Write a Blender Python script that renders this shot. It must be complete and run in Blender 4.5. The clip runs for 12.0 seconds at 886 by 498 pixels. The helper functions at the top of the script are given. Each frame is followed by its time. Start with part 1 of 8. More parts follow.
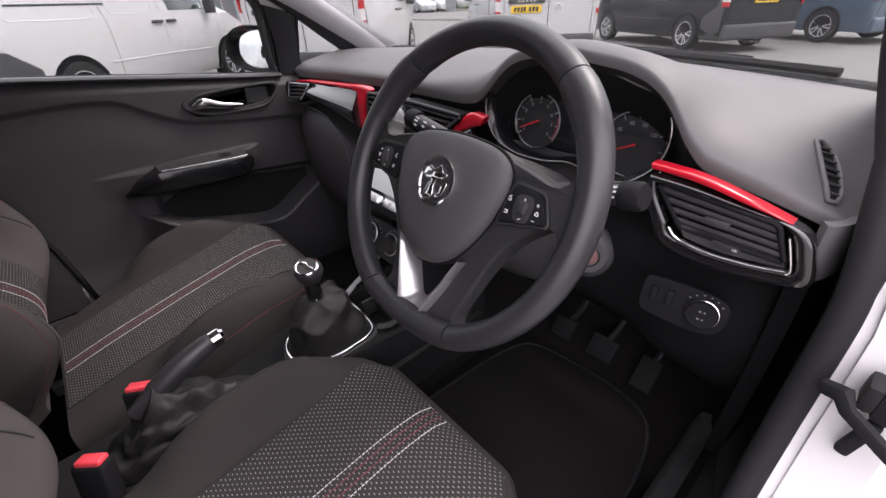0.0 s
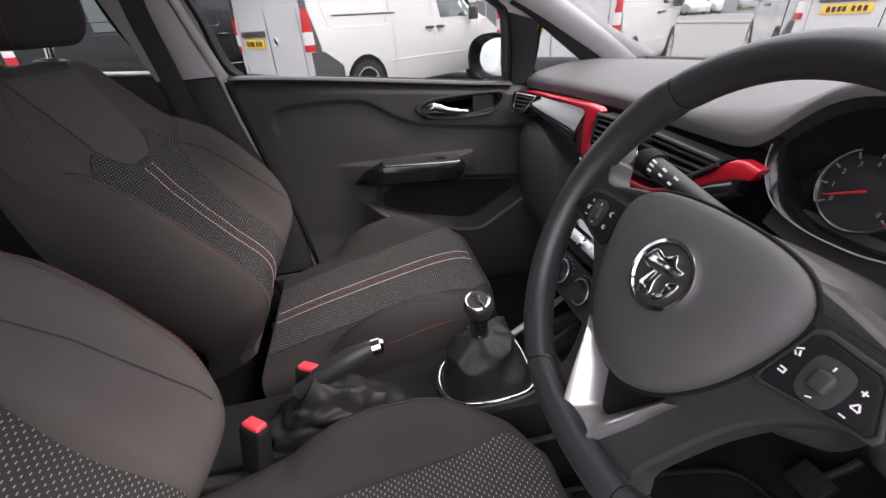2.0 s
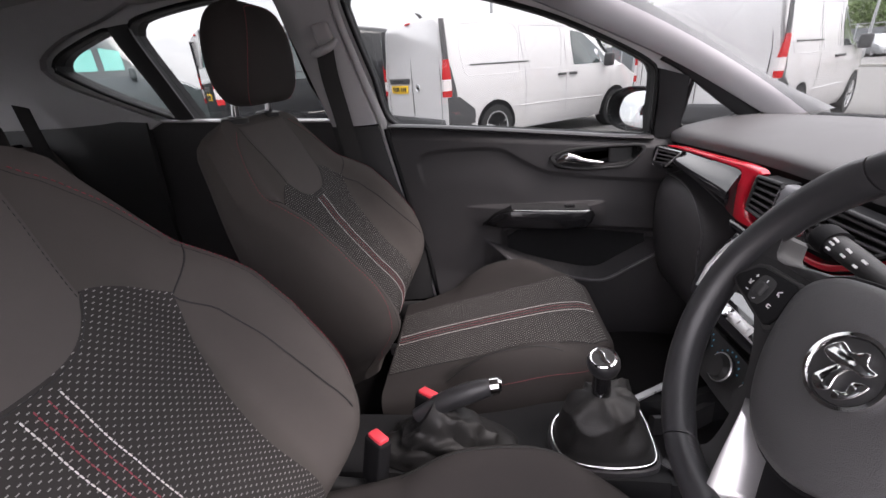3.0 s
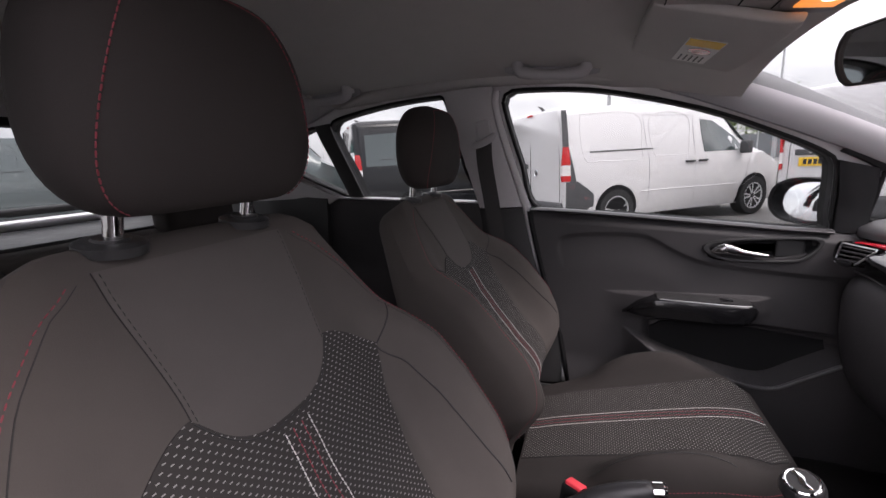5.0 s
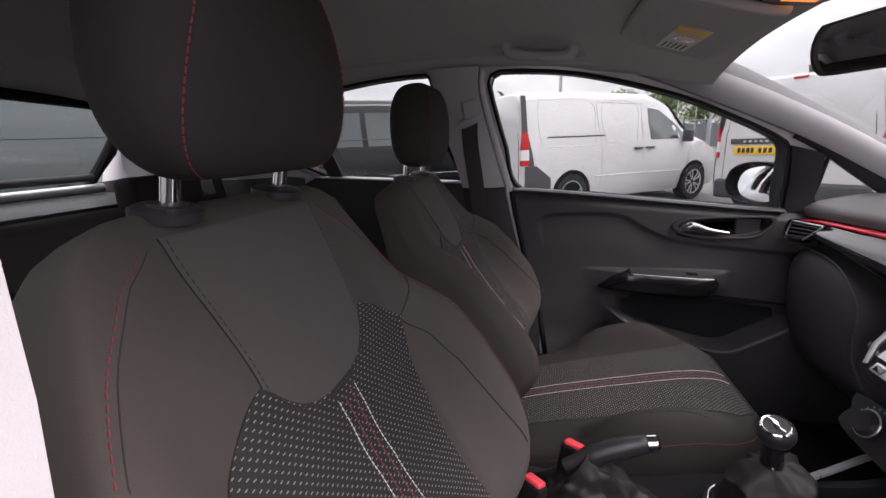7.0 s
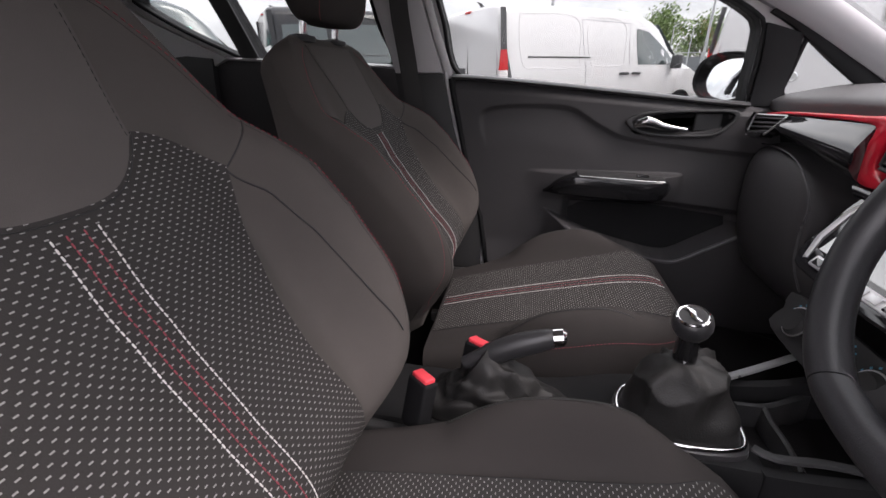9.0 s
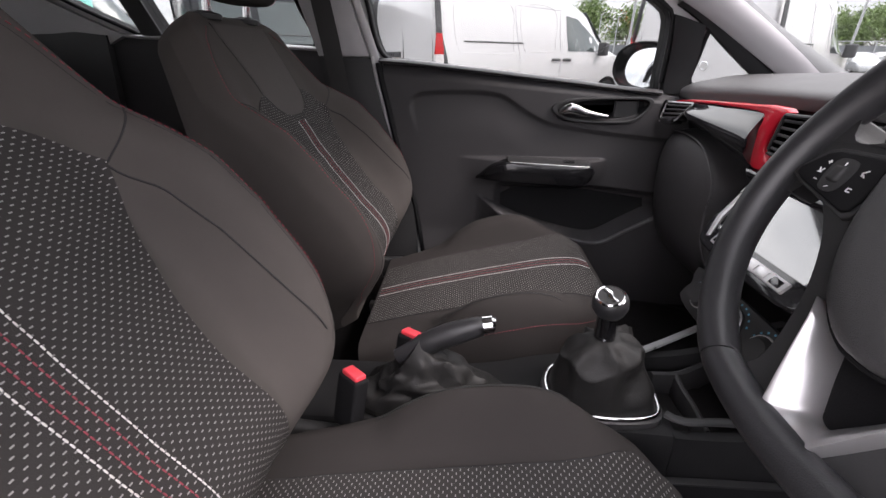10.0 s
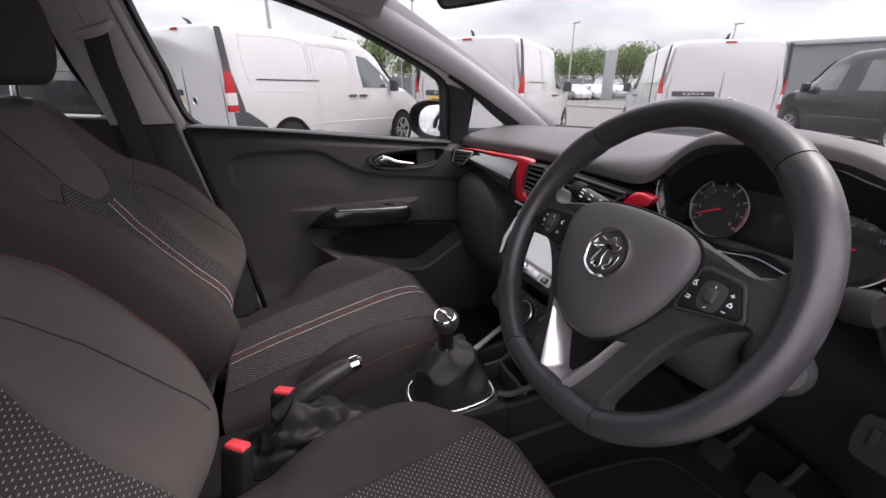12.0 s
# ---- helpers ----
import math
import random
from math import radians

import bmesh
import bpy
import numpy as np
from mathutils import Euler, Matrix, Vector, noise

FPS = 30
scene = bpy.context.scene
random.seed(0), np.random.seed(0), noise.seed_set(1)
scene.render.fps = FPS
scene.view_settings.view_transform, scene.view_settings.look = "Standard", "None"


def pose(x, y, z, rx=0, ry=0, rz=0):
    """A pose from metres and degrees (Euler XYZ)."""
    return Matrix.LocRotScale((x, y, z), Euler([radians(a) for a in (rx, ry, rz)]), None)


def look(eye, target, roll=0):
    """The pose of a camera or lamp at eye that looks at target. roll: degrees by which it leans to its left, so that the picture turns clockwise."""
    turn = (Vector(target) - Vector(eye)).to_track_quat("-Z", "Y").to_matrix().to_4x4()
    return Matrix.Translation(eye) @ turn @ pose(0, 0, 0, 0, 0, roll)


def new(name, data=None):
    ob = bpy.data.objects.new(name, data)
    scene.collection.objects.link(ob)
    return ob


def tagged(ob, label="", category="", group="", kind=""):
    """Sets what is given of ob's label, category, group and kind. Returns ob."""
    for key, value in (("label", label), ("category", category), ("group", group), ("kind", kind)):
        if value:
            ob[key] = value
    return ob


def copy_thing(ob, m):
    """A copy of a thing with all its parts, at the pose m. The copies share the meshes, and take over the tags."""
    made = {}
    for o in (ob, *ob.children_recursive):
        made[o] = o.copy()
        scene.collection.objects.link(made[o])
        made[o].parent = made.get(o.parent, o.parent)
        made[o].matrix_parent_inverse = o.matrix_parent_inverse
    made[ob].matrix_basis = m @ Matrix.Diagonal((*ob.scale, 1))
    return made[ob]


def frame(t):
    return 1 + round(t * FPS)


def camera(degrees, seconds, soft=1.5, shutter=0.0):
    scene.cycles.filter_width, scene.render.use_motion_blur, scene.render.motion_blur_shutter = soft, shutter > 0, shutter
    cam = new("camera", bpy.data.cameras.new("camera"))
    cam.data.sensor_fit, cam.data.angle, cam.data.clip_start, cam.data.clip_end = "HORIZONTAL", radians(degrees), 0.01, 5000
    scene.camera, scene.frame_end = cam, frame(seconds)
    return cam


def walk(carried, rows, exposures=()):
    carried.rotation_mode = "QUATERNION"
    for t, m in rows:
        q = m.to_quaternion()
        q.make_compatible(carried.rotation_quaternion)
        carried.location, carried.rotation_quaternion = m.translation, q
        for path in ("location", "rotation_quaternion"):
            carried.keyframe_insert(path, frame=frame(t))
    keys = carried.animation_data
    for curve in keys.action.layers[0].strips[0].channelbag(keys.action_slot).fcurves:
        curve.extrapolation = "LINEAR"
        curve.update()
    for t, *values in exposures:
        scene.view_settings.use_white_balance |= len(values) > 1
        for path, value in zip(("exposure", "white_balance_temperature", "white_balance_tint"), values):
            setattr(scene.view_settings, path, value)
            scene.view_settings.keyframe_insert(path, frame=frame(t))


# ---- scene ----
# Camera and its way
cam = camera(94.5, 12.0)
METRES, TILT, LEAN, TURN, PITCH = 0.844, -29.8, 0.0, 48.0, -2.5
START = (0.6758, 0.2285, 1.0836)
ROWS = [
    (0.0, 0.0, 0.0, 0.0, 0.0, 0.0, 0.0),
    (0.5, 0.01, 0.0665, 0.0405, 5.17, -0.96, -2.71),
    (1.0, 0.0071, 0.1087, 0.0632, 11.55, -1.9, -6.16),
    (1.5, -0.0052, 0.1327, 0.0771, 18.88, -2.62, -10.09),
    (2.0, -0.021, 0.13, 0.0835, 27.05, -2.91, -13.86),
    (2.5, -0.0364, 0.0995, 0.0814, 35.1, -2.81, -17.18),
    (3.0, -0.0394, 0.0661, 0.0847, 42.91, -2.42, -19.94),
    (3.5, -0.0501, 0.037, 0.0661, 49.98, -2.03, -22.04),
    (5.5, -0.0837, -0.0892, 0.0206, 58.2, 3.23, -25.43),
    (6.0, -0.0989, -0.123, 0.0028, 55.67, 4.69, -25.24),
    (6.5, -0.1093, -0.1442, -0.0107, 53.06, 4.81, -24.69),
    (7.0, -0.1153, -0.1398, -0.032, 51.26, 3.21, -24.21),
    (7.5, -0.1101, -0.0876, -0.053, 50.84, 0.24, -24.25),
    (9.5, -0.0876, 0.1509, -0.0601, 46.42, -5.77, -24.84),
    (10.0, -0.0839, 0.1493, -0.0446, 40.09, -3.04, -23.44),
    (10.5, -0.0732, 0.1298, -0.0243, 32.96, 0.31, -21.11),
    (11.0, -0.0808, 0.0937, -0.0217, 26.01, 3.58, -18.07),
    (11.5, -0.0744, 0.0399, -0.0191, 20.1, 6.24, -14.83),
    (12.0, -0.0511, -0.0103, -0.0205, 15.79, 8.04, -11.79),
]
EXPOSURE = 2.02
LEVEL = pose(*START, PITCH, 0, 0) @ pose(0, 0, 0, TILT, LEAN, TURN)
walk(cam, [(t, LEVEL @ pose(METRES * x, METRES * y, METRES * z, 90 + pitch, roll, yaw)) for t, x, y, z, yaw, pitch, roll in ROWS], [(0.0, EXPOSURE + 0.44, 6700, 22), (1.0, EXPOSURE + 0.60, 6700, 22), (2.0, EXPOSURE + 0.72, 6700, 21), (3.5, EXPOSURE + 0.62, 6700, 21), (5.5, EXPOSURE + 0.33, 6700, 24), (7.5, EXPOSURE + 0.25, 6700, 23), (9.5, EXPOSURE + 0.57, 6700, 20), (10.5, EXPOSURE + 0.68, 6700, 20), (11.5, EXPOSURE + 0.54, 6700, 23), (12.0, EXPOSURE + 0.38, 6700, 24)])

# Overcast daylight
SUN_HIGH, SUN_ROUND = radians(50), radians(18)
world = bpy.data.worlds.new("overcast_sky")
scene.world = world
world.use_nodes = True
wn, wl = world.node_tree.nodes, world.node_tree.links
wn.clear()
sky = wn.new("ShaderNodeTexSky")
sky.sky_type, sky.sun_disc, sky.sun_elevation, sky.sun_rotation = "NISHITA", False, SUN_HIGH, SUN_ROUND
sky.air_density, sky.dust_density = 1.0, 3.0
wco = wn.new("ShaderNodeTexCoord")
wmap = wn.new("ShaderNodeMapping")
wmap.inputs["Scale"].default_value = (1.0, 1.0, 2.6)
cloud = wn.new("ShaderNodeTexNoise")
cloud.inputs["Scale"].default_value, cloud.inputs["Detail"].default_value, cloud.inputs["Roughness"].default_value = 2.2, 6.0, 0.55
ramp = wn.new("ShaderNodeValToRGB")
ramp.color_ramp.elements[0].position, ramp.color_ramp.elements[0].color = 0.34, (5.0, 5.2, 5.6, 1)
ramp.color_ramp.elements[1].position, ramp.color_ramp.elements[1].color = 0.66, (11.0, 11.0, 11.0, 1)
wmix = wn.new("ShaderNodeMix")
wmix.data_type, wmix.inputs["Factor"].default_value = "RGBA", 0.88
high = wn.new("ShaderNodeSeparateXYZ")
lift = wn.new("ShaderNodeMapRange")
lift.inputs["From Min"].default_value, lift.inputs["From Max"].default_value = 0.0, 1.0
lift.inputs["To Min"].default_value, lift.inputs["To Max"].default_value = 0.50, 1.65
scale = wn.new("ShaderNodeVectorMath")
scale.operation = "SCALE"
wbg = wn.new("ShaderNodeBackground")
wbg.inputs["Strength"].default_value = 0.1
wout = wn.new("ShaderNodeOutputWorld")
wl.new(wco.outputs["Generated"], wmap.inputs["Vector"])
wl.new(wmap.outputs["Vector"], cloud.inputs["Vector"])
wl.new(cloud.outputs["Fac"], ramp.inputs["Fac"])
wl.new(sky.outputs["Color"], wmix.inputs["A"])
wl.new(ramp.outputs["Color"], wmix.inputs["B"])
wl.new(wco.outputs["Generated"], high.inputs[0])
wl.new(high.outputs["Z"], lift.inputs["Value"])
wl.new(wmix.outputs["Result"], scale.inputs[0])
wl.new(lift.outputs["Result"], scale.inputs["Scale"])
wl.new(scale.outputs[0], wbg.inputs["Color"])
wl.new(wbg.outputs["Background"], wout.inputs["Surface"])
sun = new("sun", bpy.data.lights.new("sun", "SUN"))
sun.data.energy, sun.data.angle, sun.data.color = 0.6, radians(25), (1.0, 0.97, 0.93)
sun.matrix_world = look((12 * math.cos(SUN_HIGH) * math.sin(SUN_ROUND), 12 * math.cos(SUN_HIGH) * math.cos(SUN_ROUND), 12 * math.sin(SUN_HIGH)), (0, 0, 0))


# Materials
def material(name, col, rough=0.6, metal=0.0, var=0.18, grain=40.0, bump=0.15, fine=500.0, coat=0.0, spec=0.5, rvar=0.12, tint=None):
    m = bpy.data.materials.new(name)
    m.use_nodes = True
    n, l = m.node_tree.nodes, m.node_tree.links
    p = n["Principled BSDF"]
    co = n.new("ShaderNodeTexCoord")
    big = n.new("ShaderNodeTexNoise")
    big.inputs["Scale"].default_value, big.inputs["Detail"].default_value = grain, 5.0
    small = n.new("ShaderNodeTexNoise")
    small.inputs["Scale"].default_value, small.inputs["Detail"].default_value = fine, 3.0
    l.new(co.outputs["Object"], big.inputs["Vector"])
    l.new(co.outputs["Object"], small.inputs["Vector"])
    mix = n.new("ShaderNodeMix")
    mix.data_type = "RGBA"
    other = tint or [c * (1 + var) for c in col]
    mix.inputs["A"].default_value = (*[c * (1 - var) for c in col], 1)
    mix.inputs["B"].default_value = (*other, 1)
    add = n.new("ShaderNodeMath")
    add.operation = "MULTIPLY_ADD"
    add.inputs[1].default_value, add.inputs[2].default_value = 0.35, 0.0
    l.new(small.outputs["Fac"], add.inputs[0])
    add2 = n.new("ShaderNodeMath")
    add2.operation = "MULTIPLY_ADD"
    add2.inputs[1].default_value = 0.65
    l.new(big.outputs["Fac"], add2.inputs[0])
    l.new(add.outputs[0], add2.inputs[2])
    l.new(add2.outputs[0], mix.inputs["Factor"])
    l.new(mix.outputs["Result"], p.inputs["Base Color"])
    rr = n.new("ShaderNodeMapRange")
    rr.inputs["To Min"].default_value, rr.inputs["To Max"].default_value = max(0.02, rough - rvar), min(1, rough + rvar)
    l.new(big.outputs["Fac"], rr.inputs["Value"])
    l.new(rr.outputs["Result"], p.inputs["Roughness"])
    p.inputs["Metallic"].default_value = metal
    p.inputs["Specular IOR Level"].default_value = spec
    p.inputs["Coat Weight"].default_value = coat
    p.inputs["Coat Roughness"].default_value = 0.04
    if bump:
        b = n.new("ShaderNodeBump")
        b.inputs["Strength"].default_value, b.inputs["Distance"].default_value = bump, 0.001
        l.new(small.outputs["Fac"], b.inputs["Height"])
        l.new(b.outputs["Normal"], p.inputs["Normal"])
    return m


def dotted(name, col, dot):
    """Woven seat cloth: rows of small pale dashes on a dark ground, laid out in metres on the patch's own UV."""
    m = material(name, col, 0.9, 0, 0.2, 30, 0.5, 900, spec=0.2)
    n, l = m.node_tree.nodes, m.node_tree.links
    p = n["Principled BSDF"]
    base = p.inputs["Base Color"].links[0].from_socket
    uv = n.new("ShaderNodeUVMap")
    sep = n.new("ShaderNodeSeparateXYZ")
    l.new(uv.outputs["UV"], sep.inputs[0])

    def calc(op, a, b=None, c=None):
        q = n.new("ShaderNodeMath")
        q.operation = op
        for k, v in enumerate((a, b, c)):
            if v is None:
                continue
            if isinstance(v, (int, float)):
                q.inputs[k].default_value = v
            else:
                l.new(v, q.inputs[k])
        return q.outputs[0]

    row = calc("DIVIDE", sep.outputs["Y"], 0.0049)
    half = calc("MULTIPLY", calc("MODULO", calc("FLOOR", row), 2.0), 0.5)
    colm = calc("ADD", calc("DIVIDE", sep.outputs["X"], 0.0092), half)
    fx = calc("ABSOLUTE", calc("SUBTRACT", calc("FRACT", colm), 0.5))
    fy = calc("ABSOLUTE", calc("SUBTRACT", calc("FRACT", row), 0.5))
    inside = calc("MULTIPLY", calc("LESS_THAN", fx, 0.165), calc("LESS_THAN", fy, 0.125))
    mix = n.new("ShaderNodeMix")
    mix.data_type = "RGBA"
    l.new(inside, mix.inputs["Factor"])
    l.new(base, mix.inputs["A"])
    mix.inputs["B"].default_value = (*dot, 1)
    l.new(mix.outputs["Result"], p.inputs["Base Color"])
    return m


def glass(name, tint=(0.605, 0.625, 0.62), rough=0.0):
    m = bpy.data.materials.new(name)
    m.use_nodes = True
    n, l = m.node_tree.nodes, m.node_tree.links
    out = n["Material Output"]
    n.remove(n["Principled BSDF"])
    clear, gloss, mixer, facing = n.new("ShaderNodeBsdfTransparent"), n.new("ShaderNodeBsdfGlossy"), n.new("ShaderNodeMixShader"), n.new("ShaderNodeLayerWeight")
    clear.inputs["Color"].default_value = (*tint, 1)
    gloss.inputs["Roughness"].default_value = rough
    power, scaled = n.new("ShaderNodeMath"), n.new("ShaderNodeMath")
    power.operation, scaled.operation = "POWER", "MULTIPLY_ADD"
    power.inputs[1].default_value = 5.0
    scaled.inputs[1].default_value, scaled.inputs[2].default_value = 0.6, 0.025
    facing.inputs["Blend"].default_value = 0.5
    l.new(facing.outputs["Facing"], power.inputs[0])
    l.new(power.outputs[0], scaled.inputs[0])
    l.new(scaled.outputs[0], mixer.inputs[0])
    l.new(clear.outputs[0], mixer.inputs[1])
    l.new(gloss.outputs[0], mixer.inputs[2])
    l.new(mixer.outputs[0], out.inputs["Surface"])
    return m


def glowing(name, col, strength):
    m = material(name, col, 0.4, 0, 0.05, 40, 0)
    p = m.node_tree.nodes["Principled BSDF"]
    p.inputs["Emission Color"].default_value, p.inputs["Emission Strength"].default_value = (*col, 1), strength
    return m


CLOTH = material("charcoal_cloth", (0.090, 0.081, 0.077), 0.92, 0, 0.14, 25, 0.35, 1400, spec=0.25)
# Darker copy of the charcoal cloth, with the backrests' shade in its colour
SHADECLOTH = material("shade_darkened_charcoal", (0.074, 0.066, 0.062), 0.92, 0, 0.14, 25, 0.35, 1400, spec=0.2)
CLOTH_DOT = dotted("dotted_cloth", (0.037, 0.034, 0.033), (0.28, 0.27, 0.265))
# Same cloth again; the cushions' weaker light is put into this darker colour
SHADED_CUSHCLOTH = material("shaded_cushion_cloth", (0.035, 0.031, 0.030), 0.92, 0, 0.14, 25, 0.35, 1400, spec=0.22)
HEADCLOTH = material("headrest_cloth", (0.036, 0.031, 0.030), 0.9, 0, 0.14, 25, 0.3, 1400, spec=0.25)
STITCH_W = material("white_thread", (0.62, 0.60, 0.58), 0.8, 0, 0.1, 300, 0)
STITCH_R = material("red_thread", (0.22, 0.035, 0.05), 0.8, 0, 0.15, 300, 0)
STITCH_K = material("black_thread", (0.02, 0.02, 0.02), 0.8, 0, 0.15, 300, 0)
SOFT = material("soft_black_plastic", (0.043, 0.041, 0.043), 0.55, 0, 0.12, 18, 0.4, 1100, spec=0.28)
TOPPAD = material("grained_dash_pad", (0.088, 0.085, 0.087), 0.52, 0, 0.10, 14, 0.35, 1100, spec=0.42, rvar=0.05)
HARD = material("hard_black_plastic", (0.034, 0.034, 0.035), 0.48, 0, 0.12, 20, 0.25, 1200, spec=0.28)
# Near-black plastic; in recesses its colour also holds the shade found there
DARK = material("black_plastic_recess_shade", (0.010, 0.010, 0.011), 0.7, 0, 0.15, 20, 0.2, 900, spec=0.12)
GLOSS = material("gloss_black_trim", (0.008, 0.008, 0.009), 0.09, 0, 0.1, 12, 0, coat=1.0, rvar=0.03)
RED = material("red_lacquer_trim", (0.52, 0.010, 0.025), 0.22, 0, 0.08, 15, 0, coat=0.8, rvar=0.05)
BUCKLE = material("red_buckle_button", (0.75, 0.06, 0.08), 0.35, 0, 0.08, 50, 0.05, rvar=0.05)
LEVER = material("satin_chrome", (0.50, 0.50, 0.51), 0.24, 1.0, 0.05, 30, 0, rvar=0.04)
# Hard black plastic with the console's missing shade put into its colour
TUNNEL = material("shade_darkened_plastic", (0.016, 0.016, 0.017), 0.6, 0, 0.15, 20, 0.25, 1100, spec=0.2)
CHROME = material("chrome", (0.82, 0.82, 0.83), 0.08, 1.0, 0.04, 30, 0, rvar=0.04)
SATIN = material("satin_aluminium", (0.74, 0.73, 0.74), 0.38, 0.9, 0.06, 40, 0.05, 900)
PADMAT = material("airbag_cover_plastic", (0.062, 0.061, 0.063), 0.46, 0, 0.1, 18, 0.6, 1300, spec=0.42)
LEATHER = material("black_leather", (0.025, 0.025, 0.027), 0.33, 0, 0.12, 30, 0.25, 900, spec=0.5, rvar=0.06)
BOOT = material("gaiter_leather", (0.016, 0.0155, 0.0155), 0.56, 0, 0.2, 30, 0.6, 420, spec=0.42)
CARPET = material("black_carpet", (0.012, 0.011, 0.0115), 0.97, 0, 0.35, 60, 1.0, 1600, spec=0.1)
LINER = material("grey_headliner_cloth", (0.47, 0.455, 0.445), 0.95, 0, 0.06, 20, 0.4, 1500, spec=0.15)
TRIM = material("grey_pillar_trim", (0.44, 0.43, 0.44), 0.72, 0, 0.06, 20, 0.35, 1200, spec=0.3)
PILLAR = material("mid_grey_pillar_trim", (0.33, 0.325, 0.335), 0.72, 0, 0.06, 20, 0.35, 1200, spec=0.3)
RUBBER = material("black_rubber_seal", (0.013, 0.013, 0.014), 0.7, 0, 0.2, 40, 0.2, 600, spec=0.2)
PAINT = material("white_car_paint", (0.57, 0.56, 0.57), 0.2, 0, 0.03, 3, 0, coat=0.6, rvar=0.06)
PRINT = material("white_print", (0.75, 0.75, 0.75), 0.5, 0, 0.05, 50, 0)
BELT = material("grey_belt_webbing", (0.035, 0.034, 0.034), 0.85, 0, 0.15, 60, 0.5, 1500)
REDLIT = glowing("red_lit_needle", (0.42, 0.015, 0.02), 0.05)
DIALPRINT = material("grey_dial_print", (0.19, 0.19, 0.195), 0.5, 0, 0.05, 50, 0)
DIALBLUE = material("pale_blue_print", (0.10, 0.35, 0.50), 0.5, 0, 0.05, 50, 0)
SILVER = material("bright_silver_trim", (0.45, 0.445, 0.45), 0.30, 0.7, 0.02, 40, 0, coat=0.4, rvar=0.03)
AMBER = glowing("amber_lit_lens", (0.80, 0.27, 0.05), 0.22)
HOTSPOT = glowing("lamp_hot_spot", (1.0, 0.72, 0.40), 0.8)
WARNING = material("warning_label", (0.72, 0.70, 0.68), 0.6, 0, 0.04, 50, 0)
YELLOW = material("yellow_plate", (0.85, 0.52, 0.03), 0.5, 0, 0.06, 20, 0)
PIANO = material("piano_black_plastic", (0.007, 0.007, 0.008), 0.16, 0, 0.1, 12, 0, coat=0.25, spec=0.35, rvar=0.03)
TRIMLIP = material("satin_black_plastic", (0.060, 0.058, 0.061), 0.34, 0, 0.1, 20, 0.15, 1200, spec=0.5)
PANE = glass("clear_glass")
MIRROR = material("mirror_glass", (0.86, 0.88, 0.90), 0.02, 1.0, 0.01, 5, 0, rvar=0.01)
# Face lightened in colour for the haze of a clear cover left out
DIALFACE = material("hazed_dial_face", (0.020, 0.020, 0.022), 0.24, 0, 0.1, 10, 0, coat=0.6, rvar=0.05)
SCREEN = material("dark_screen_glass", (0.02, 0.02, 0.022), 0.10, 0, 0.1, 8, 0, coat=1.0, spec=1.0, rvar=0.03)
SCREEN.node_tree.nodes["Principled BSDF"].inputs["Coat IOR"].default_value = 2.6


# Building tools
def thing(name, label, category, m=Matrix(), group="", kind=""):
    ob = new(name)
    ob.empty_display_size = 0.1
    ob.matrix_basis = m
    return tagged(ob, label, category, group, kind)


def mesh_of(name, bm, mat, sharp=38):
    bmesh.ops.recalc_face_normals(bm, faces=bm.faces)
    me = bpy.data.meshes.new(name)
    bm.to_mesh(me)
    bm.free()
    me.polygons.foreach_set("use_smooth", [True] * len(me.polygons))
    me.set_sharp_from_angle(angle=radians(sharp))
    me.materials.append(mat)
    return me


def part(name, bm, mat, parent, label="", sharp=38, kind=""):
    ob = new(name, mesh_of(name, bm, mat, sharp))
    ob.parent = parent
    return tagged(ob, label, kind=kind)


def solo(name, bm, mat, label, category="", group="", kind="", m=Matrix(), sharp=38):
    ob = new(name, mesh_of(name, bm, mat, sharp))
    ob.matrix_basis = m
    return tagged(ob, label, category, group, kind)


def spline(pts, n, closed=False):
    """Points evenly spaced along a smooth line through pts."""
    p = np.array(pts, float)
    k = len(p)
    out = []
    spans = k if closed else k - 1
    for i in range(spans):
        if closed:
            a, b, c, d = p[(i - 1) % k], p[i], p[(i + 1) % k], p[(i + 2) % k]
        else:
            a, b, c, d = p[max(i - 1, 0)], p[i], p[i + 1], p[min(i + 2, k - 1)]
        for t in np.linspace(0, 1, 16, endpoint=False):
            out.append(0.5 * (2 * b + (c - a) * t + (2 * a - 5 * b + 4 * c - d) * t * t + (3 * b - a - 3 * c + d) * t**3))
    out.append(out[0] if closed else p[-1])
    out = np.array(out)
    far = np.r_[0, np.cumsum(np.linalg.norm(np.diff(out, axis=0), axis=1))]
    at = np.linspace(0, far[-1], n, endpoint=not closed)
    return np.stack([np.interp(at, far, out[:, j]) for j in range(out.shape[1])], 1)


def table(x, xs, ys):
    """A smooth value at x from a short table."""
    i = min(max(int(np.searchsorted(xs, x)) - 1, 0), len(xs) - 2)
    t = min(max((x - xs[i]) / (xs[i + 1] - xs[i]), 0), 1)
    a, b, c, d = ys[max(i - 1, 0)], ys[i], ys[i + 1], ys[min(i + 2, len(ys) - 1)]
    return 0.5 * (2 * b + (c - a) * t + (2 * a - 5 * b + 4 * c - d) * t * t + (3 * b - a - 3 * c + d) * t**3)


def step(a, b, x):
    t = min(max((x - a) / (b - a), 0.0), 1.0)
    return t * t * (3 - 2 * t)


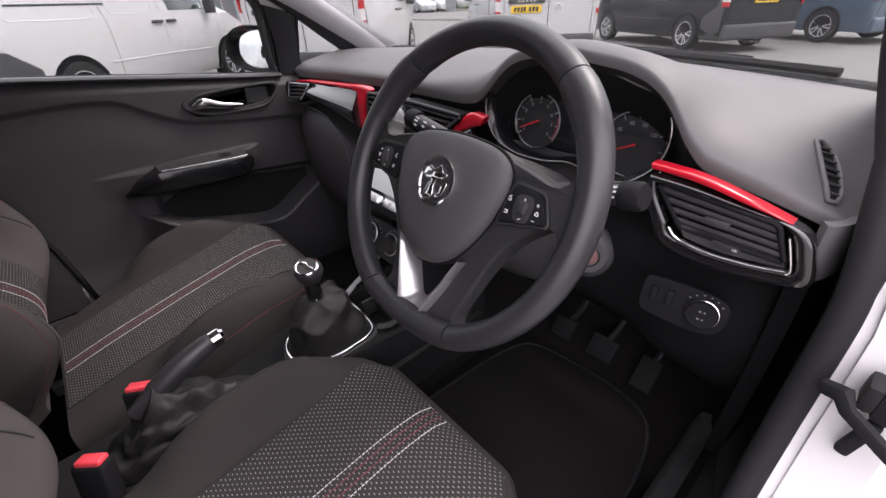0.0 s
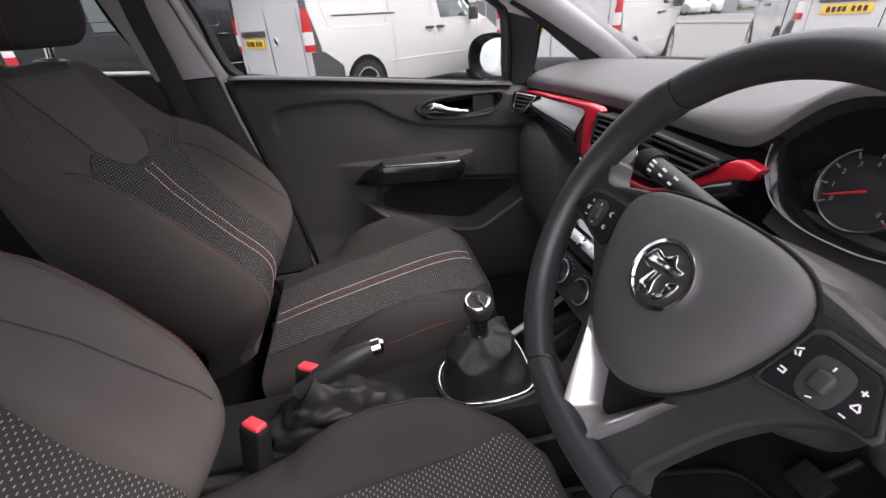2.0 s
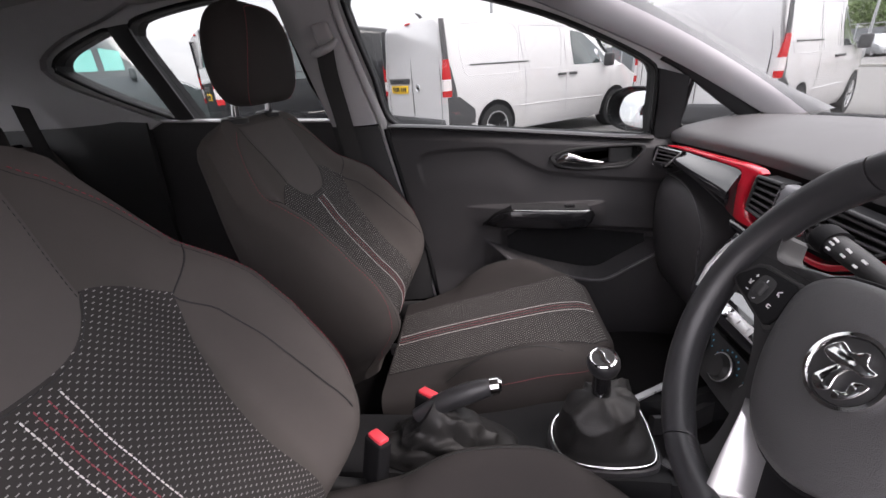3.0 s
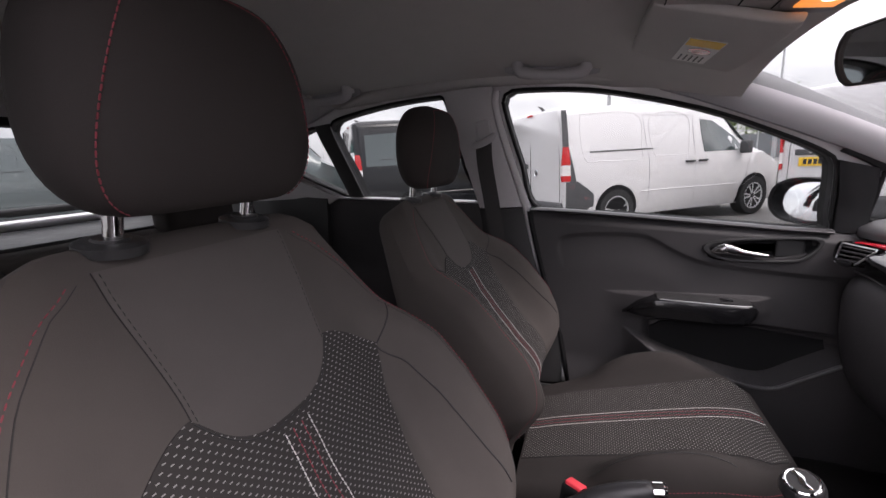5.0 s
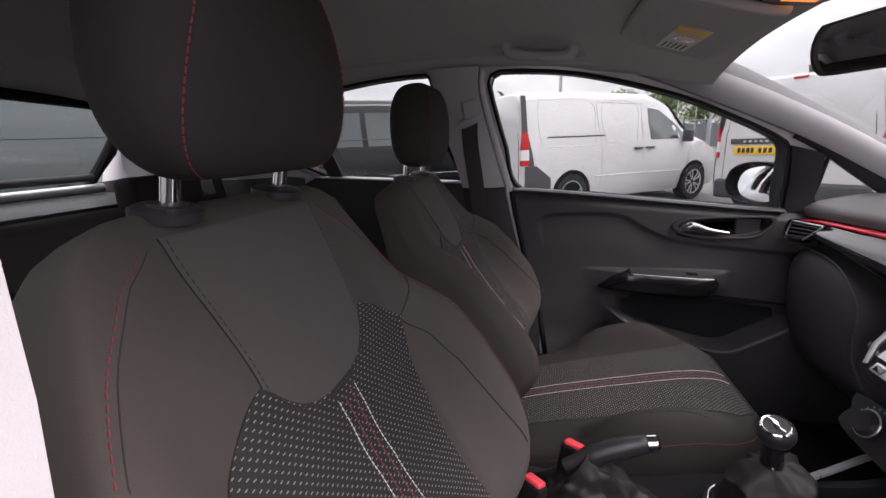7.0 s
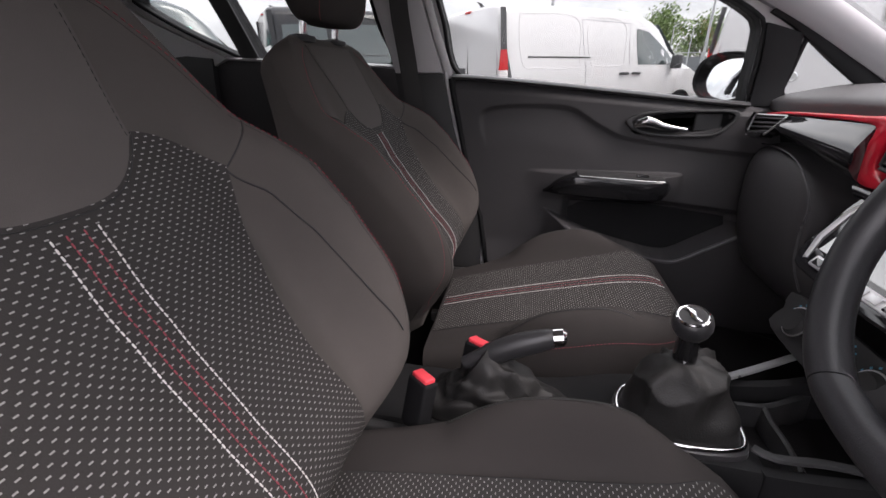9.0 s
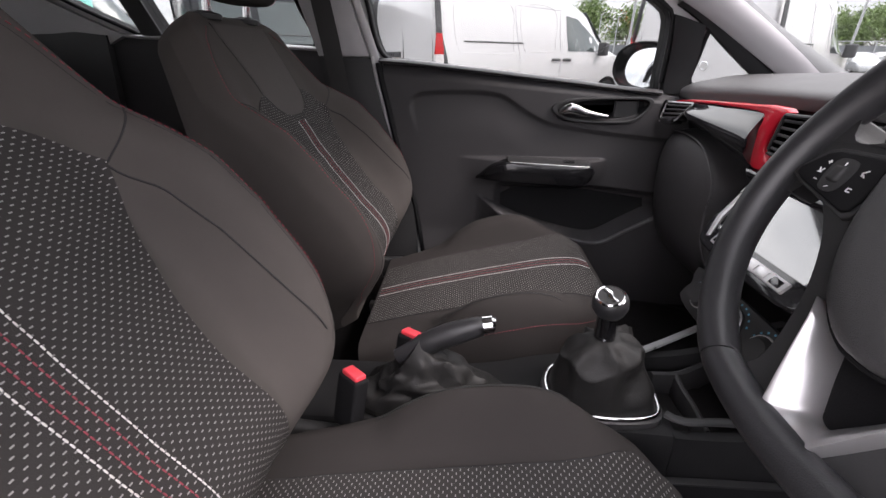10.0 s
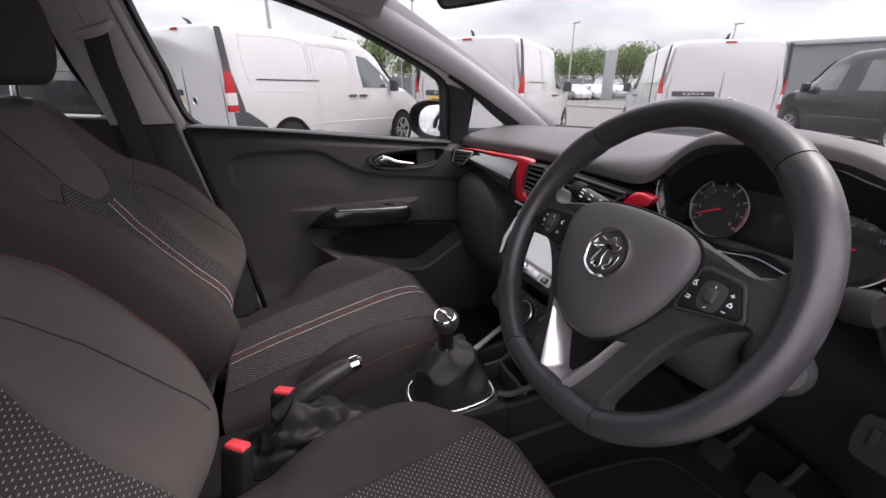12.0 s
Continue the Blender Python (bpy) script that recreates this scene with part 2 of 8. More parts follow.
def loft(bm, rings, closed=True, caps=(True, True), uvs=None):
    """A skin through rings of equally many points."""
    vs = [[bm.verts.new(p) for p in ring] for ring in rings]
    n = len(vs[0])
    for a, b in zip(vs, vs[1:]):
        for j in range(n if closed else n - 1):
            bm.faces.new((a[j], a[(j + 1) % n], b[(j + 1) % n], b[j]))
    if closed and caps[0]:
        bm.faces.new(vs[0][::-1])
    if closed and caps[1]:
        bm.faces.new(vs[-1])
    return vs


def tube(bm, pts, r, n=8, flat=1.0, up=(0, 0, 1), closed=False, caps=True):
    """A round or flattened bar along pts; r a number or one for each point. flat scales it across, along the side way."""
    p = [Vector(q) for q in pts]
    rings = []
    for i, q in enumerate(p):
        if closed:
            way = (p[(i + 1) % len(p)] - p[i - 1]).normalized()
        else:
            way = (p[min(i + 1, len(p) - 1)] - p[max(i - 1, 0)]).normalized()
        side = way.cross(Vector(up))
        side = side.normalized() if side.length > 1e-5 else way.orthogonal().normalized()
        top = side.cross(way)
        rad = r if isinstance(r, (int, float)) else r[i]
        rings.append([q + side * (rad * flat * math.cos(2 * math.pi * k / n)) + top * (rad * math.sin(2 * math.pi * k / n)) for k in range(n)])
    if closed:
        rings.append(rings[0])
        vs = [[bm.verts.new(c) for c in ring] for ring in rings[:-1]]
        for a, b in zip(vs, vs[1:] + vs[:1]):
            for j in range(n):
                bm.faces.new((a[j], a[(j + 1) % n], b[(j + 1) % n], b[j]))
    else:
        loft(bm, rings, True, (caps, caps))
    return bm


def box(bm, size, at=(0, 0, 0), bevel=0.0, segs=2, m=None):
    made = bmesh.ops.create_cube(bm, size=1.0)["verts"]
    bmesh.ops.scale(bm, vec=size, verts=made)
    if bevel:
        edges = list({e for v in made for e in v.link_edges})
        made = list({v for f in bmesh.ops.bevel(bm, geom=edges, offset=bevel, segments=segs, profile=0.6, affect="EDGES")["faces"] for v in f.verts} | {v for v in made if v.is_valid})
    bmesh.ops.transform(bm, matrix=Matrix.Translation(at) @ (m or Matrix()), verts=made)
    return bm


def lathe(bm, profile, m=Matrix(), n=32, squash=1.0):
    """Rings of (radius, height) turned round the local z."""
    rings = [[m @ Vector((r * math.cos(2 * math.pi * k / n), squash * r * math.sin(2 * math.pi * k / n), h)) for k in range(n)] for r, h in profile]
    loft(bm, rings)
    return bm


def plate(bm, outlines, depth, bevel=0.0, m=Matrix(), segs=2):
    """A flat plate in the local xy with holes: the first outline is the rim, the others are openings; depth along z, from 0 up."""
    cu = bpy.data.curves.new("plate", "CURVE")
    cu.dimensions, cu.fill_mode = "2D", "BOTH"
    cu.extrude, cu.bevel_depth, cu.bevel_resolution = max(depth / 2 - bevel, 0.0001), bevel, segs
    cu.offset = -bevel
    for line in outlines:
        sp = cu.splines.new("POLY")
        sp.points.add(len(line) - 1)
        for q, xy in zip(sp.points, line):
            q.co = (xy[0], xy[1], 0, 1)
        sp.use_cyclic_u = True
    ob = bpy.data.objects.new("plate", cu)
    me = bpy.data.meshes.new_from_object(ob)
    me.transform(m @ Matrix.Translation((0, 0, depth / 2)))
    first = len(bm.verts)
    bm.from_mesh(me)
    bmesh.ops.remove_doubles(bm, verts=list(bm.verts)[first:], dist=1e-5)
    bpy.data.objects.remove(ob)
    bpy.data.curves.remove(cu)
    bpy.data.meshes.remove(me)
    return bm


def sheet(bm, fn, us, vs, thick=0.0, back=(0, 0, -1), uv=None):
    """A grid fn(u, v) with an optional thickness towards back, and UV in metres from uv(u, v)."""
    us, vs = list(us), list(vs)
    grid = [[bm.verts.new(fn(u, v)) for u in us] for v in vs]
    lay = bm.loops.layers.uv.verify() if uv else None
    for j in range(len(vs) - 1):
        for i in range(len(us) - 1):
            f = bm.faces.new((grid[j][i], grid[j][i + 1], grid[j + 1][i + 1], grid[j + 1][i]))
            if lay:
                for lp, (a, b) in zip(f.loops, ((i, j), (i + 1, j), (i + 1, j + 1), (i, j + 1))):
                    lp[lay].uv = uv(us[a], vs[b])
    if thick:
        off = Vector(back) * thick
        low = [[bm.verts.new(v.co + off) for v in row] for row in grid]
        for j in range(len(vs) - 1):
            for i in range(len(us) - 1):
                bm.faces.new((low[j][i], low[j + 1][i], low[j + 1][i + 1], low[j][i + 1]))
        nu, nv = len(us), len(vs)
        rim = [(0, i) for i in range(nu)] + [(j, nu - 1) for j in range(1, nv)] + [(nv - 1, i) for i in range(nu - 2, -1, -1)] + [(j, 0) for j in range(nv - 2, 0, -1)]
        for (a, b), (c, d) in zip(rim, rim[1:] + rim[:1]):
            bm.faces.new((grid[a][b], low[a][b], low[c][d], grid[c][d]))
    return bm


def new_bm():
    return bmesh.new()


def span(a, b, n):
    return np.linspace(a, b, n)
# The car's shell: x to the driver's side, y to the front, z up from the ground
def side_x(z):
    """The passenger side leans in above the sill."""
    return -0.668 + max(0.0, z - 0.95) * 0.24


def on_side(bm, outlines, depth, inset=0.0, bevel=0.0, mirror=1):
    """A plate laid on the car's side wall; depth goes inwards from inset."""
    tmp = new_bm()
    plate(tmp, outlines, depth, bevel)
    for v in tmp.verts:
        y, z, d = v.co
        v.co = (mirror * (side_x(z) + inset + d), y, z)
    me = bpy.data.meshes.new("tmp")
    tmp.to_mesh(me)
    tmp.free()
    bm.from_mesh(me)
    bpy.data.meshes.remove(me)
    return bm


FRONT_WIN = spline([(0.014, 0.975), (0.24, 0.955), (0.50, 0.928), (0.742, 0.905), (0.752, 0.92), (0.738, 1.06), (0.715, 1.100), (0.60, 1.160), (0.42, 1.235), (0.18, 1.300), (-0.02, 1.322), (-0.070, 1.312), (-0.072, 1.27), (-0.034, 1.12)], 90, True)
QUARTER_WIN = spline([(0.835, 0.918), (0.93, 0.925), (1.02, 0.935), (1.03, 0.945), (0.95, 0.995), (0.85, 1.062), (0.835, 1.06), (0.83, 0.99)], 40, True)
REAR_WIN = spline([(-0.19, 1.003), (-0.40, 1.012), (-0.58, 1.022), (-0.605, 1.04), (-0.63, 1.11), (-0.675, 1.24), (-0.672, 1.275), (-0.63, 1.298), (-0.45, 1.322), (-0.28, 1.328), (-0.25, 1.31), (-0.215, 1.12)], 70, True)
HIND_WIN = spline([(-0.650, 1.035), (-0.72, 1.058), (-0.84, 1.115), (-0.945, 1.178), (-0.952, 1.20), (-0.90, 1.232), (-0.76, 1.274), (-0.722, 1.272), (-0.715, 1.245), (-0.675, 1.12)], 50, True)
SIDE_RIM = [(-1.75, 0.30), (-1.75, 0.95), (-1.62, 1.15), (-1.38, 1.33), (-1.0, 1.39), (-0.4, 1.415), (0.0, 1.40), (0.35, 1.345), (0.62, 1.235), (0.95, 1.05), (1.22, 0.95), (1.30, 0.80), (1.30, 0.30)]
DRIVER_GAP = [(0.10, 0.42), (0.035, 0.60), (-0.01, 0.80), (-0.045, 0.97), (-0.065, 1.08), (-0.075, 1.115), (-0.10, 1.25), (-0.115, 1.33), (-0.03, 1.362), (0.16, 1.34), (0.46, 1.27), (0.74, 1.13), (0.80, 1.03), (0.735, 0.90), (0.700, 0.80), (0.672, 0.68), (0.62, 0.56), (0.54, 0.45), (0.42, 0.38), (0.28, 0.35), (0.15, 0.36)]

body = thing("car_body", "white painted hatchback body shell with dark cabin", "car", kind="structure")
b = on_side(new_bm(), [SIDE_RIM, FRONT_WIN, QUARTER_WIN, REAR_WIN, HIND_WIN], 0.05, -0.055)
part("body_side", b, PAINT, body, "white painted body side with window openings")
b = on_side(new_bm(), [SIDE_RIM, spline(DRIVER_GAP, 80, True), REAR_WIN, HIND_WIN], 0.05, -0.055, mirror=-1)
for v in b.verts:
    v.co.x += 0.055 * step(1.05, 0.80, v.co.z) * step(0.10, 0.40, v.co.y)
part("body_side", b, PAINT, body, "white painted body side around the open driver's door")


def roof_z(x, y):
    mid = table(y, [-1.7, -1.35, -0.9, -0.4, 0.0, 0.3, 0.5], [1.20, 1.335, 1.395, 1.412, 1.402, 1.362, 1.315])
    return mid - 0.07 * (abs(x) / 0.6) ** 3.2


b = sheet(new_bm(), lambda u, v: (u * (0.60 - 0.05 * step(0.1, 0.5, v)), v, roof_z(u * 0.6, v)), span(-1, 1, 25), span(-1.40, 0.50, 30), 0.02, (0, 0, 1))
solo("ceiling", b, LINER, "grey cloth headliner under the car roof", kind="structure")
b = sheet(new_bm(), lambda u, v: (u * (0.64 - 0.05 * step(0.1, 0.5, v)), v, roof_z(u * 0.6, v) + 0.032), span(-1, 1, 13), span(-1.42, 0.53, 18), 0.012, (0, 0, 1))
part("roof_skin", b, PAINT, body)

# Cabin floor with the tunnel, sills and bulkhead
def floor_z(x, y):
    tunnel = 0.15 * (1 - step(0.07, 0.13, abs(x))) * (1 - 0.2 * step(0.6, 1.0, y))
    rise = 0.30 * step(0.90, 1.22, y)
    return 0.27 + tunnel + rise + 0.12 * step(0.60, 0.65, abs(x)) + 0.10 * step(-0.35, -0.5, y)


b = sheet(new_bm(), lambda u, v: (u, v, floor_z(u, v)), span(-0.66, 0.66, 56), span(-1.0, 1.25, 40), 0.03)
solo("floor", b, CARPET, "black carpeted car floor with a raised tunnel", kind="structure")
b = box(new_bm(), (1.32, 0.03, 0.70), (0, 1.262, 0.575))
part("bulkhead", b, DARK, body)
b = box(new_bm(), (1.32, 0.04, 0.75), (0, -1.74, 0.62))
part("tailgate", b, PAINT, body)

# sill trim along the driver's door opening
part("sill_trim", box(new_bm(), (0.11, 0.95, 0.11), (0.665, 0.48, 0.322), 0.025, 3), HARD, body, "black plastic sill trim")

# Front seal lips round the openings
def seal(line, name="window_seal", off=0.002, r=0.0050, mirror=1):
    b = tube(new_bm(), [(mirror * (side_x(z) + off), y, z) for y, z in line], r, 8, closed=True)
    loft(b, [[(mirror * (side_x(z) + d), y + (cy - y) * 0.012, z + (cz - z) * 0.012) for y, z in line] for cy, cz in [np.mean(line, axis=0)] for d in (-0.058, -0.0015)], True, (False, False))
    return part(name, b, RUBBER, body, "black rubber window seal")


for w in (FRONT_WIN, QUARTER_WIN, REAR_WIN, HIND_WIN):
    seal(w)
for w in (REAR_WIN, HIND_WIN):
    seal(w, mirror=-1)
gap = spline(DRIVER_GAP, 160, True)
b = tube(new_bm(), [(-side_x(z) + 0.036 * max(step(1.05, 0.80, z) * step(0.10, 0.40, y), step(0.15, 0.05, y)), y, z) for y, z in gap], 0.014, 14, closed=True)
part("door_seal", b, RUBBER, body, "black rubber door opening seal")
b = sheet(new_bm(), lambda u, v: (0.640 + 0.070 * step(0, 0.7, u), 1.05 - (1.05 - float(np.interp(0.30 + 0.66 * v, [0.30, 0.38, 0.45, 0.56, 0.68, 0.80, 0.90, 0.96], [0.36, 0.42, 0.54, 0.62, 0.672, 0.700, 0.735, 0.765]))) * u, 0.30 + 0.66 * v), span(0, 1, 14), span(0, 1, 20), 0.012, (0.7, 0.7, 0))
part("kick_panel", b, HARD, body, "black kick panel beside the dashboard")


def side_pane(name, line, mirror=1):
    b = on_side(new_bm(), [line], 0.004, -0.03, mirror=mirror)
    ob = solo(name, b, PANE, "clear side window glass in a black seal", kind="structure")
    ob.visible_shadow = False
    return ob


side_pane("window_1", FRONT_WIN)
side_pane("window_2", QUARTER_WIN)
side_pane("window_3", REAR_WIN)
side_pane("window_4", HIND_WIN)
side_pane("window_5", REAR_WIN, -1)
side_pane("window_6", HIND_WIN, -1)

# Windscreen and rear glass
def screen_at(u, v):
    base = ((0.62 if u < 0 else 0.66) * u, 1.235 - 0.10 * u * u, 0.955 - 0.01 * u * u)
    head = ((0.53 if u < 0 else 0.57) * u, 0.515 - 0.035 * u * u, 1.322 - 0.035 * u * u)
    return Vector(base).lerp(Vector(head), v) + Vector((0, 0.03, 0.03)) * (4 * v * (1 - v)) * 0.5


b = sheet(new_bm(), screen_at, span(-1, 1, 22), span(0, 1, 10), 0.005, (0, 0.5, 0.85))
ws = solo("window_7", b, glass("windscreen_glass", (0.66, 0.68, 0.675)), "large raked windscreen glass", kind="structure")
ws.visible_shadow = False
b = sheet(new_bm(), lambda u, v: (0.57 * u, -1.70 + 0.30 * v, 1.02 + 0.30 * v - 0.02 * u * u), span(-1, 1, 12), span(0, 1, 6), 0.005, (0, -1, 0.3))
rs = solo("window_8", b, PANE, "rear hatch window glass", kind="structure")
rs.visible_shadow = False
b = tube(new_bm(), [(0.57 * u, -1.69 + 0.30 * v, 1.02 + 0.30 * v - 0.02 * u * u) for u, v in ((-1, 0), (-0.5, -0.02), (0, -0.03), (0.5, -0.02), (1, 0), (1.03, 0.5), (1, 1), (0, 1.02), (-1, 1), (-1.03, 0.5))], 0.022, 8, closed=True)
part("hatch_seal", b, RUBBER, body)
# Black cowl edge and wipers under the windscreen
b = tube(new_bm(), [screen_at(u, -0.015) + Vector((0, 0.02, 0.0)) for u in span(-1, 1, 30)], 0.011, 8, 1.8)
part("cowl", b, RUBBER, body, "black cowl strip under the windscreen")
for x0, x1 in ((0.16, 0.575),):
    wiper = thing("wiper", "black windscreen wiper resting at the glass base", "wiper", group="windscreen wipers")
    pts = [screen_at(x0 / 0.66 + (x1 - x0) / 0.66 * t, 0.004 + 0.004 * t) + Vector((0, 0.024, 0.010)) for t in span(0, 1, 10)]
    part("blade", tube(new_bm(), pts, 0.008, 6), RUBBER, wiper)
    part("arm", tube(new_bm(), [p + Vector((0, 0.012, 0.006)) for p in pts[:7]], 0.004, 6), RUBBER, wiper, "black metal arm")

# Pillar trims
def ribbon(front, rear, n, thick, depth=0.0, mirror=1, bulge=0.014):
    """Trim on the side wall between two lines of (y, z), rounded across."""
    f, r = spline(front, n), spline(rear, n)
    rings = []
    for (y0, z0), (y1, z1) in zip(f, r):
        ring = []
        for k in range(9):
            t = k / 8
            y, z = y0 + (y1 - y0) * t, z0 + (z1 - z0) * t
            ring.append((mirror * (side_x(z) + depth + thick + bulge * math.sin(math.pi * t) ** 0.6), y, z))
        for t in (1.0, 0.0):
            y, z = y0 + (y1 - y0) * t, z0 + (z1 - z0) * t
            ring.append((mirror * (side_x(z) + depth), y, z))
        rings.append(ring)
    b = new_bm()
    loft(b, rings)
    return b


for mirror in (1, -1):
    part("a_pillar_trim", ribbon([(1.215, 0.955), (1.02, 1.045), (0.82, 1.155), (0.56, 1.292), (0.46, 1.325)], [(1.05, 0.943), (0.95, 1.000), (0.74, 1.112), (0.44, 1.243), (0.33, 1.285)], 24, 0.018 if mirror > 0 else 0.002, 0, mirror, 0.014 if mirror > 0 else 0.004), PILLAR, body, "grey windscreen pillar trim")
part("b_pillar_trim", ribbon([(-0.098, 1.335), (-0.104, 1.27), (-0.072, 1.12), (-0.036, 0.985)], [(-0.245, 1.335), (-0.235, 1.27), (-0.20, 1.12), (-0.17, 0.985)], 16, 0.03), TRIM, body, "light grey upper door pillar trim")
part("door_frame_edge", ribbon([(-0.082, 1.325), (-0.084, 1.27), (-0.048, 1.12), (-0.008, 0.975), (0.018, 0.86)], [(-0.100, 1.325), (-0.104, 1.27), (-0.070, 1.12), (-0.032, 0.975), (-0.006, 0.86)], 18, 0.012, 0, 1, 0.006), PAINT, body, "white painted door frame edge")
part("b_pillar_trim", ribbon([(-0.034, 0.982), (0.006, 0.80), (0.075, 0.6), (0.085, 0.40)], [(-0.17, 0.982), (-0.15, 0.80), (-0.13, 0.6), (-0.12, 0.40)], 16, 0.035), HARD, body, "black lower door pillar trim")
part("b_pillar_trim", ribbon([(-0.12, 1.345), (-0.112, 1.2), (-0.078, 1.09), (-0.052, 1.0), (-0.01, 0.7), (0.02, 0.42)], [(-0.26, 1.335), (-0.235, 1.2), (-0.215, 1.09), (-0.20, 1.0), (-0.17, 0.7), (-0.15, 0.42)], 20, 0.022, 0, -1), TRIM, body, "light grey driver's side pillar trim")
for mirror in (1, -1):
    part("c_pillar_trim", ribbon([(-0.60, 1.345), (-0.72, 1.300), (-0.87, 1.262), (-0.972, 1.21), (-0.96, 1.16), (-0.85, 1.10), (-0.70, 1.03)], [(-0.66, 1.39), (-0.95, 1.37), (-1.3, 1.30), (-1.5, 1.15), (-1.5, 1.0), (-1.2, 0.92), (-0.95, 0.90)], 26, 0.02, 0, mirror), TRIM, body, "light grey rear pillar trim")
    part("roof_rail_trim", ribbon([(0.50, 1.315), (0.30, 1.345), (0.0, 1.375), (-0.3, 1.385), (-0.7, 1.37)], [(0.36, 1.29), (0.2, 1.315), (-0.04, 1.335), (-0.28, 1.34), (-0.62, 1.325)], 24, 0.02, 0, mirror), LINER, body, "grey roof rail edge")

for mirror in (1, -1):
    part("window_divider", ribbon([(-0.668, 1.285), (-0.662, 1.24), (-0.622, 1.11), (-0.598, 1.03)], [(-0.728, 1.280), (-0.722, 1.24), (-0.682, 1.12), (-0.655, 1.03)], 14, 0.008, 0, mirror, 0.004), HARD, body, "black divider between the rear side windows")

# Mirror sail: the black post between door glass and quarter glass
part("mirror_post", ribbon([(0.822, 0.900), (0.824, 1.0), (0.818, 1.060)], [(0.758, 0.900), (0.752, 1.0), (0.734, 1.085)], 10, 0.012, 0, 1, 0.006), RUBBER, body, "black post beside the quarter window")
part("mirror_sail", ribbon([(1.03, 0.955), (0.93, 1.02), (0.80, 1.105), (0.755, 1.13)], [(0.99, 0.94), (0.90, 1.0), (0.80, 1.07), (0.735, 1.105)], 10, 0.012, 0, 1, 0.004), RUBBER, body)

for mirror in (1, -1):
    b = sheet(new_bm(), lambda u, v: (mirror * (side_x(0.9) + 0.05 + 0.03 * math.sin(math.pi * v)), -0.74 - 0.95 * u, 0.34 + (0.69 + 0.10 * u * (1 - u)) * v), span(0, 1, 12), span(0, 1, 10), 0.02, (-mirror, 0, 0))
    part("rear_side_trim", b, HARD, body, "black rear side lining")
# Front seats
BACK_Z = [0.48, 0.56, 0.62, 0.70, 0.80, 0.86, 0.90, 0.94, 1.00, 1.06, 1.09]
BACK_Y = [-0.030, 0.018, 0.028, -0.018, -0.075, -0.104, -0.121, -0.138, -0.163, -0.19, -0.205]
BACK_W = [0.150, 0.190, 0.228, 0.252, 0.256, 0.252, 0.243, 0.229, 0.203, 0.175, 0.155]
BACK_B = [0.0, 0.012, 0.046, 0.080, 0.080, 0.066, 0.040, 0.012, 0.004, 0.002, 0.0]
BACK_T = [0.14, 0.15, 0.145, 0.135, 0.125, 0.118, 0.112, 0.105, 0.095, 0.085, 0.08]
LEAN_N = Vector((0, 0.905, 0.425))


def back_at(u, z, off=0.0):
    w, b = table(z, BACK_Z, BACK_W), table(z, BACK_Z, BACK_B)
    r = min(abs(u) / w, 1.0)
    n = b * step(0.60, 0.89, r) if r < 0.935 else b - 0.042 * ((r - 0.935) / 0.065) ** 1.5
    return Vector((u, table(z, BACK_Z, BACK_Y), z)) + LEAN_N * (n + off)


def back_ring(z, shrink=1.0):
    w, b, t = table(z, BACK_Z, BACK_W), table(z, BACK_Z, BACK_B), table(z, BACK_Z, BACK_T)
    ring = []
    for r in np.r_[np.linspace(-1, -0.90, 8), np.linspace(-0.85, 0.85, 45), np.linspace(0.90, 1, 8)]:
        ring.append(back_at(r * w * 0.9999, z))
    for a in np.linspace(0, math.pi / 2, 5):
        ring.append(Vector((w * (0.86 + 0.12 * math.cos(a)), table(z, BACK_Z, BACK_Y), z)) + LEAN_N * (-0.04 - (t - 0.04) * math.sin(a)))
    for a in np.linspace(math.pi / 2, 0, 5):
        ring.append(Vector((-w * (0.86 + 0.12 * math.cos(a)), table(z, BACK_Z, BACK_Y), z)) + LEAN_N * (-0.04 - (t - 0.04) * math.sin(a)))
    mid = Vector((0, table(z, BACK_Z, BACK_Y), z)) + LEAN_N * (-t * 0.5)
    return [mid + (p - mid) * shrink for p in ring]


CUSH_Y = [-0.04, 0.05, 0.12, 0.17, 0.22, 0.28, 0.33, 0.36, 0.38, 0.42, 0.46, 0.49]
CUSH_Z = [0.500, 0.512, 0.520, 0.525, 0.530, 0.535, 0.539, 0.541, 0.542, 0.541, 0.535, 0.520]
CUSH_W = [0.225, 0.235, 0.242, 0.246, 0.248, 0.248, 0.244, 0.240, 0.236, 0.222, 0.196, 0.150]
CUSH_B = [0.0, 0.0, 0.010, 0.038, 0.056, 0.060, 0.056, 0.046, 0.034, 0.010, 0.0, 0.0]


def cush_at(u, y, off=0.0):
    w, b = table(y, CUSH_Y, CUSH_W), max(0, table(y, CUSH_Y, CUSH_B))
    r = min(abs(u) / w, 1.0)
    z = b * step(0.58, 0.84, r) if r < 0.84 else b - (b + 0.045) * (1 - math.sqrt(max(0.0, 1 - ((r - 0.84) / 0.16) ** 2)))
    return Vector((u, y, table(y, CUSH_Y, CUSH_Z) + z + off))


def cush_ring(y, low=0.36):
    w = table(y, CUSH_Y, CUSH_W)
    ring = [cush_at(r * w * 0.9999, y) for r in np.r_[np.linspace(-1, -0.84, 8), np.linspace(-0.78, 0.78, 43), np.linspace(0.84, 1, 8)]]
    top = ring[-1].z
    ring += [Vector((w * s, y, top + (low - top) * t)) for s, t in ((1.0, 0.35), (0.99, 0.7), (0.94, 1.0))]
    ring += [Vector((-w * s, y, top + (low - top) * t)) for s, t in ((0.94, 1.0), (0.99, 0.7), (1.0, 0.35))]
    return ring


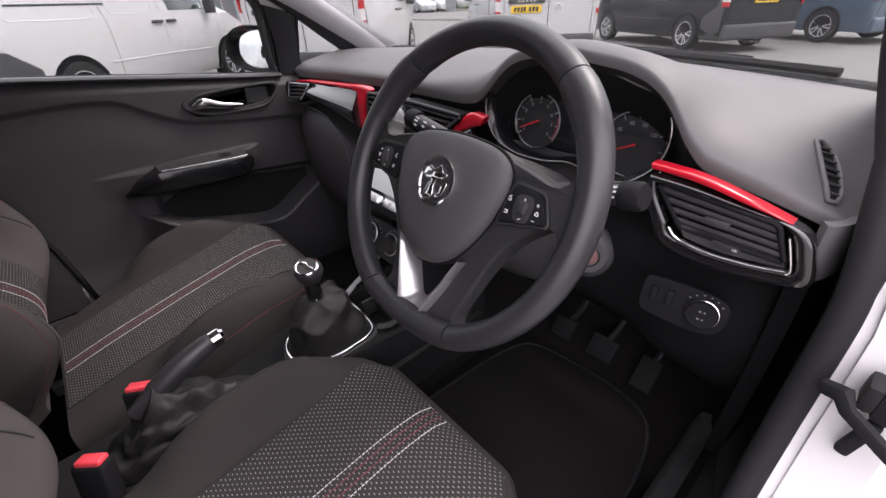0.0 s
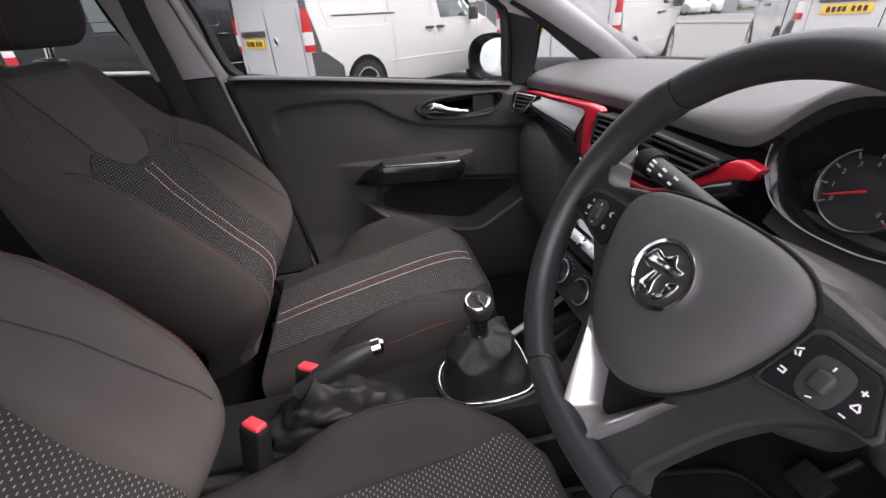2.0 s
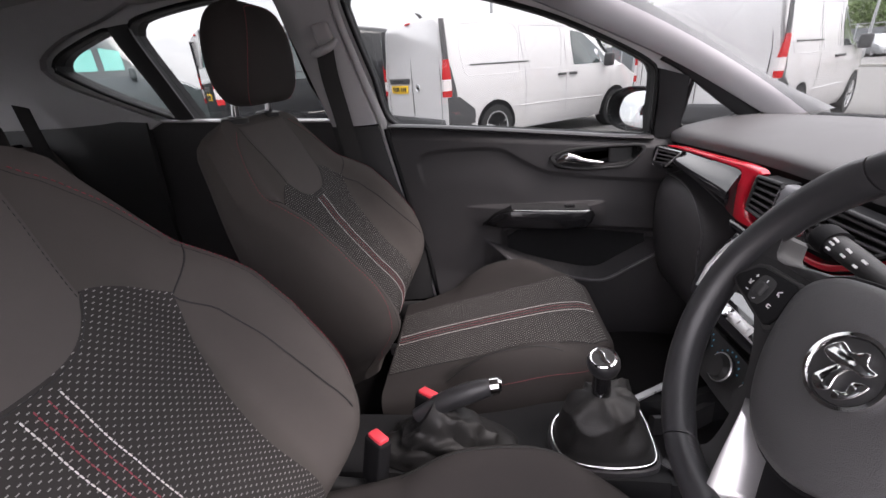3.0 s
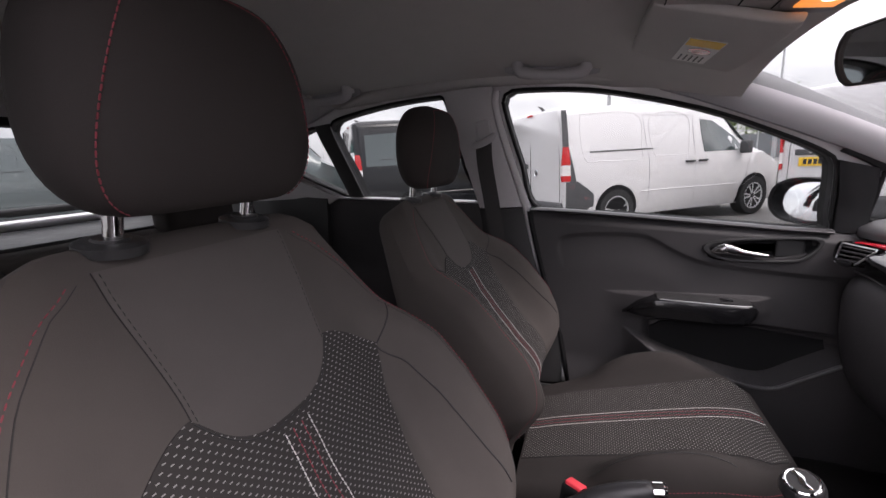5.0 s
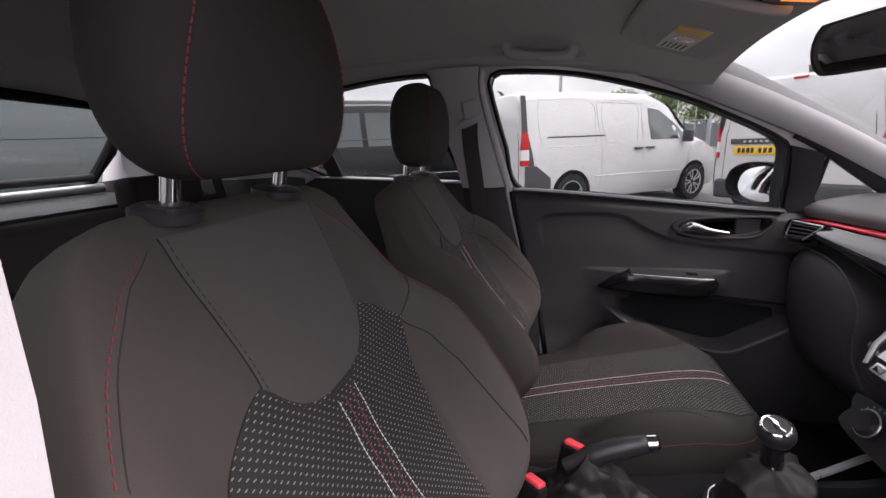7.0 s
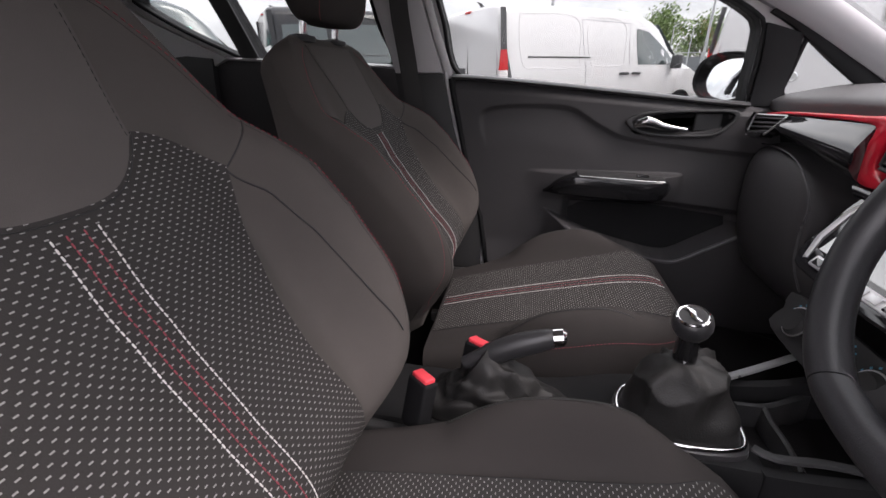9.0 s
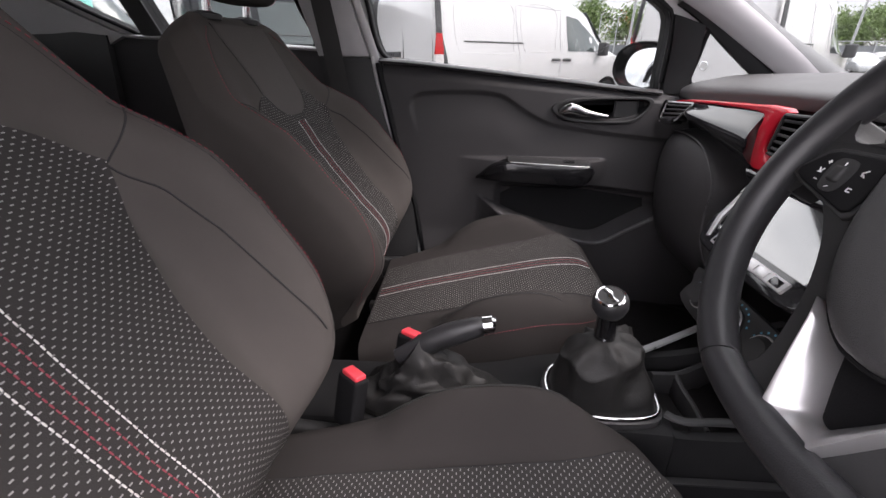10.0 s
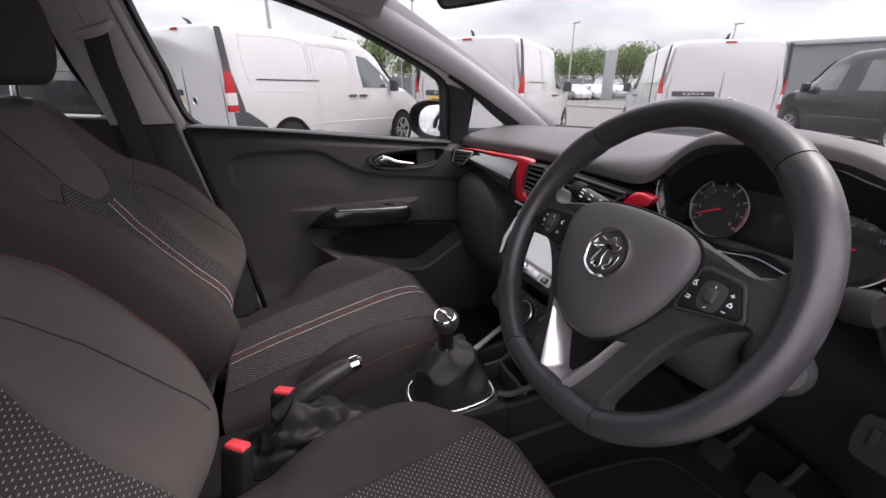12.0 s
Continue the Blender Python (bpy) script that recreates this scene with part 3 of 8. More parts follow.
def dashes(bm, line, size, gap=0.0026, length=0.0042, lift=Vector((0, 0, 0))):
    """A row of stitches along a line."""
    p = [Vector(q) for q in line]
    far = np.r_[0, np.cumsum([(b - a).length for a, b in zip(p, p[1:])])]

    def at(d):
        return Vector([float(np.interp(d, far, [q[k] for q in p])) for k in range(3)])

    d = 0.0
    while d + length < far[-1]:
        a, c = at(d) + lift, at(d + length) + lift
        tube(bm, [a, (a + c) / 2 + lift * 0.0 + Vector((0, 0.0001, 0.0001)), c], [size * 0.7, size, size * 0.7], 4)
        d += length + gap
    return bm


def inset_half(z):
    return table(z, [0.52, 0.59, 0.70, 0.765, 0.838, 0.888, 0.935], [0.145, 0.136, 0.124, 0.132, 0.152, 0.165, 0.165])


def tongue_low(u):
    """Lower edge of the plain upper panel across the seat."""
    a = abs(u)
    return 0.890 + 0.046 * (a / 0.088) ** 3.2 if a < 0.088 else 0.936 - 0.048 * ((a - 0.088) / 0.077) ** 1.7


def front_seat(m, label, turn=0.0, back_y=0.0, cush_y=0.0, cush_z=0.0, pitch=0.0, head_turn=0.0, group="front seats"):
    """turn: degrees by which the backrest leans further back."""
    seat = thing("front_seat", label, "seat", m, group)
    swing = Matrix.Translation((0, 0.06 + back_y, 0.5)) @ pose(0, 0, 0, turn, 0, 0) @ Matrix.Translation((0, -0.06, -0.5))
    slide = Matrix.Translation((0, cush_y + 0.26, cush_z + 0.53)) @ pose(0, 0, 0, pitch, 0, 0) @ Matrix.Translation((0, -0.26, -0.53))
    nod = swing @ Matrix.Translation((0, -0.205, 1.09)) @ pose(0, 0, 0, head_turn, 0, 0) @ Matrix.Translation((0, 0.205, -1.09))

    def bpart(name, b, mt, parent, lab="", sharp=38, kind="", by=swing):
        bmesh.ops.transform(b, matrix=by, verts=b.verts)
        return part(name, b, mt, parent, lab, sharp, kind)

    b = new_bm()
    zs = list(np.linspace(0.48, 1.06, 48))
    rings = [back_ring(0.46, 0.9)] + [back_ring(z) for z in zs] + [back_ring(1.075, 0.96), back_ring(1.085, 0.86), back_ring(1.09, 0.66), back_ring(1.092, 0.3)]
    n_front = 61
    loft(b, [r[7:n_front - 7] for r in rings], False)
    back = bpart("backrest", b, SHADECLOTH, seat, "charcoal cloth backrest with raised bolsters")
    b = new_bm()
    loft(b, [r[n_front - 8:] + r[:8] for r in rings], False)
    bpart("side_cloth", b, SHADECLOTH, back, "charcoal cloth sides and rear")

    def cloth_at(u, v):
        low = tongue_low(u * 0.165) + 0.004
        z = 0.51 + (low - 0.51) * v
        return u * inset_half(z), z

    b = sheet(new_bm(), lambda u, v: back_at(*cloth_at(u, v), 0.0022), span(-1, 1, 45), span(0, 1, 42), 0.003, -LEAN_N, uv=lambda u, v: (cloth_at(u, v)[0], cloth_at(u, v)[1] * 1.12))
    bpart("backrest_panel", b, CLOTH_DOT, back, "dark cloth panel woven with rows of white dashes", 60)

    def upper(u, v):
        half = 0.088 + 0.014 * step(0.0, 1.0, v)
        low = tongue_low(u * 0.088)
        z = low + (1.066 - low) * v
        return back_at(u * half, z, 0.0018)

    b = sheet(new_bm(), upper, span(-1, 1, 41), span(0, 1, 36), 0.003, -LEAN_N)
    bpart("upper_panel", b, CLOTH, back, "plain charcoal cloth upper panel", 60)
    b = new_bm()
    for s in (-1, 1):
        dashes(b, [upper(s * 0.96, v) + LEAN_N * 0.0006 for v in span(0, 1, 20)], 0.0005)
        tube(b, [upper(s, v) - LEAN_N * 0.001 for v in span(0, 1, 20)], 0.0006, 5)
        tube(b, [back_at(s * inset_half(z), z, 0.001) for z in span(0.52, 0.886, 24)], 0.0008, 5)
        tube(b, [back_at(s * a, tongue_low(a), 0.0012) for a in span(0.086, 0.165, 16)], 0.0010, 5)
    for s in (-1, 1):
        tube(b, [back_at(s * (table(z, [0.50, 0.62, 0.75, 0.88, 0.95, 1.00, 1.04, 1.062], [0.155, 0.222, 0.240, 0.232, 0.209, 0.182, 0.148, 0.120]) - 0.007), z, -0.0002) for z in span(0.52, 1.06, 60)], 0.0006, 5)
    tube(b, [upper(u, 0) + LEAN_N * 0.0002 for u in span(-1, 1, 30)], 0.0008, 5)
    for s in (-1, 1):
        tube(b, [back_at(s * table(t, [0, 0.16, 0.42, 0.74, 1.0], [0.165, 0.184, 0.195, 0.200, 0.205]), 0.888 - 0.233 * t, 0.0006) for t in span(0, 1, 30)], 0.0011, 5)
        tube(b, [back_at(s * (0.166 + 0.048 * t), 0.890 + 0.040 * t, 0.0005) for t in span(0, 1, 10)], 0.0011, 5)
    bpart("seam", b, STITCH_K, back, "black stitched seams", kind="stuff")
    b = new_bm()
    ridge_z_, ridge_u_ = [0.50, 0.62, 0.75, 0.88, 0.95, 1.00, 1.04, 1.062], [0.155, 0.222, 0.240, 0.232, 0.209, 0.182, 0.148, 0.120]
    for s in (-1, 1):
        dashes(b, [back_at(s * table(z, ridge_z_, ridge_u_), z, 0.0008) for z in span(0.52, 1.06, 70)], 0.0007)
    bpart("piping", b, STITCH_R, back, "dark red bolster stitching", kind="stuff")
    for off, mt, lab in ((-0.0175, STITCH_W, "white thread"), (-0.0065, STITCH_R, "red thread"), (0.0065, STITCH_R, "red thread"), (0.0175, STITCH_W, "white thread")):
        b = new_bm()
        dashes(b, [back_at(off, z, 0.0028) for z in span(0.55, 0.883, 40)], 0.0009, 0.0015, 0.0044)
        bpart("stripe_stitching", b, mt, back, lab, kind="stuff")
    # headrest
    hy, hz, hh = -0.182, 1.200, 0.094

    def head_size(t):
        k = (1 - min(1.0, abs(t)) ** 2.3) ** (1 / 2.3)
        return (0.128 - 0.010 * t) * (0.50 + 0.50 * k), 0.063 * (0.34 + 0.66 * k)

    def head_at(c, s, t, off=0.0):
        half, deep = head_size(t)
        return Vector(((half + off) * math.copysign(abs(c) ** 0.74, c), hy + 0.002 * t + (deep + off) * math.copysign(abs(s) ** 0.8, s) * (1.0 if s < 0 else 0.92) + 0.010 * abs(c) ** 2, hz + (hh + off) * t))

    b = new_bm()
    rings = [[head_at(math.cos(a), math.sin(a), t) for a in np.linspace(0, 2 * math.pi, 48, endpoint=False)] for t in np.sin(np.linspace(-math.pi / 2, math.pi / 2, 25))]
    mid = Vector((0, hy - 0.026, hz + hh))
    loft(b, rings)
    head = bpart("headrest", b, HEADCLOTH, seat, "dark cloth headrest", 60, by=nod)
    b = new_bm()
    line = []
    side_line = [(0.92 - 0.20 * (t + 0.97), t) for t in span(-0.97, 0.82, 40)]
    top_line = [(0.56 * math.cos(a), 0.82 + 0.09 * math.sin(a)) for a in span(0.12, math.pi - 0.12, 30)]
    for c, t in side_line + top_line + [(-c, t) for c, t in side_line[::-1]]:
        line.append(head_at(c, math.sqrt(1 - c * c), t, 0.0008))
    dashes(b, line, 0.0008, 0.0016, 0.0046)
    bpart("seam", b, STITCH_R, head, "red stitched seam", kind="stuff", by=nod)
    for s in (-1, 1):
        b = tube(new_bm(), [(s * 0.072, -0.226, 1.03), (s * 0.072, -0.207, 1.09), (s * 0.072, -0.194, 1.14)], 0.0075, 16)
        bpart("headrest_post", b, CHROME, head, "polished steel post")
        b = lathe(new_bm(), [(0.001, 0.0065), (0.013, 0.0065), (0.0145, 0.0045), (0.023, 0.0040), (0.0265, 0.002), (0.0265, -0.006), (0.001, -0.010)], pose(s * 0.072, -0.212, 1.0825, -10, 0, 0), 28)
        bpart("post_collar", b, HARD, seat, "black plastic collar")
    # cushion
    b = new_bm()
    ys = list(np.linspace(-0.04, 0.49, 54))
    rings = [cush_ring(y) for y in ys]
    last = rings[-1]
    for f in (0.35, 0.65, 0.85, 1.0):
        rings.append([Vector((p.x * (1 - 0.35 * f * f), 0.49 + 0.016 * f, 0.45 + (p.z - 0.45) * math.sqrt(max(0.04, 1 - 0.9 * f * f)))) for p in last])
    loft(b, rings)
    cushion = bpart("cushion", b, SHADED_CUSHCLOTH, seat, "charcoal cloth cushion with side bolsters", by=slide)

    def cush_half(y):
        return table(y, [-0.02, 0.2, 0.34, 0.40, 0.45, 0.48], [0.132, 0.136, 0.140, 0.146, 0.158, 0.132])

    b = sheet(new_bm(), lambda u, v: cush_at(u * cush_half(v), v, 0.0022), span(-1, 1, 41), span(-0.036, 0.486, 50), 0.003, uv=lambda u, v: (u * cush_half(v), v))
    bpart("cushion_panel", b, CLOTH_DOT, cushion, "dark cloth panel woven with rows of white dashes", 60, by=slide)
    b = new_bm()
    for s in (-1, 1):
        tube(b, [cush_at(s * cush_half(y), y, 0.001) for y in span(0.0, 0.48, 30)], 0.0015, 5)
        tube(b, [cush_at(s * 0.212, y, 0.0006) for y in span(0.12, 0.38, 24)], 0.0013, 5)
    bpart("seam", b, STITCH_K, cushion, "black stitched seams", kind="stuff", by=slide)
    for off, mt, lab in ((-0.0175, STITCH_W, "white thread"), (-0.0065, STITCH_R, "red thread"), (0.0065, STITCH_R, "red thread"), (0.0175, STITCH_W, "white thread")):
        b = new_bm()
        dashes(b, [cush_at(off, y, 0.0028) for y in span(-0.03, 0.485, 44)], 0.0009, 0.0015, 0.0044)
        bpart("stripe_stitching", b, mt, cushion, lab, kind="stuff", by=slide)
    b = new_bm()
    for s in (-1, 1):
        dashes(b, [cush_at(s * table(y, CUSH_Y, CUSH_W) * 0.985, y, 0.0006) for y in span(0.05, 0.47, 40)], 0.0008)
    bpart("piping", b, STITCH_R, cushion, "dark red bolster stitching", kind="stuff", by=slide)
    # base and hinge cover
    b = box(new_bm(), (0.40, 0.42, 0.12), (0, 0.22, 0.35), 0.02)
    bpart("seat_base", b, DARK, seat, "black seat frame", by=slide)
    for s in (-1, 1):
        b = box(new_bm(), (0.022, 0.34, 0.070), (s * 0.248, 0.08, 0.430), 0.01, 3, pose(0, 0, 0, -8, 0, 0))
        bpart("side_cover", b, HARD, seat, "black plastic side cover", by=slide)
        b = box(new_bm(), (0.025, 0.5, 0.03), (s * 0.17, 0.20, 0.285), 0.004)
        part("rail", b, SATIN, seat, "steel floor rail")
    return seat


driver_seat = front_seat(pose(0.358, 0, 0), "charcoal cloth front seat with dotted centre, behind the wheel", pitch=2.5)
passenger_seat = front_seat(pose(-0.326, 0, 0), "charcoal cloth front seat with dotted centre, by the closed door", 6.0, 0.03, 0.05, -0.020, 8.5, -5.0)
# Steering wheel
WH = Matrix.Translation((0.345, 0.527, 0.897)) @ pose(0, 0, 0, 90 - 27.0, 0, 0)   # local x right, y up the wheel, z to the driver
wheel = thing("steering_wheel", "black leather steering wheel with silver lower spoke", "steering wheel", WH)


def rim_at(a):
    r = 0.1740
    x, y = r * math.cos(a), r * math.sin(a)
    low = -0.158
    if y < low:
        y = low + (y - low) * 0.55
    return Vector((x, y, 0))


def rim_ring(a, fat=1.0):
    p = rim_at(a)
    out = Vector((math.cos(a), math.sin(a), 0))
    grip = 1 + 0.16 * math.exp(-((math.degrees(a) % 360 - 42) / 16) ** 2) + 0.16 * math.exp(-((math.degrees(a) % 360 - 138) / 16) ** 2)
    return [p + out * (0.0150 * fat * grip * math.cos(t)) + Vector((0, 0, 1)) * (0.0172 * fat * grip * math.sin(t)) for t in np.linspace(0, 2 * math.pi, 18, endpoint=False)]


cuts = [-64, 50, 130, 244, 296]
for a0, a1 in zip(cuts, cuts[1:]):
    b = new_bm()
    n = max(14, int((a1 - a0) / 3.5))
    angs = [radians(a0 + 0.25 + (a1 - a0 - 0.5) * k / n) for k in range(n + 1)]
    rings = [rim_ring(a, 0.955 if k in (0, n) else 1.0) for k, a in enumerate(angs)]
    loft(b, rings)
    part("rim", b, LEATHER, wheel, "black leather rim section")
b = new_bm()
for a0, a1 in ((92, 240), (-60, 88), (244, 296)):
    for d in np.arange(a0, a1, 2.1):
        a = radians(d)
        o = Vector((math.cos(a), math.sin(a), 0))
        c = rim_at(a) - o * 0.0138
        t = Vector((-o.y, o.x, 0))
        tube(b, [c - t * 0.0026 + Vector((0, 0, 0.0055)) + o * 0.0006, c - o * 0.0006, c + t * 0.0026 + Vector((0, 0, -0.0055)) + o * 0.0006], 0.00075, 4)
part("rim_stitching", b, TRIMLIP, wheel, "black cross stitching inside the rim", kind="stuff")

# Airbag pad
PAD = spline([(-0.076, 0.045), (-0.050, 0.056), (0.0, 0.060), (0.050, 0.056), (0.076, 0.045), (0.086, 0.024), (0.080, -0.010), (0.067, -0.042), (0.046, -0.072), (0.022, -0.089), (0.0, -0.093), (-0.022, -0.089), (-0.046, -0.072), (-0.067, -0.042), (-0.080, -0.010), (-0.086, 0.024)], 72, True)
b = new_bm()
rings = []
for f, h in ((1.0, -0.035), (1.0, 0.000), (0.988, 0.006), (0.96, 0.0105), (0.90, 0.0145), (0.75, 0.0190), (0.5, 0.0220), (0.25, 0.0232), (0.05, 0.0235)):
    rings.append([(x * f, y * f, h) for x, y in PAD])
loft(b, rings)
part("airbag_pad", b, PADMAT, wheel, "grained black airbag cover")
part("pad_gap", tube(new_bm(), [(x * 1.010, y * 1.010, 0.0015) for x, y in PAD], 0.0018, 6, closed=True), DARK, wheel, "dark gap round the airbag cover")
EMB = pose(0.003, 0.002, 0)
badge = part("emblem", lathe(new_bm(), [(0.0270, 0.020), (0.0285, 0.0245), (0.0278, 0.0266), (0.0252, 0.0268), (0.0240, 0.0245), (0.001, 0.0245)], EMB, 48), CHROME, wheel, "round chrome emblem")
b = plate(new_bm(), [spline([(-0.020, 0.004), (-0.014, 0.015), (-0.004, 0.013), (0.004, 0.019), (0.009, 0.012), (0.017, 0.011), (0.012, 0.004), (0.004, 0.003), (0.001, -0.006), (0.003, -0.016), (-0.004, -0.021), (-0.012, -0.016), (-0.009, -0.006), (-0.006, 0.001), (-0.012, 0.000)], 70, True)], 0.0035, 0.0010, EMB @ pose(0, 0, 0.0246))
part("crest", b, CHROME, badge, "raised chrome crest")
b = plate(new_bm(), [spline([(0.010, -0.002), (0.019, 0.002), (0.017, -0.010), (0.009, -0.019), (0.005, -0.014), (0.011, -0.010)], 36, True)], 0.0030, 0.0008, EMB @ pose(0, 0, 0.0246))
part("crest", b, CHROME, badge, "raised chrome crest")
b = lathe(new_bm(), [(0.0238, 0.0243), (0.0238, 0.0252), (0.001, 0.0252)], EMB, 36)
part("badge_field", b, HARD, badge, "dark field behind the crest")
b = new_bm()
box(b, (0.010, 0.0016, 0.0008), (-0.004, -0.052, 0.0200))
box(b, (0.024, 0.004, 0.0008), (-0.002, -0.061, 0.0192))
part("moulded_mark", b, HARD, wheel, "embossed mark on the cover")


V_HOLE = [(-0.044, -0.078), (-0.036, -0.098), (-0.026, -0.122), (-0.016, -0.143), (-0.008, -0.150), (0.008, -0.150), (0.016, -0.143), (0.026, -0.122), (0.036, -0.098), (0.044, -0.078)]


# One spider carries the pad: two side spokes and a wide lower spoke, curved between them
def half_spider(sx):
    edge = [(0.0, 0.046), (0.060, 0.050), (0.088, 0.047), (0.110, 0.042), (0.131, 0.037), (0.146, 0.041), (0.156, 0.058), (0.166, 0.052), (0.170, 0.020), (0.170, -0.012), (0.161, -0.016), (0.150, -0.002), (0.130, -0.008), (0.104, -0.032), (0.084, -0.068), (0.070, -0.108), (0.062, -0.140), (0.068, -0.156), (0.052, -0.166), (0.020, -0.168), (0.0, -0.168)]
    return [(sx * x, y) for x, y in edge]


def dome(x, y):
    """How far the spider's face lies behind the rim's middle."""
    return 0.002 - 0.014 * step(0.02, -0.10, y) + 0.004 * step(-0.11, -0.16, y) - 0.004 * step(0.10, 0.16, abs(x))


outline = spline(half_spider(1)[:-1] + half_spider(-1)[::-1][:-1], 150, True)
b = new_bm()
loft(b, [[(x, y, -0.034) for x, y in outline], [(x, y, dome(x, y) - 0.008) for x, y in outline], [(x * 0.992, y * 0.992 - 0.0004, dome(x, y) - 0.003) for x, y in outline], [(x * 0.965, y * 0.97 - 0.001, dome(x, y)) for x, y in outline]], True, (True, False))
inner = [(x * 0.965, y * 0.97 - 0.001) for x, y in outline]
face_bm = new_bm()
plate(face_bm, [inner, V_HOLE], 0.0004)
bmesh.ops.triangulate(face_bm, faces=face_bm.faces)
for v in face_bm.verts:
    v.co.z = dome(v.co.x, v.co.y) + v.co.z - 0.0003
tmp_me = bpy.data.meshes.new("tmp")
face_bm.to_mesh(tmp_me)
face_bm.free()
b.from_mesh(tmp_me)
bpy.data.meshes.remove(tmp_me)
part("spoke", b, HARD, wheel, "black moulded spokes round the airbag cover", sharp=30)

# Switch pods on the side spokes
PODS = {1: [(0.092, 0.024), (0.097, 0.027), (0.124, 0.025), (0.128, 0.022), (0.1385, 0.001), (0.137, -0.003), (0.130, -0.004), (0.088, -0.014), (0.086, -0.012), (0.086, -0.008)],
        -1: [(-0.088, 0.024), (-0.093, 0.026), (-0.132, 0.024), (-0.140, 0.021), (-0.154, 0.005), (-0.154, 0.000), (-0.146, -0.004), (-0.092, -0.017), (-0.087, -0.014), (-0.085, -0.006)]}
for s in (-1, 1):
    rim_line = [(x, y) for x, y in PODS[s]]
    cx, cy = np.mean(rim_line, axis=0)
    tub = [(cx + (x - cx) * 1.14, cy + (y - cy) * 1.20) for x, y in rim_line]
    order = 1 if s > 0 else -1
    panel = part("switch_panel", plate(new_bm(), [rim_line[::order]], 0.006, 0.0014, pose(0, 0, 0.0005)), DARK, wheel, "black switch panel")
    part("panel_frame", plate(new_bm(), [tub[::order], rim_line[::order]], 0.0055, 0.0012, pose(0, 0, -0.0010)), HARD, panel, "black panel frame")
    kx, ky = cx + s * 0.000, cy + 0.001
    part("rocker", box(new_bm(), (0.0105, 0.013, 0.009), (kx, ky, 0.0065), 0.0028, 3), HARD, panel, "thumb rocker")
    part("rocker_plate", plate(new_bm(), [spline([(kx - 0.008, ky + 0.012), (kx + 0.008, ky + 0.012), (kx + 0.011, ky), (kx + 0.007, ky - 0.013), (kx - 0.007, ky - 0.013), (kx - 0.011, ky)], 30, True)], 0.0014, 0.0003, pose(0, 0, 0.0060)), HARD, panel)
    b = new_bm()
    for x, y, w, h, turn in ((-0.0185, 0.0085, 0.0046, 0.0011, 35), (-0.0170, 0.0060, 0.0011, 0.0040, 20), (-0.0190, 0.0050, 0.0034, 0.0010, -45), (-0.0180, -0.0060, 0.0046, 0.0011, 0), (-0.0180, -0.0085, 0.0046, 0.0011, 0), (-0.0165, -0.0072, 0.0011, 0.0036, 0), (0.0150, 0.0085, 0.0038, 0.0010, 0), (0.0150, 0.0085, 0.0010, 0.0038, 0), (0.0155, 0.0010, 0.0046, 0.0010, 60), (0.0178, 0.0010, 0.0046, 0.0010, -60), (0.0167, -0.0010, 0.0046, 0.0010, 0), (0.0150, -0.0070, 0.0038, 0.0010, 0), (0.0, 0.0098, 0.0010, 0.0030, 0), (0.0, -0.0100, 0.0034, 0.0010, 30)):
        box(b, (w * 0.85, h * 0.85, 0.0005), (cx + s * x, cy + y, 0.0077 if abs(x) < 0.01 else 0.0067), 0, 2, pose(0, 0, 0, 0, 0, turn))
    part("symbols", b, PRINT, panel, "white switch symbols")

# Silver V on the lower spoke: faces that slope down to a dark middle
V_OUT = [(-0.054, -0.074), (-0.047, -0.089), (-0.036, -0.119), (-0.023, -0.152), (-0.017, -0.161), (-0.006, -0.165), (0.0, -0.1655)]
V_IN = [(-0.0390, -0.080), (-0.0315, -0.094), (-0.0205, -0.115), (-0.0100, -0.133), (-0.0070, -0.1380), (-0.003, -0.1405), (0.0, -0.1410)]
pairs_v = [(a, c, d, e) for (a, c), (d, e) in zip(V_OUT, V_IN)]
trim_v = spline(pairs_v + [(-a, c, -d, e) for a, c, d, e in pairs_v[-2::-1]], 60)
b = new_bm()
loft(b, [[(x0 + (x1 - x0) * t, y0 + (y1 - y0) * t, h) for t, h in ((0, -0.012), (0.02, 0.0030), (0.07, 0.0046), (0.14, 0.0044), (0.50, -0.0040), (0.94, -0.0150), (1.0, -0.0240))] for x0, y0, x1, y1 in trim_v])
part("spoke_trim", b, SILVER, wheel, "satin silver V shaped trim", sharp=50)
b = plate(new_bm(), [[(x, y) for x, y in V_IN] + [(-x, y) for x, y in V_IN[-2::-1]]], 0.003, 0.0, pose(0, 0, -0.0270))
part("spoke_opening", b, DARK, wheel, "dark middle of the lower spoke")
# Column shroud, ignition and stalks
column = thing("steering_column", "black steering column cover with ignition lock", "steering column", WH)
b = new_bm()
rings = []
for z, w, h, y in ((-0.035, 0.055, 0.050, -0.005), (-0.05, 0.066, 0.062, -0.008), (-0.10, 0.072, 0.072, -0.012), (-0.17, 0.074, 0.080, -0.02), (-0.24, 0.07, 0.08, -0.03)):
    rings.append([(w * math.copysign(abs(math.cos(a)) ** 0.6, math.cos(a)), y + h * math.copysign(abs(math.sin(a)) ** 0.7, math.sin(a)), z) for a in np.linspace(0, 2 * math.pi, 28, endpoint=False)])
loft(b, rings)
part("shroud", b, HARD, column, "black column shroud")
b = lathe(new_bm(), [(0.034, -0.05), (0.031, 0.000), (0.026, 0.006), (0.021, 0.010), (0.0135, 0.010), (0.0130, 0.007), (0.001, 0.007)], pose(0.118, -0.030, -0.165, 8, 32, 0), 28)
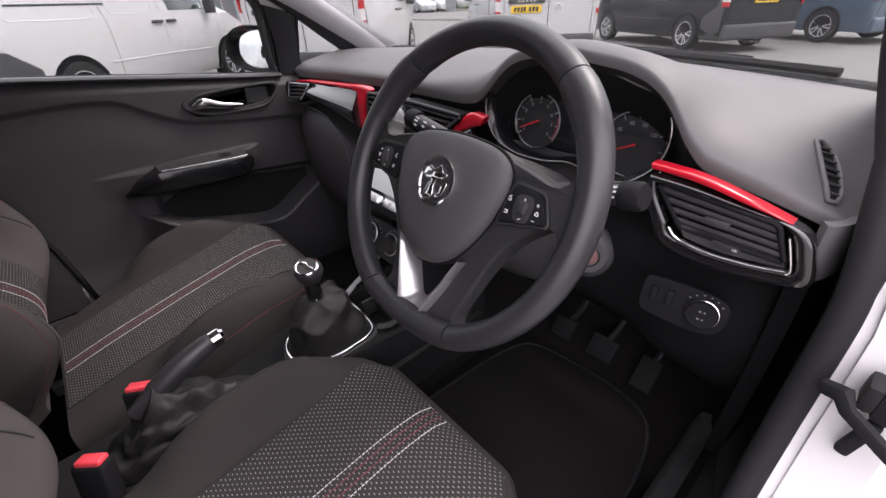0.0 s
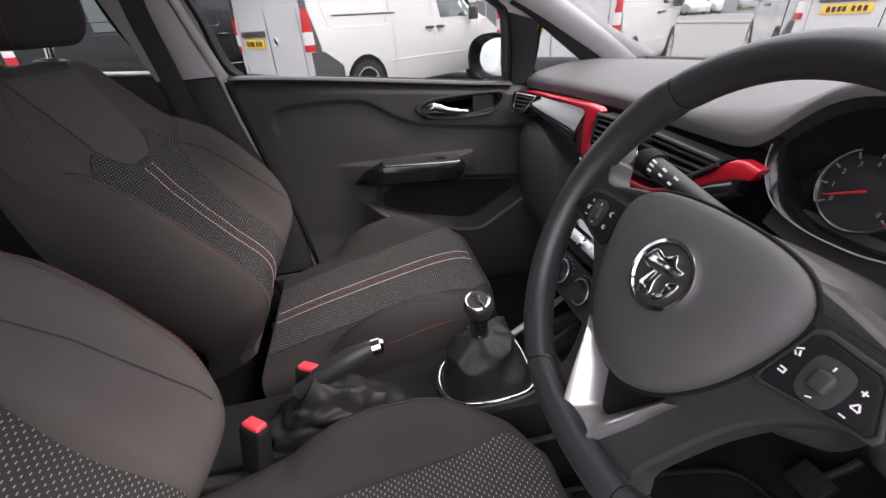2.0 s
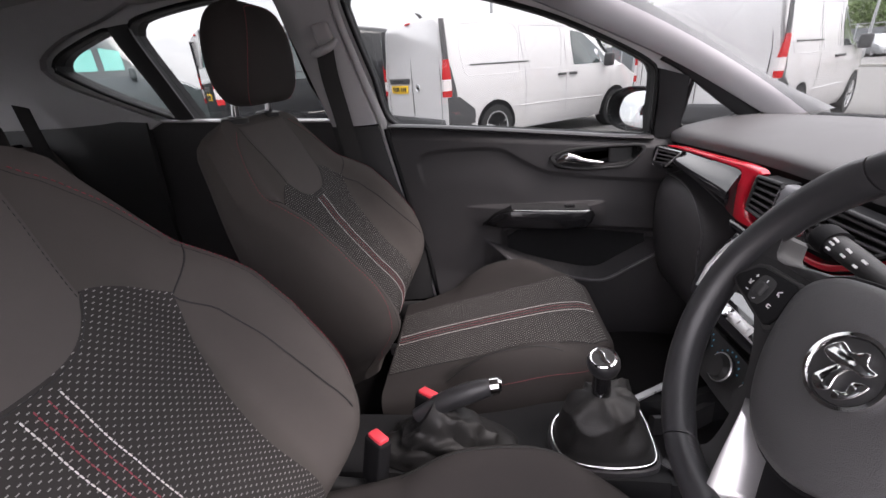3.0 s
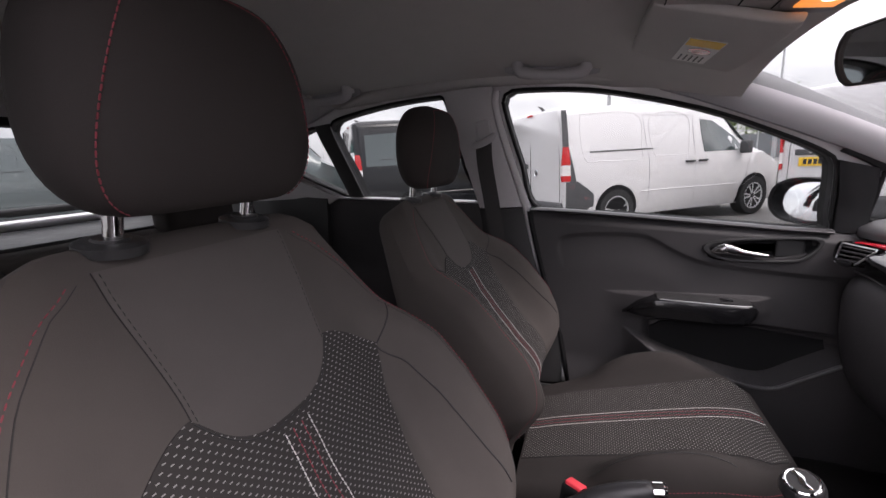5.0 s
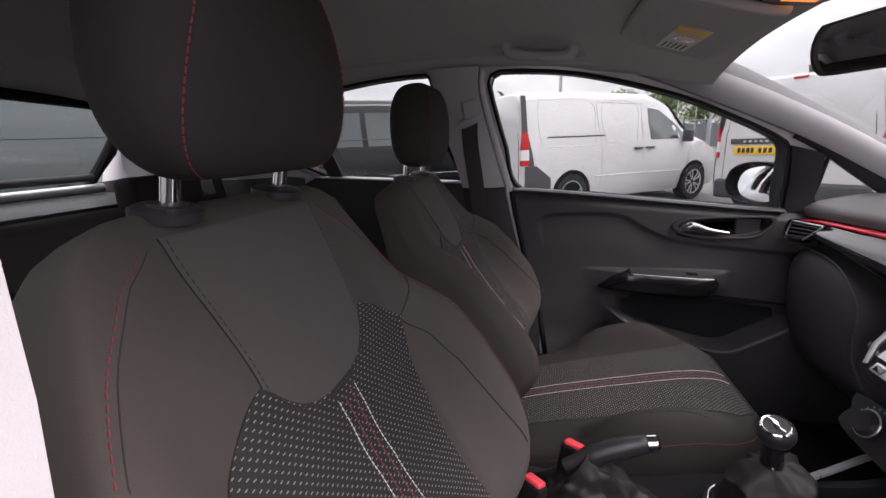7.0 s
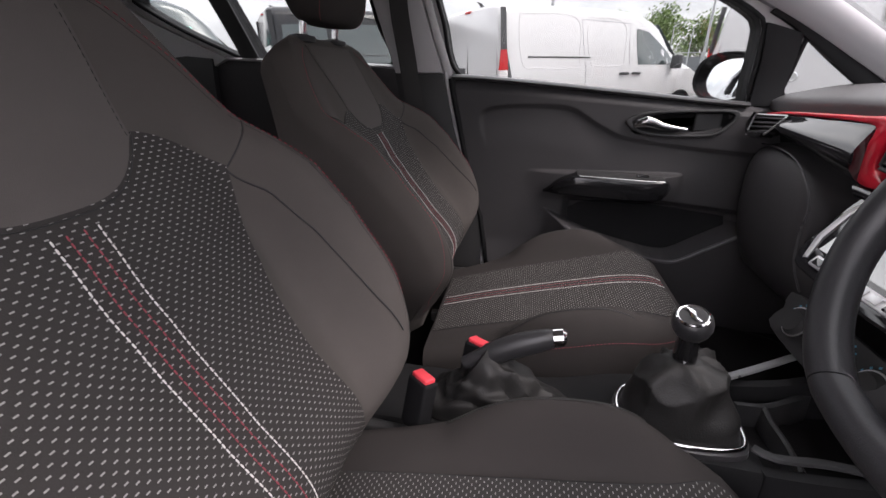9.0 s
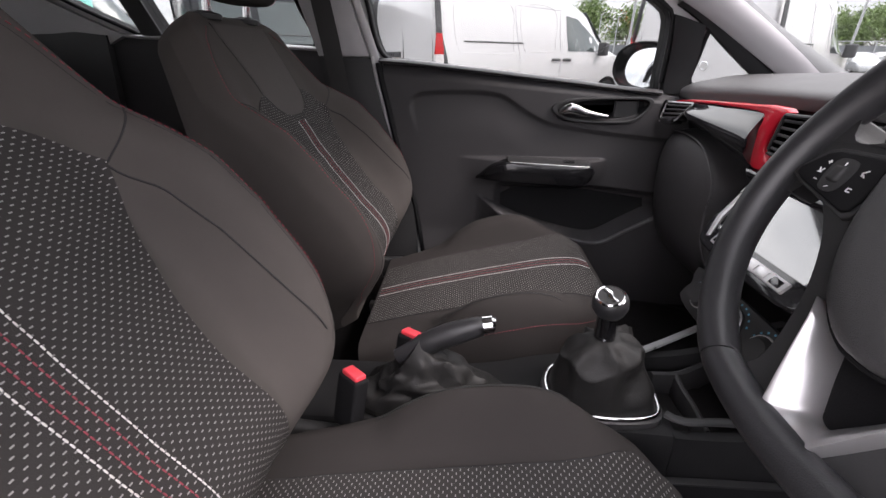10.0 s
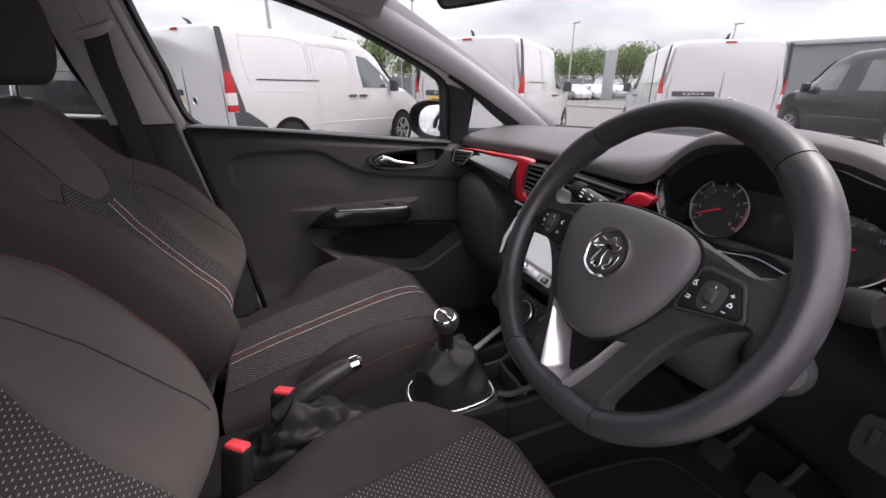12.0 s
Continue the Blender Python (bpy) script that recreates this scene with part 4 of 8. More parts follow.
lock = part("ignition_lock", b, HARD, column, "black ignition lock")
b = lathe(new_bm(), [(0.0105, 0.004), (0.0105, 0.009), (0.0092, 0.0095), (0.001, 0.0085)], pose(0.118, -0.030, -0.165, 8, 32, 0), 24)
part("lock_face", b, material("dull_red_plastic", (0.11, 0.035, 0.032), 0.5), lock, "dull red lock face")
for s in (-1, 1):
    name = "wiper_stalk" if s > 0 else "indicator_stalk"
    stalk = thing(name, "black control stalk with white symbols on the column", "stalk", WH, "column stalks")
    p0, p1, p2 = (Vector((0.06, 0.030, -0.105)), Vector((0.105, 0.041, -0.098)), Vector((0.162, 0.051, -0.090))) if s > 0 else (Vector((-0.06, 0.048, -0.105)), Vector((-0.12, 0.058, -0.096)), Vector((-0.190, 0.069, -0.090)))
    b = tube(new_bm(), [p0, p0.lerp(p1, 0.5), p1, p1.lerp(p2, 0.5), p2], [0.011, 0.012, 0.013, 0.0145, 0.0150], 16, 0.8)
    part("lever", b, HARD, stalk)
    way = (p2 - p1).normalized()
    b = tube(new_bm(), [p2 - way * 0.002, p2 + way * 0.016, p2 + way * 0.020], [0.0175, 0.0175, 0.0150], 20, 0.9)
    part("knob", b, DARK, stalk, "turning end knob")
    b = new_bm()
    for t, o, w in ((0.30, 0.005, 0.007), (0.36, -0.003, 0.005), (0.58, 0.005, 0.007), (0.60, -0.002, 0.006), (0.84, 0.006, 0.008), (0.86, 0.001, 0.007), (0.85, -0.005, 0.006)):
        q = p1.lerp(p2, t) + Vector((0, 0.0 + o, 0.0150))
        box(b, (w, 0.0022, 0.0012), q, 0, 2, pose(0, 0, 0, 0, 0, s * 12))
    part("symbols", b, PRINT, stalk, "white printed symbols")
# Passenger door lining
def ridge_z(y):
    return table(y, [0.03, 0.10, 0.20, 0.32, 0.40, 0.46, 0.56, 0.76, 0.95], [0.868, 0.893, 0.900, 0.893, 0.848, 0.820, 0.803, 0.783, 0.772])


def lip_z(y):
    return table(y, [0.02, 0.20, 0.32, 0.39, 0.50, 0.62, 0.70, 0.78, 0.95], [0.650, 0.645, 0.588, 0.553, 0.520, 0.501, 0.545, 0.590, 0.61])


def door_x(y, z):
    x = side_x(min(z, 0.95)) + 0.036
    x -= 0.03 * step(0.940, 0.980, z + 0.09 * y)
    d = ridge_z(y) - z
    rear = table(z, [0.655, 0.675, 0.685, 0.705, 0.767, 0.854, 0.885, 0.90], [0.36, 0.29, 0.19, 0.126, 0.093, 0.069, 0.076, 0.10])
    inset = step(0.0, 0.010, d) * step(rear, rear + 0.014, y) * step(0.640, 0.690, z)
    x -= 0.008 * inset
    x -= 0.0035 * math.exp(-((d - 0.002) / 0.004) ** 2) * step(rear, rear + 0.014, y)
    x += 0.008 * step(0.012, 0.12, d) * inset
    arm = step(0.635, 0.690, z) * step(0.728, 0.718, z) * step(0.20, 0.34, y) * step(0.640, 0.585, y)
    x += 0.022 * arm
    low = lip_z(y) - z
    x += 0.084 * step(-0.003, 0.006, low) * step(0.26, 0.36, y)
    x -= 0.030 * step(0.003, -0.006, low) * step(0.650, 0.628, z + 0.10 * max(0.0, y - 0.60)) * step(0.315, 0.345, y) * step(0.80, 0.77, y)
    x += 0.030 * step(0.52, 0.36, z) * (1 - step(0.26, 0.40, y))
    bowl = (abs(y - 0.597) / 0.120) ** 3 + (abs(z - 0.858 - 0.10 * (y - 0.597)) / 0.027) ** 3
    x -= 0.026 * step(1.0, 0.75, bowl)
    return x


door = thing("door_1", "black plastic lined passenger door, shut, with armrest and pocket", "door", kind="structure")


def door_top(y):
    return table(y, [-0.02, 0.0, 0.24, 0.50, 0.742, 0.80, 0.98], [0.97, 0.972, 0.952, 0.925, 0.902, 0.90, 0.89])


def door_back(z):
    return table(z, [0.30, 0.57, 0.70, 0.83, 0.98], [0.125, 0.088, 0.052, 0.024, -0.004])


def door_pt(u, v):
    zt = door_top(0.0 + u * 0.97)
    z = 0.30 + (zt - 0.30) * v
    y = door_back(z) + (0.985 - door_back(z)) * u
    return (door_x(y, z), y, z)


b = sheet(new_bm(), door_pt, span(0, 1, 230), np.r_[np.linspace(0, 0.40, 60), np.linspace(0.403, 0.95, 180), np.linspace(0.955, 1.0, 8)], 0.03, (-1, 0, 0))
part("door_lining", b, SOFT, door, "grained black door lining with a swept crease", sharp=50)
# sill cap along the glass, its highlight put into a paler plastic
b = tube(new_bm(), [(side_x(0.95) + 0.018, y, door_top(y) + 0.002) for y in span(-0.01, 0.75, 24)], 0.007, 8, 2.6)
part("sill_strip", b, TRIMLIP, door, "satin strip under the glass, paled for its highlight")
b = tube(new_bm(), [(-0.637, door_back(z) - 0.008, z) for z in span(0.97, 0.32, 24)], 0.009, 8)
part("door_seal", b, RUBBER, door)
b = tube(new_bm(), [(-0.645, door_back(z) - 0.024, z) for z in span(0.985, 0.40, 20)], 0.006, 6)
part("painted_edge", b, PAINT, door, "white painted door frame edge")
# pull handle bowl with its chrome lever
BOWL = spline([(0.462, 0.866), (0.50, 0.884), (0.58, 0.891), (0.70, 0.893), (0.728, 0.884), (0.722, 0.862), (0.695, 0.834), (0.66, 0.824), (0.56, 0.823), (0.50, 0.832), (0.47, 0.848)], 60, True)
INNER = [((y - 0.595) * 0.90 + 0.597, (z - 0.858) * 0.78 + 0.858) for y, z in BOWL]
b = new_bm()
tmp = new_bm()
plate(tmp, [BOWL, INNER], 0.012, 0.003)
for v in tmp.verts:
    y, z, d = v.co
    v.co = (door_x(0.44, 0.86) + d - 0.003, y, z)
me = bpy.data.meshes.new("t")
tmp.to_mesh(me)
tmp.free()
b.from_mesh(me)
bezel = part("handle_bezel", b, HARD, door, "black oval handle surround")
rings = []
for f, d in ((1.0, 0.004), (0.97, -0.012), (0.85, -0.022), (0.4, -0.026), (0.05, -0.026)):
    rings.append([(door_x(0.44, 0.86) + d, (y - 0.595) * f + 0.595, (z - 0.858) * f + 0.858) for y, z in INNER])
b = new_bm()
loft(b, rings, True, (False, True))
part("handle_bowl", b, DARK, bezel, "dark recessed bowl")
HX = door_x(0.44, 0.86)
b = tube(new_bm(), [(HX + 0.004, 0.482, 0.849), (HX + 0.014, 0.492, 0.858), (HX + 0.018, 0.510, 0.864), (HX + 0.014, 0.525, 0.860), (HX + 0.012, 0.55, 0.851), (HX + 0.012, 0.58, 0.846), (HX + 0.011, 0.612, 0.842)], [0.006, 0.011, 0.0145, 0.013, 0.009, 0.0065, 0.004], 14, 0.6)
part("handle_lever", b, LEVER, door, "chrome door release lever")
b = box(new_bm(), (0.012, 0.064, 0.046), (HX - 0.012, 0.664, 0.860), 0.006, 3)
part("lock_tab", b, HARD, door)
# armrest: a gloss pull with a shallow tray and the window switch
AX = -0.578
ARM_Y = [0.262, 0.300, 0.345, 0.43, 0.53, 0.570, 0.590, 0.598]
b = new_bm()
rings = []
for y in span(0.262, 0.598, 36):
    top = table(y, ARM_Y, [0.668, 0.703, 0.722, 0.719, 0.714, 0.712, 0.707, 0.694])
    low = table(y, ARM_Y, [0.662, 0.662, 0.662, 0.658, 0.654, 0.658, 0.670, 0.688])
    out = table(y, ARM_Y, [-0.036, -0.014, 0.000, 0.004, 0.004, -0.001, -0.012, -0.026])
    rings.append([(AX + out - 0.05, y, top + 0.001), (AX + out - 0.010, y, top + 0.001), (AX + out - 0.003, y, top - 0.001), (AX + out, y, top - 0.005), (AX + out + 0.001, y, (top + low) / 2), (AX + out - 0.003, y, low + 0.006), (AX + out - 0.010, y, low + 0.001), (AX + out - 0.02, y, low), (AX + out - 0.05, y, low)])
loft(b, rings)
arm = part("armrest_trim", b, PIANO, door, "gloss black armrest pull")
b = sheet(new_bm(), lambda u, v: (AX - 0.050 + 0.044 * v, 0.350 + 0.225 * u, 0.7245 - 0.008 * u + 0.004 * (1 - v) + 0.0015 * math.sin(math.pi * v)), span(0, 1, 12), span(0, 1, 4), 0.006)
part("armrest_tray", b, HARD, door, "black armrest tray")
b = box(new_bm(), (0.018, 0.030, 0.007), (AX - 0.022, 0.520, 0.7225), 0.003)
part("window_switch", b, GLOSS, arm, "window switch")
b = tube(new_bm(), [(AX - 0.001, 0.355, 0.7225), (AX + 0.001, 0.43, 0.7195), (AX + 0.001, 0.53, 0.7145), (AX - 0.005, 0.575, 0.7125)], 0.0010, 6)
part("trim_edge", b, SATIN, arm, "thin bright edge")
# dark sheet added inside the pocket to paint its shade
def pocket_shade_at(u, v):
    y = 0.340 + 0.425 * u
    z0, z1 = lip_z(y) + 0.002, 0.632 - 0.13 * max(0.0, y - 0.56) - 0.02 * step(0.38, 0.34, y)
    return Vector((-0.652 + 0.012 * (1 - v) ** 2, y, z0 + (max(z1, z0 + 0.006) - z0) * v))


part("pocket_shade_sheet", sheet(new_bm(), pocket_shade_at, span(0, 1, 30), span(0, 1, 8), 0.004, (-1, 0, 0)), DARK, door, "dark sheet painting the pocket's shade", sharp=60)
# pocket lip, in a paler plastic that paints its highlight
b = tube(new_bm(), [(door_x(y, lip_z(y) - 0.02) - 0.002, y, lip_z(y) - 0.003) for y in span(0.33, 0.86, 36)], 0.0055, 8)
part("pocket_lip", b, TRIMLIP, door, "rounded satin pocket lip, paled for its highlight")
# Rear door lining on both sides
for mirror in (1, -1):
    rd = thing("door_2" if mirror > 0 else "door_3", "black plastic lined rear door, shut", "door", kind="structure")
    b = sheet(new_bm(), lambda u, v: (mirror * (side_x(0.9) + 0.03 + 0.035 * step(0.78, 0.70, 0.35 + 0.65 * v) * step(0.0, 0.2, u) - 0.02 * step(0.97, 1.0, 0.35 + 0.64 * v)), -0.13 - 0.70 * u, 0.33 + (0.672 + 0.036 * u) * v), span(0, 1, 24), span(0, 1, 40), 0.02, (-mirror, 0, 0))
    part("door_lining", b, SOFT, rd, "grained black rear door lining")
    b = tube(new_bm(), [(mirror * (side_x(0.95) + 0.02), -0.15 - 0.62 * t, 1.000 + 0.034 * t) for t in span(0, 1, 12)], 0.006, 8, 2.4)
    part("sill_strip", b, PAINT if mirror > 0 else HARD, rd, "pale edge under the window")

# Door mirror outside
mir = thing("door_mirror", "white door mirror with black rim outside the passenger window", "mirror", Matrix.Translation((-0.825, 0.755, 0.963)) @ pose(0, 0, 0, -5.5, 0, 36))
MO = spline([(-0.088, 0.004), (-0.076, 0.040), (-0.040, 0.060), (0.010, 0.064), (0.055, 0.056), (0.084, 0.030), (0.090, -0.006), (0.078, -0.040), (0.040, -0.060), (-0.010, -0.062), (-0.056, -0.052), (-0.082, -0.026)], 56, True)
b = new_bm()
loft(b, [[(x * f, y, z * f) for x, z in MO] for f, y in ((1.0, -0.012), (1.06, -0.004), (1.08, 0.02), (1.0, 0.06), (0.8, 0.09), (0.4, 0.105), (0.05, 0.108))], True, (False, True))
part("shell", b, PAINT, mir, "white mirror housing")
b = new_bm()
loft(b, [[(x * f, y, z * f) for x, z in MO] for f, y in ((1.085, 0.016), (1.075, -0.010), (1.03, -0.018), (0.94, -0.014), (0.91, 0.045))], True, (False, False))
part("rim", b, RUBBER, mir, "black mirror rim")
b = new_bm()
loft(b, [[(x * f, y, z * f) for x, z in MO] for f, y in ((0.925, -0.0030), (0.75, -0.0037), (0.5, -0.0044), (0.25, -0.0048), (0.05, -0.0050))], True, (False, True))
bmesh.ops.transform(b, matrix=Matrix.Translation((0, 0.016, 0)) @ pose(0, 0, 0, -1.5, 0, 1), verts=b.verts)
part("glass", b, MIRROR, mir, "mirror glass")
b = tube(new_bm(), [(0.09, 0.03, -0.03), (0.15, 0.0, -0.06), (0.21, -0.04, -0.075)], 0.022, 10)
part("stem", b, RUBBER, mir, "black mirror foot")
# Dashboard
dash = thing("dashboard", "black grained dashboard with red and gloss black trim", "dashboard")
DX = [-0.67, -0.40, -0.20, 0.0, 0.12, 0.160, 0.195, 0.24, 0.33, 0.43, 0.475, 0.503, 0.52, 0.56, 0.62, 0.68]
BROW_Y = [0.800, 0.800, 0.805, 0.795, 0.785, 0.778, 0.766, 0.758, 0.755, 0.757, 0.754, 0.748, 0.741, 0.738, 0.736, 0.750]
BROW_Z = [0.900, 0.916, 0.920, 0.922, 0.925, 0.940, 0.976, 1.012, 1.022, 1.010, 0.989, 0.955, 0.922, 0.913, 0.902, 0.880]
MID_Z = [0.922, 0.938, 0.942, 0.946, 0.962, 0.976, 0.996, 1.018, 1.030, 1.016, 0.995, 0.969, 0.953, 0.938, 0.922, 0.895]
FAR_Z = [0.950, 0.963, 0.967, 0.968, 0.970, 0.975, 0.983, 0.990, 0.990, 0.977, 0.968, 0.963, 0.961, 0.957, 0.945, 0.925]


def line_at(x, ys):
    return float(np.mean(np.interp([x - 0.024, x - 0.016, x - 0.008, x, x + 0.008, x + 0.016, x + 0.024], DX, ys)))


def top_pad(x, v):
    y3, z3 = 1.235 - 0.10 * (x / 0.62) ** 2, 0.957 - 0.012 * (x / 0.62) ** 2
    lip = 0.012 * (1 - min(1, v / 0.05)) ** 2
    y0 = line_at(x, BROW_Y)
    y = table(v, [0, 0.22, 0.58, 1], [y0, y0 * 0.35 + 0.835 * 0.65, 1.0 - 0.03 * abs(x), y3])
    z = table(v, [0, 0.22, 0.58, 1], [line_at(x, BROW_Z), line_at(x, MID_Z), line_at(x, FAR_Z), z3])
    return Vector((x, y + lip * 0.4, z - lip))


def pad_z(x, y):
    """Height of the pad's surface over a place."""
    return float(np.interp(y, [top_pad(x, v).y for v in span(0, 1, 40)], [top_pad(x, v).z for v in span(0, 1, 40)]))


xs_pad = np.r_[span(-0.672, 0.12, 40), span(0.13, 0.20, 16), span(0.21, 0.46, 22), span(0.465, 0.54, 14), span(0.55, 0.69, 14)]
b = sheet(new_bm(), top_pad, xs_pad, np.r_[np.linspace(0, 0.1, 8), np.linspace(0.13, 0.6, 16), np.linspace(0.65, 1, 8)])
part("top_pad", b, TOPPAD, dash, "grey black grained top pad rising over the dials", sharp=60)
b = sheet(new_bm(), lambda x, v: top_pad(x, 0) + Vector(((0.336 - x) * 0.06 * v, 0.085 * v, -0.010 * math.sin(math.pi * min(1, v * 2)) - 0.012 * v)), np.r_[span(0.150, 0.20, 10), span(0.21, 0.46, 16), span(0.465, 0.512, 8)], span(0, 1, 6))
part("cowl_lining", b, HARD, dash, "dark underside of the cowl", sharp=60)
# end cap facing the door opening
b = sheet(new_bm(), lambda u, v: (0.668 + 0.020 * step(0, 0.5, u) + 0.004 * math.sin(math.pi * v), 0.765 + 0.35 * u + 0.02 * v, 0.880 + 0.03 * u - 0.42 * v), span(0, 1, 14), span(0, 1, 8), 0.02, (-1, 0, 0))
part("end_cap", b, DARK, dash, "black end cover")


# Face of the dashboard: from the brow down to the knees
def face(x, v):
    y0, z0 = table(x, DX, BROW_Y) + 0.018, table(x, DX, BROW_Z) - 0.012
    deep = table(v, [0, 0.12, 0.3, 0.55, 0.8, 1.0], [0.0, 0.012, 0.035, 0.03, 0.06, 0.16])
    low = table(x, [-0.66, -0.3, -0.1, 0.1, 0.3, 0.66], [0.50, 0.48, 0.46, 0.46, 0.50, 0.48])
    return (x, y0 + deep + 0.03 * (1 - step(0.10, 0.2, abs(x - 0.34))) * step(0.0, 0.2, v) * step(0.5, 0.3, v), z0 + (low - z0) * v)


# The face is near black so that its colour holds the footwell's shade
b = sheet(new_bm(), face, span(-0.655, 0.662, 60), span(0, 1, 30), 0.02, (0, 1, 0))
part("face", b, DARK, dash, "near-black lower dashboard with shade in its colour", sharp=60)


# Gloss black panel and red strips
def strip(pairs, fy, n, thick=0.008, bulge=0.0015, deep=0.012):
    """A flat band between an upper and a lower line of (x, z), lying on the surface y = fy(x, z)."""
    rings = []
    for x0, z0, x1, z1 in spline(pairs, n):
        ring = []
        for t, d in ((0.0, 0.0), (0.03, 0.75), (0.10, 1.0), (0.35, 1.0), (0.65, 1.0), (0.90, 1.0), (0.97, 0.75), (1.0, 0.0)):
            x, z = x0 + (x1 - x0) * t, z0 + (z1 - z0) * t
            ring.append((x, fy(x, z) - thick * d - bulge * math.sin(math.pi * t), z))
        ring += [(x1, fy(x1, z1) + deep, z1), (x0, fy(x0, z0) + deep, z0)]
        rings.append(ring)
    b = new_bm()
    loft(b, rings)
    return b


def fascia_y(x, z):
    return 0.774 + 0.006 * step(-0.40, -0.60, x) - 0.004 * step(-0.25, 0.0, x)


GLOSS_PAIRS = [(-0.560, 0.888, -0.548, 0.862), (-0.50, 0.894, -0.505, 0.848), (-0.44, 0.897, -0.44, 0.840), (-0.367, 0.899, -0.367, 0.828), (-0.30, 0.901, -0.30, 0.814), (-0.26, 0.901, -0.258, 0.806), (-0.246, 0.899, -0.236, 0.802)]
rings = []
for x0, z0, x1, z1 in spline(GLOSS_PAIRS, 40):
    wide = step(-0.56, -0.47, x0)
    ring = []
    for v in span(0, 1, 15):
        x, z = x0 + (x1 - x0) * v, z0 + (z1 - z0) * v
        ring.append((x, fascia_y(x, z) - 0.004 - (0.012 + 0.014 * wide) * math.sin(math.pi * v ** 1.25), z))
    ring += [(x1, 0.80, z1), (x0, 0.80, z0)]
    rings.append(ring)
b = new_bm()
loft(b, rings)
part("gloss_panel", b, GLOSS, dash, "gloss black passenger panel", sharp=60)
RED_PAIRS = [(-0.592, 0.889, -0.590, 0.885), (-0.52, 0.8975, -0.52, 0.892), (-0.448, 0.902, -0.448, 0.8955), (-0.36, 0.907, -0.36, 0.8985), (-0.28, 0.911, -0.285, 0.900), (-0.225, 0.914, -0.250, 0.8985), (-0.183, 0.909, -0.243, 0.8900), (-0.200, 0.888, -0.247, 0.872), (-0.212, 0.860, -0.254, 0.845), (-0.214, 0.838, -0.250, 0.822), (-0.200, 0.824, -0.232, 0.804), (-0.165, 0.814, -0.180, 0.804), (-0.11, 0.813, -0.11, 0.804), (-0.05, 0.813, -0.05, 0.804), (0.0, 0.817, 0.005, 0.807), (0.045, 0.836, 0.050, 0.828), (0.08, 0.858, 0.086, 0.848), (0.115, 0.884, 0.121, 0.868), (0.146, 0.908, 0.150, 0.882), (0.182, 0.905, 0.172, 0.888)]
part("red_strip", strip(RED_PAIRS, lambda x, z: fascia_y(x, z) - 0.005, 120, 0.0035, 0.0008), RED, dash, "glossy red trim sweeping under the centre vents", sharp=50)
part("gloss_band", strip([(-0.24, 0.802, -0.22, 0.780), (-0.16, 0.800, -0.15, 0.774), (-0.05, 0.801, -0.05, 0.772), (0.006, 0.805, 0.02, 0.780), (0.052, 0.826, 0.08, 0.806), (0.086, 0.848, 0.12, 0.832), (0.121, 0.869, 0.150, 0.852), (0.150, 0.882, 0.165, 0.866)], lambda x, z: fascia_y(x, z) - 0.002, 40, 0.008, 0.004), GLOSS, dash, "gloss black band under the red trim", sharp=50)


def driver_y(x, z):
    return 0.728 - 0.006 * step(0.50, 0.62, x)


part("red_strip", strip([(0.490, 0.909, 0.492, 0.901), (0.547, 0.906, 0.545, 0.898), (0.593, 0.8965, 0.590, 0.8905), (0.620, 0.889, 0.618, 0.8855), (0.638, 0.8835, 0.637, 0.8825)], driver_y, 36, 0.004, 0.0015), RED, dash, "glossy red trim strip", sharp=50)


# Rounded glove box below the passenger panel
rings = []
for z, y, x0, x1 in ((0.50, 0.812, -0.545, -0.255), (0.53, 0.777, -0.565, -0.255), (0.575, 0.760, -0.580, -0.265), (0.62, 0.754, -0.592, -0.292), (0.67, 0.750, -0.600, -0.302), (0.74, 0.750, -0.606, -0.304), (0.765, 0.752, -0.606, -0.322), (0.785, 0.755, -0.602, -0.345), (0.805, 0.762, -0.596, -0.395), (0.815, 0.772, -0.590, -0.45), (0.822, 0.787, -0.580, -0.50)):
    rings.append([(x0, 0.83, z), (x0, y + 0.045, z), (x0 + 0.006, y + 0.022, z), (x0 + 0.022, y + 0.007, z), (x0 + 0.05, y, z), ((x0 + x1) / 2, y - 0.005, z), (x1 - 0.03, y, z), (x1 - 0.010, y + 0.004, z), (x1, y + 0.014, z), (x1 + 0.01, 0.83, z)])
b = new_bm()
loft(b, rings)
part("glove_box", b, SOFT, dash, "rounded black glove box", sharp=60)
# Lighter tube along the glove box draws the highlight of its lit edge
part("glove_box_highlight", tube(new_bm(), [(x, y - 0.004, z) for x, z, y in spline([(-0.575, 0.819, 0.775), (-0.485, 0.821, 0.770), (-0.405, 0.811, 0.764), (-0.342, 0.781, 0.757), (-0.306, 0.742, 0.754), (-0.302, 0.675, 0.754), (-0.294, 0.622, 0.758), (-0.262, 0.577, 0.764)], 40)], 0.0022, 6), TRIMLIP, dash, "pale line painting the glove box's lit edge")


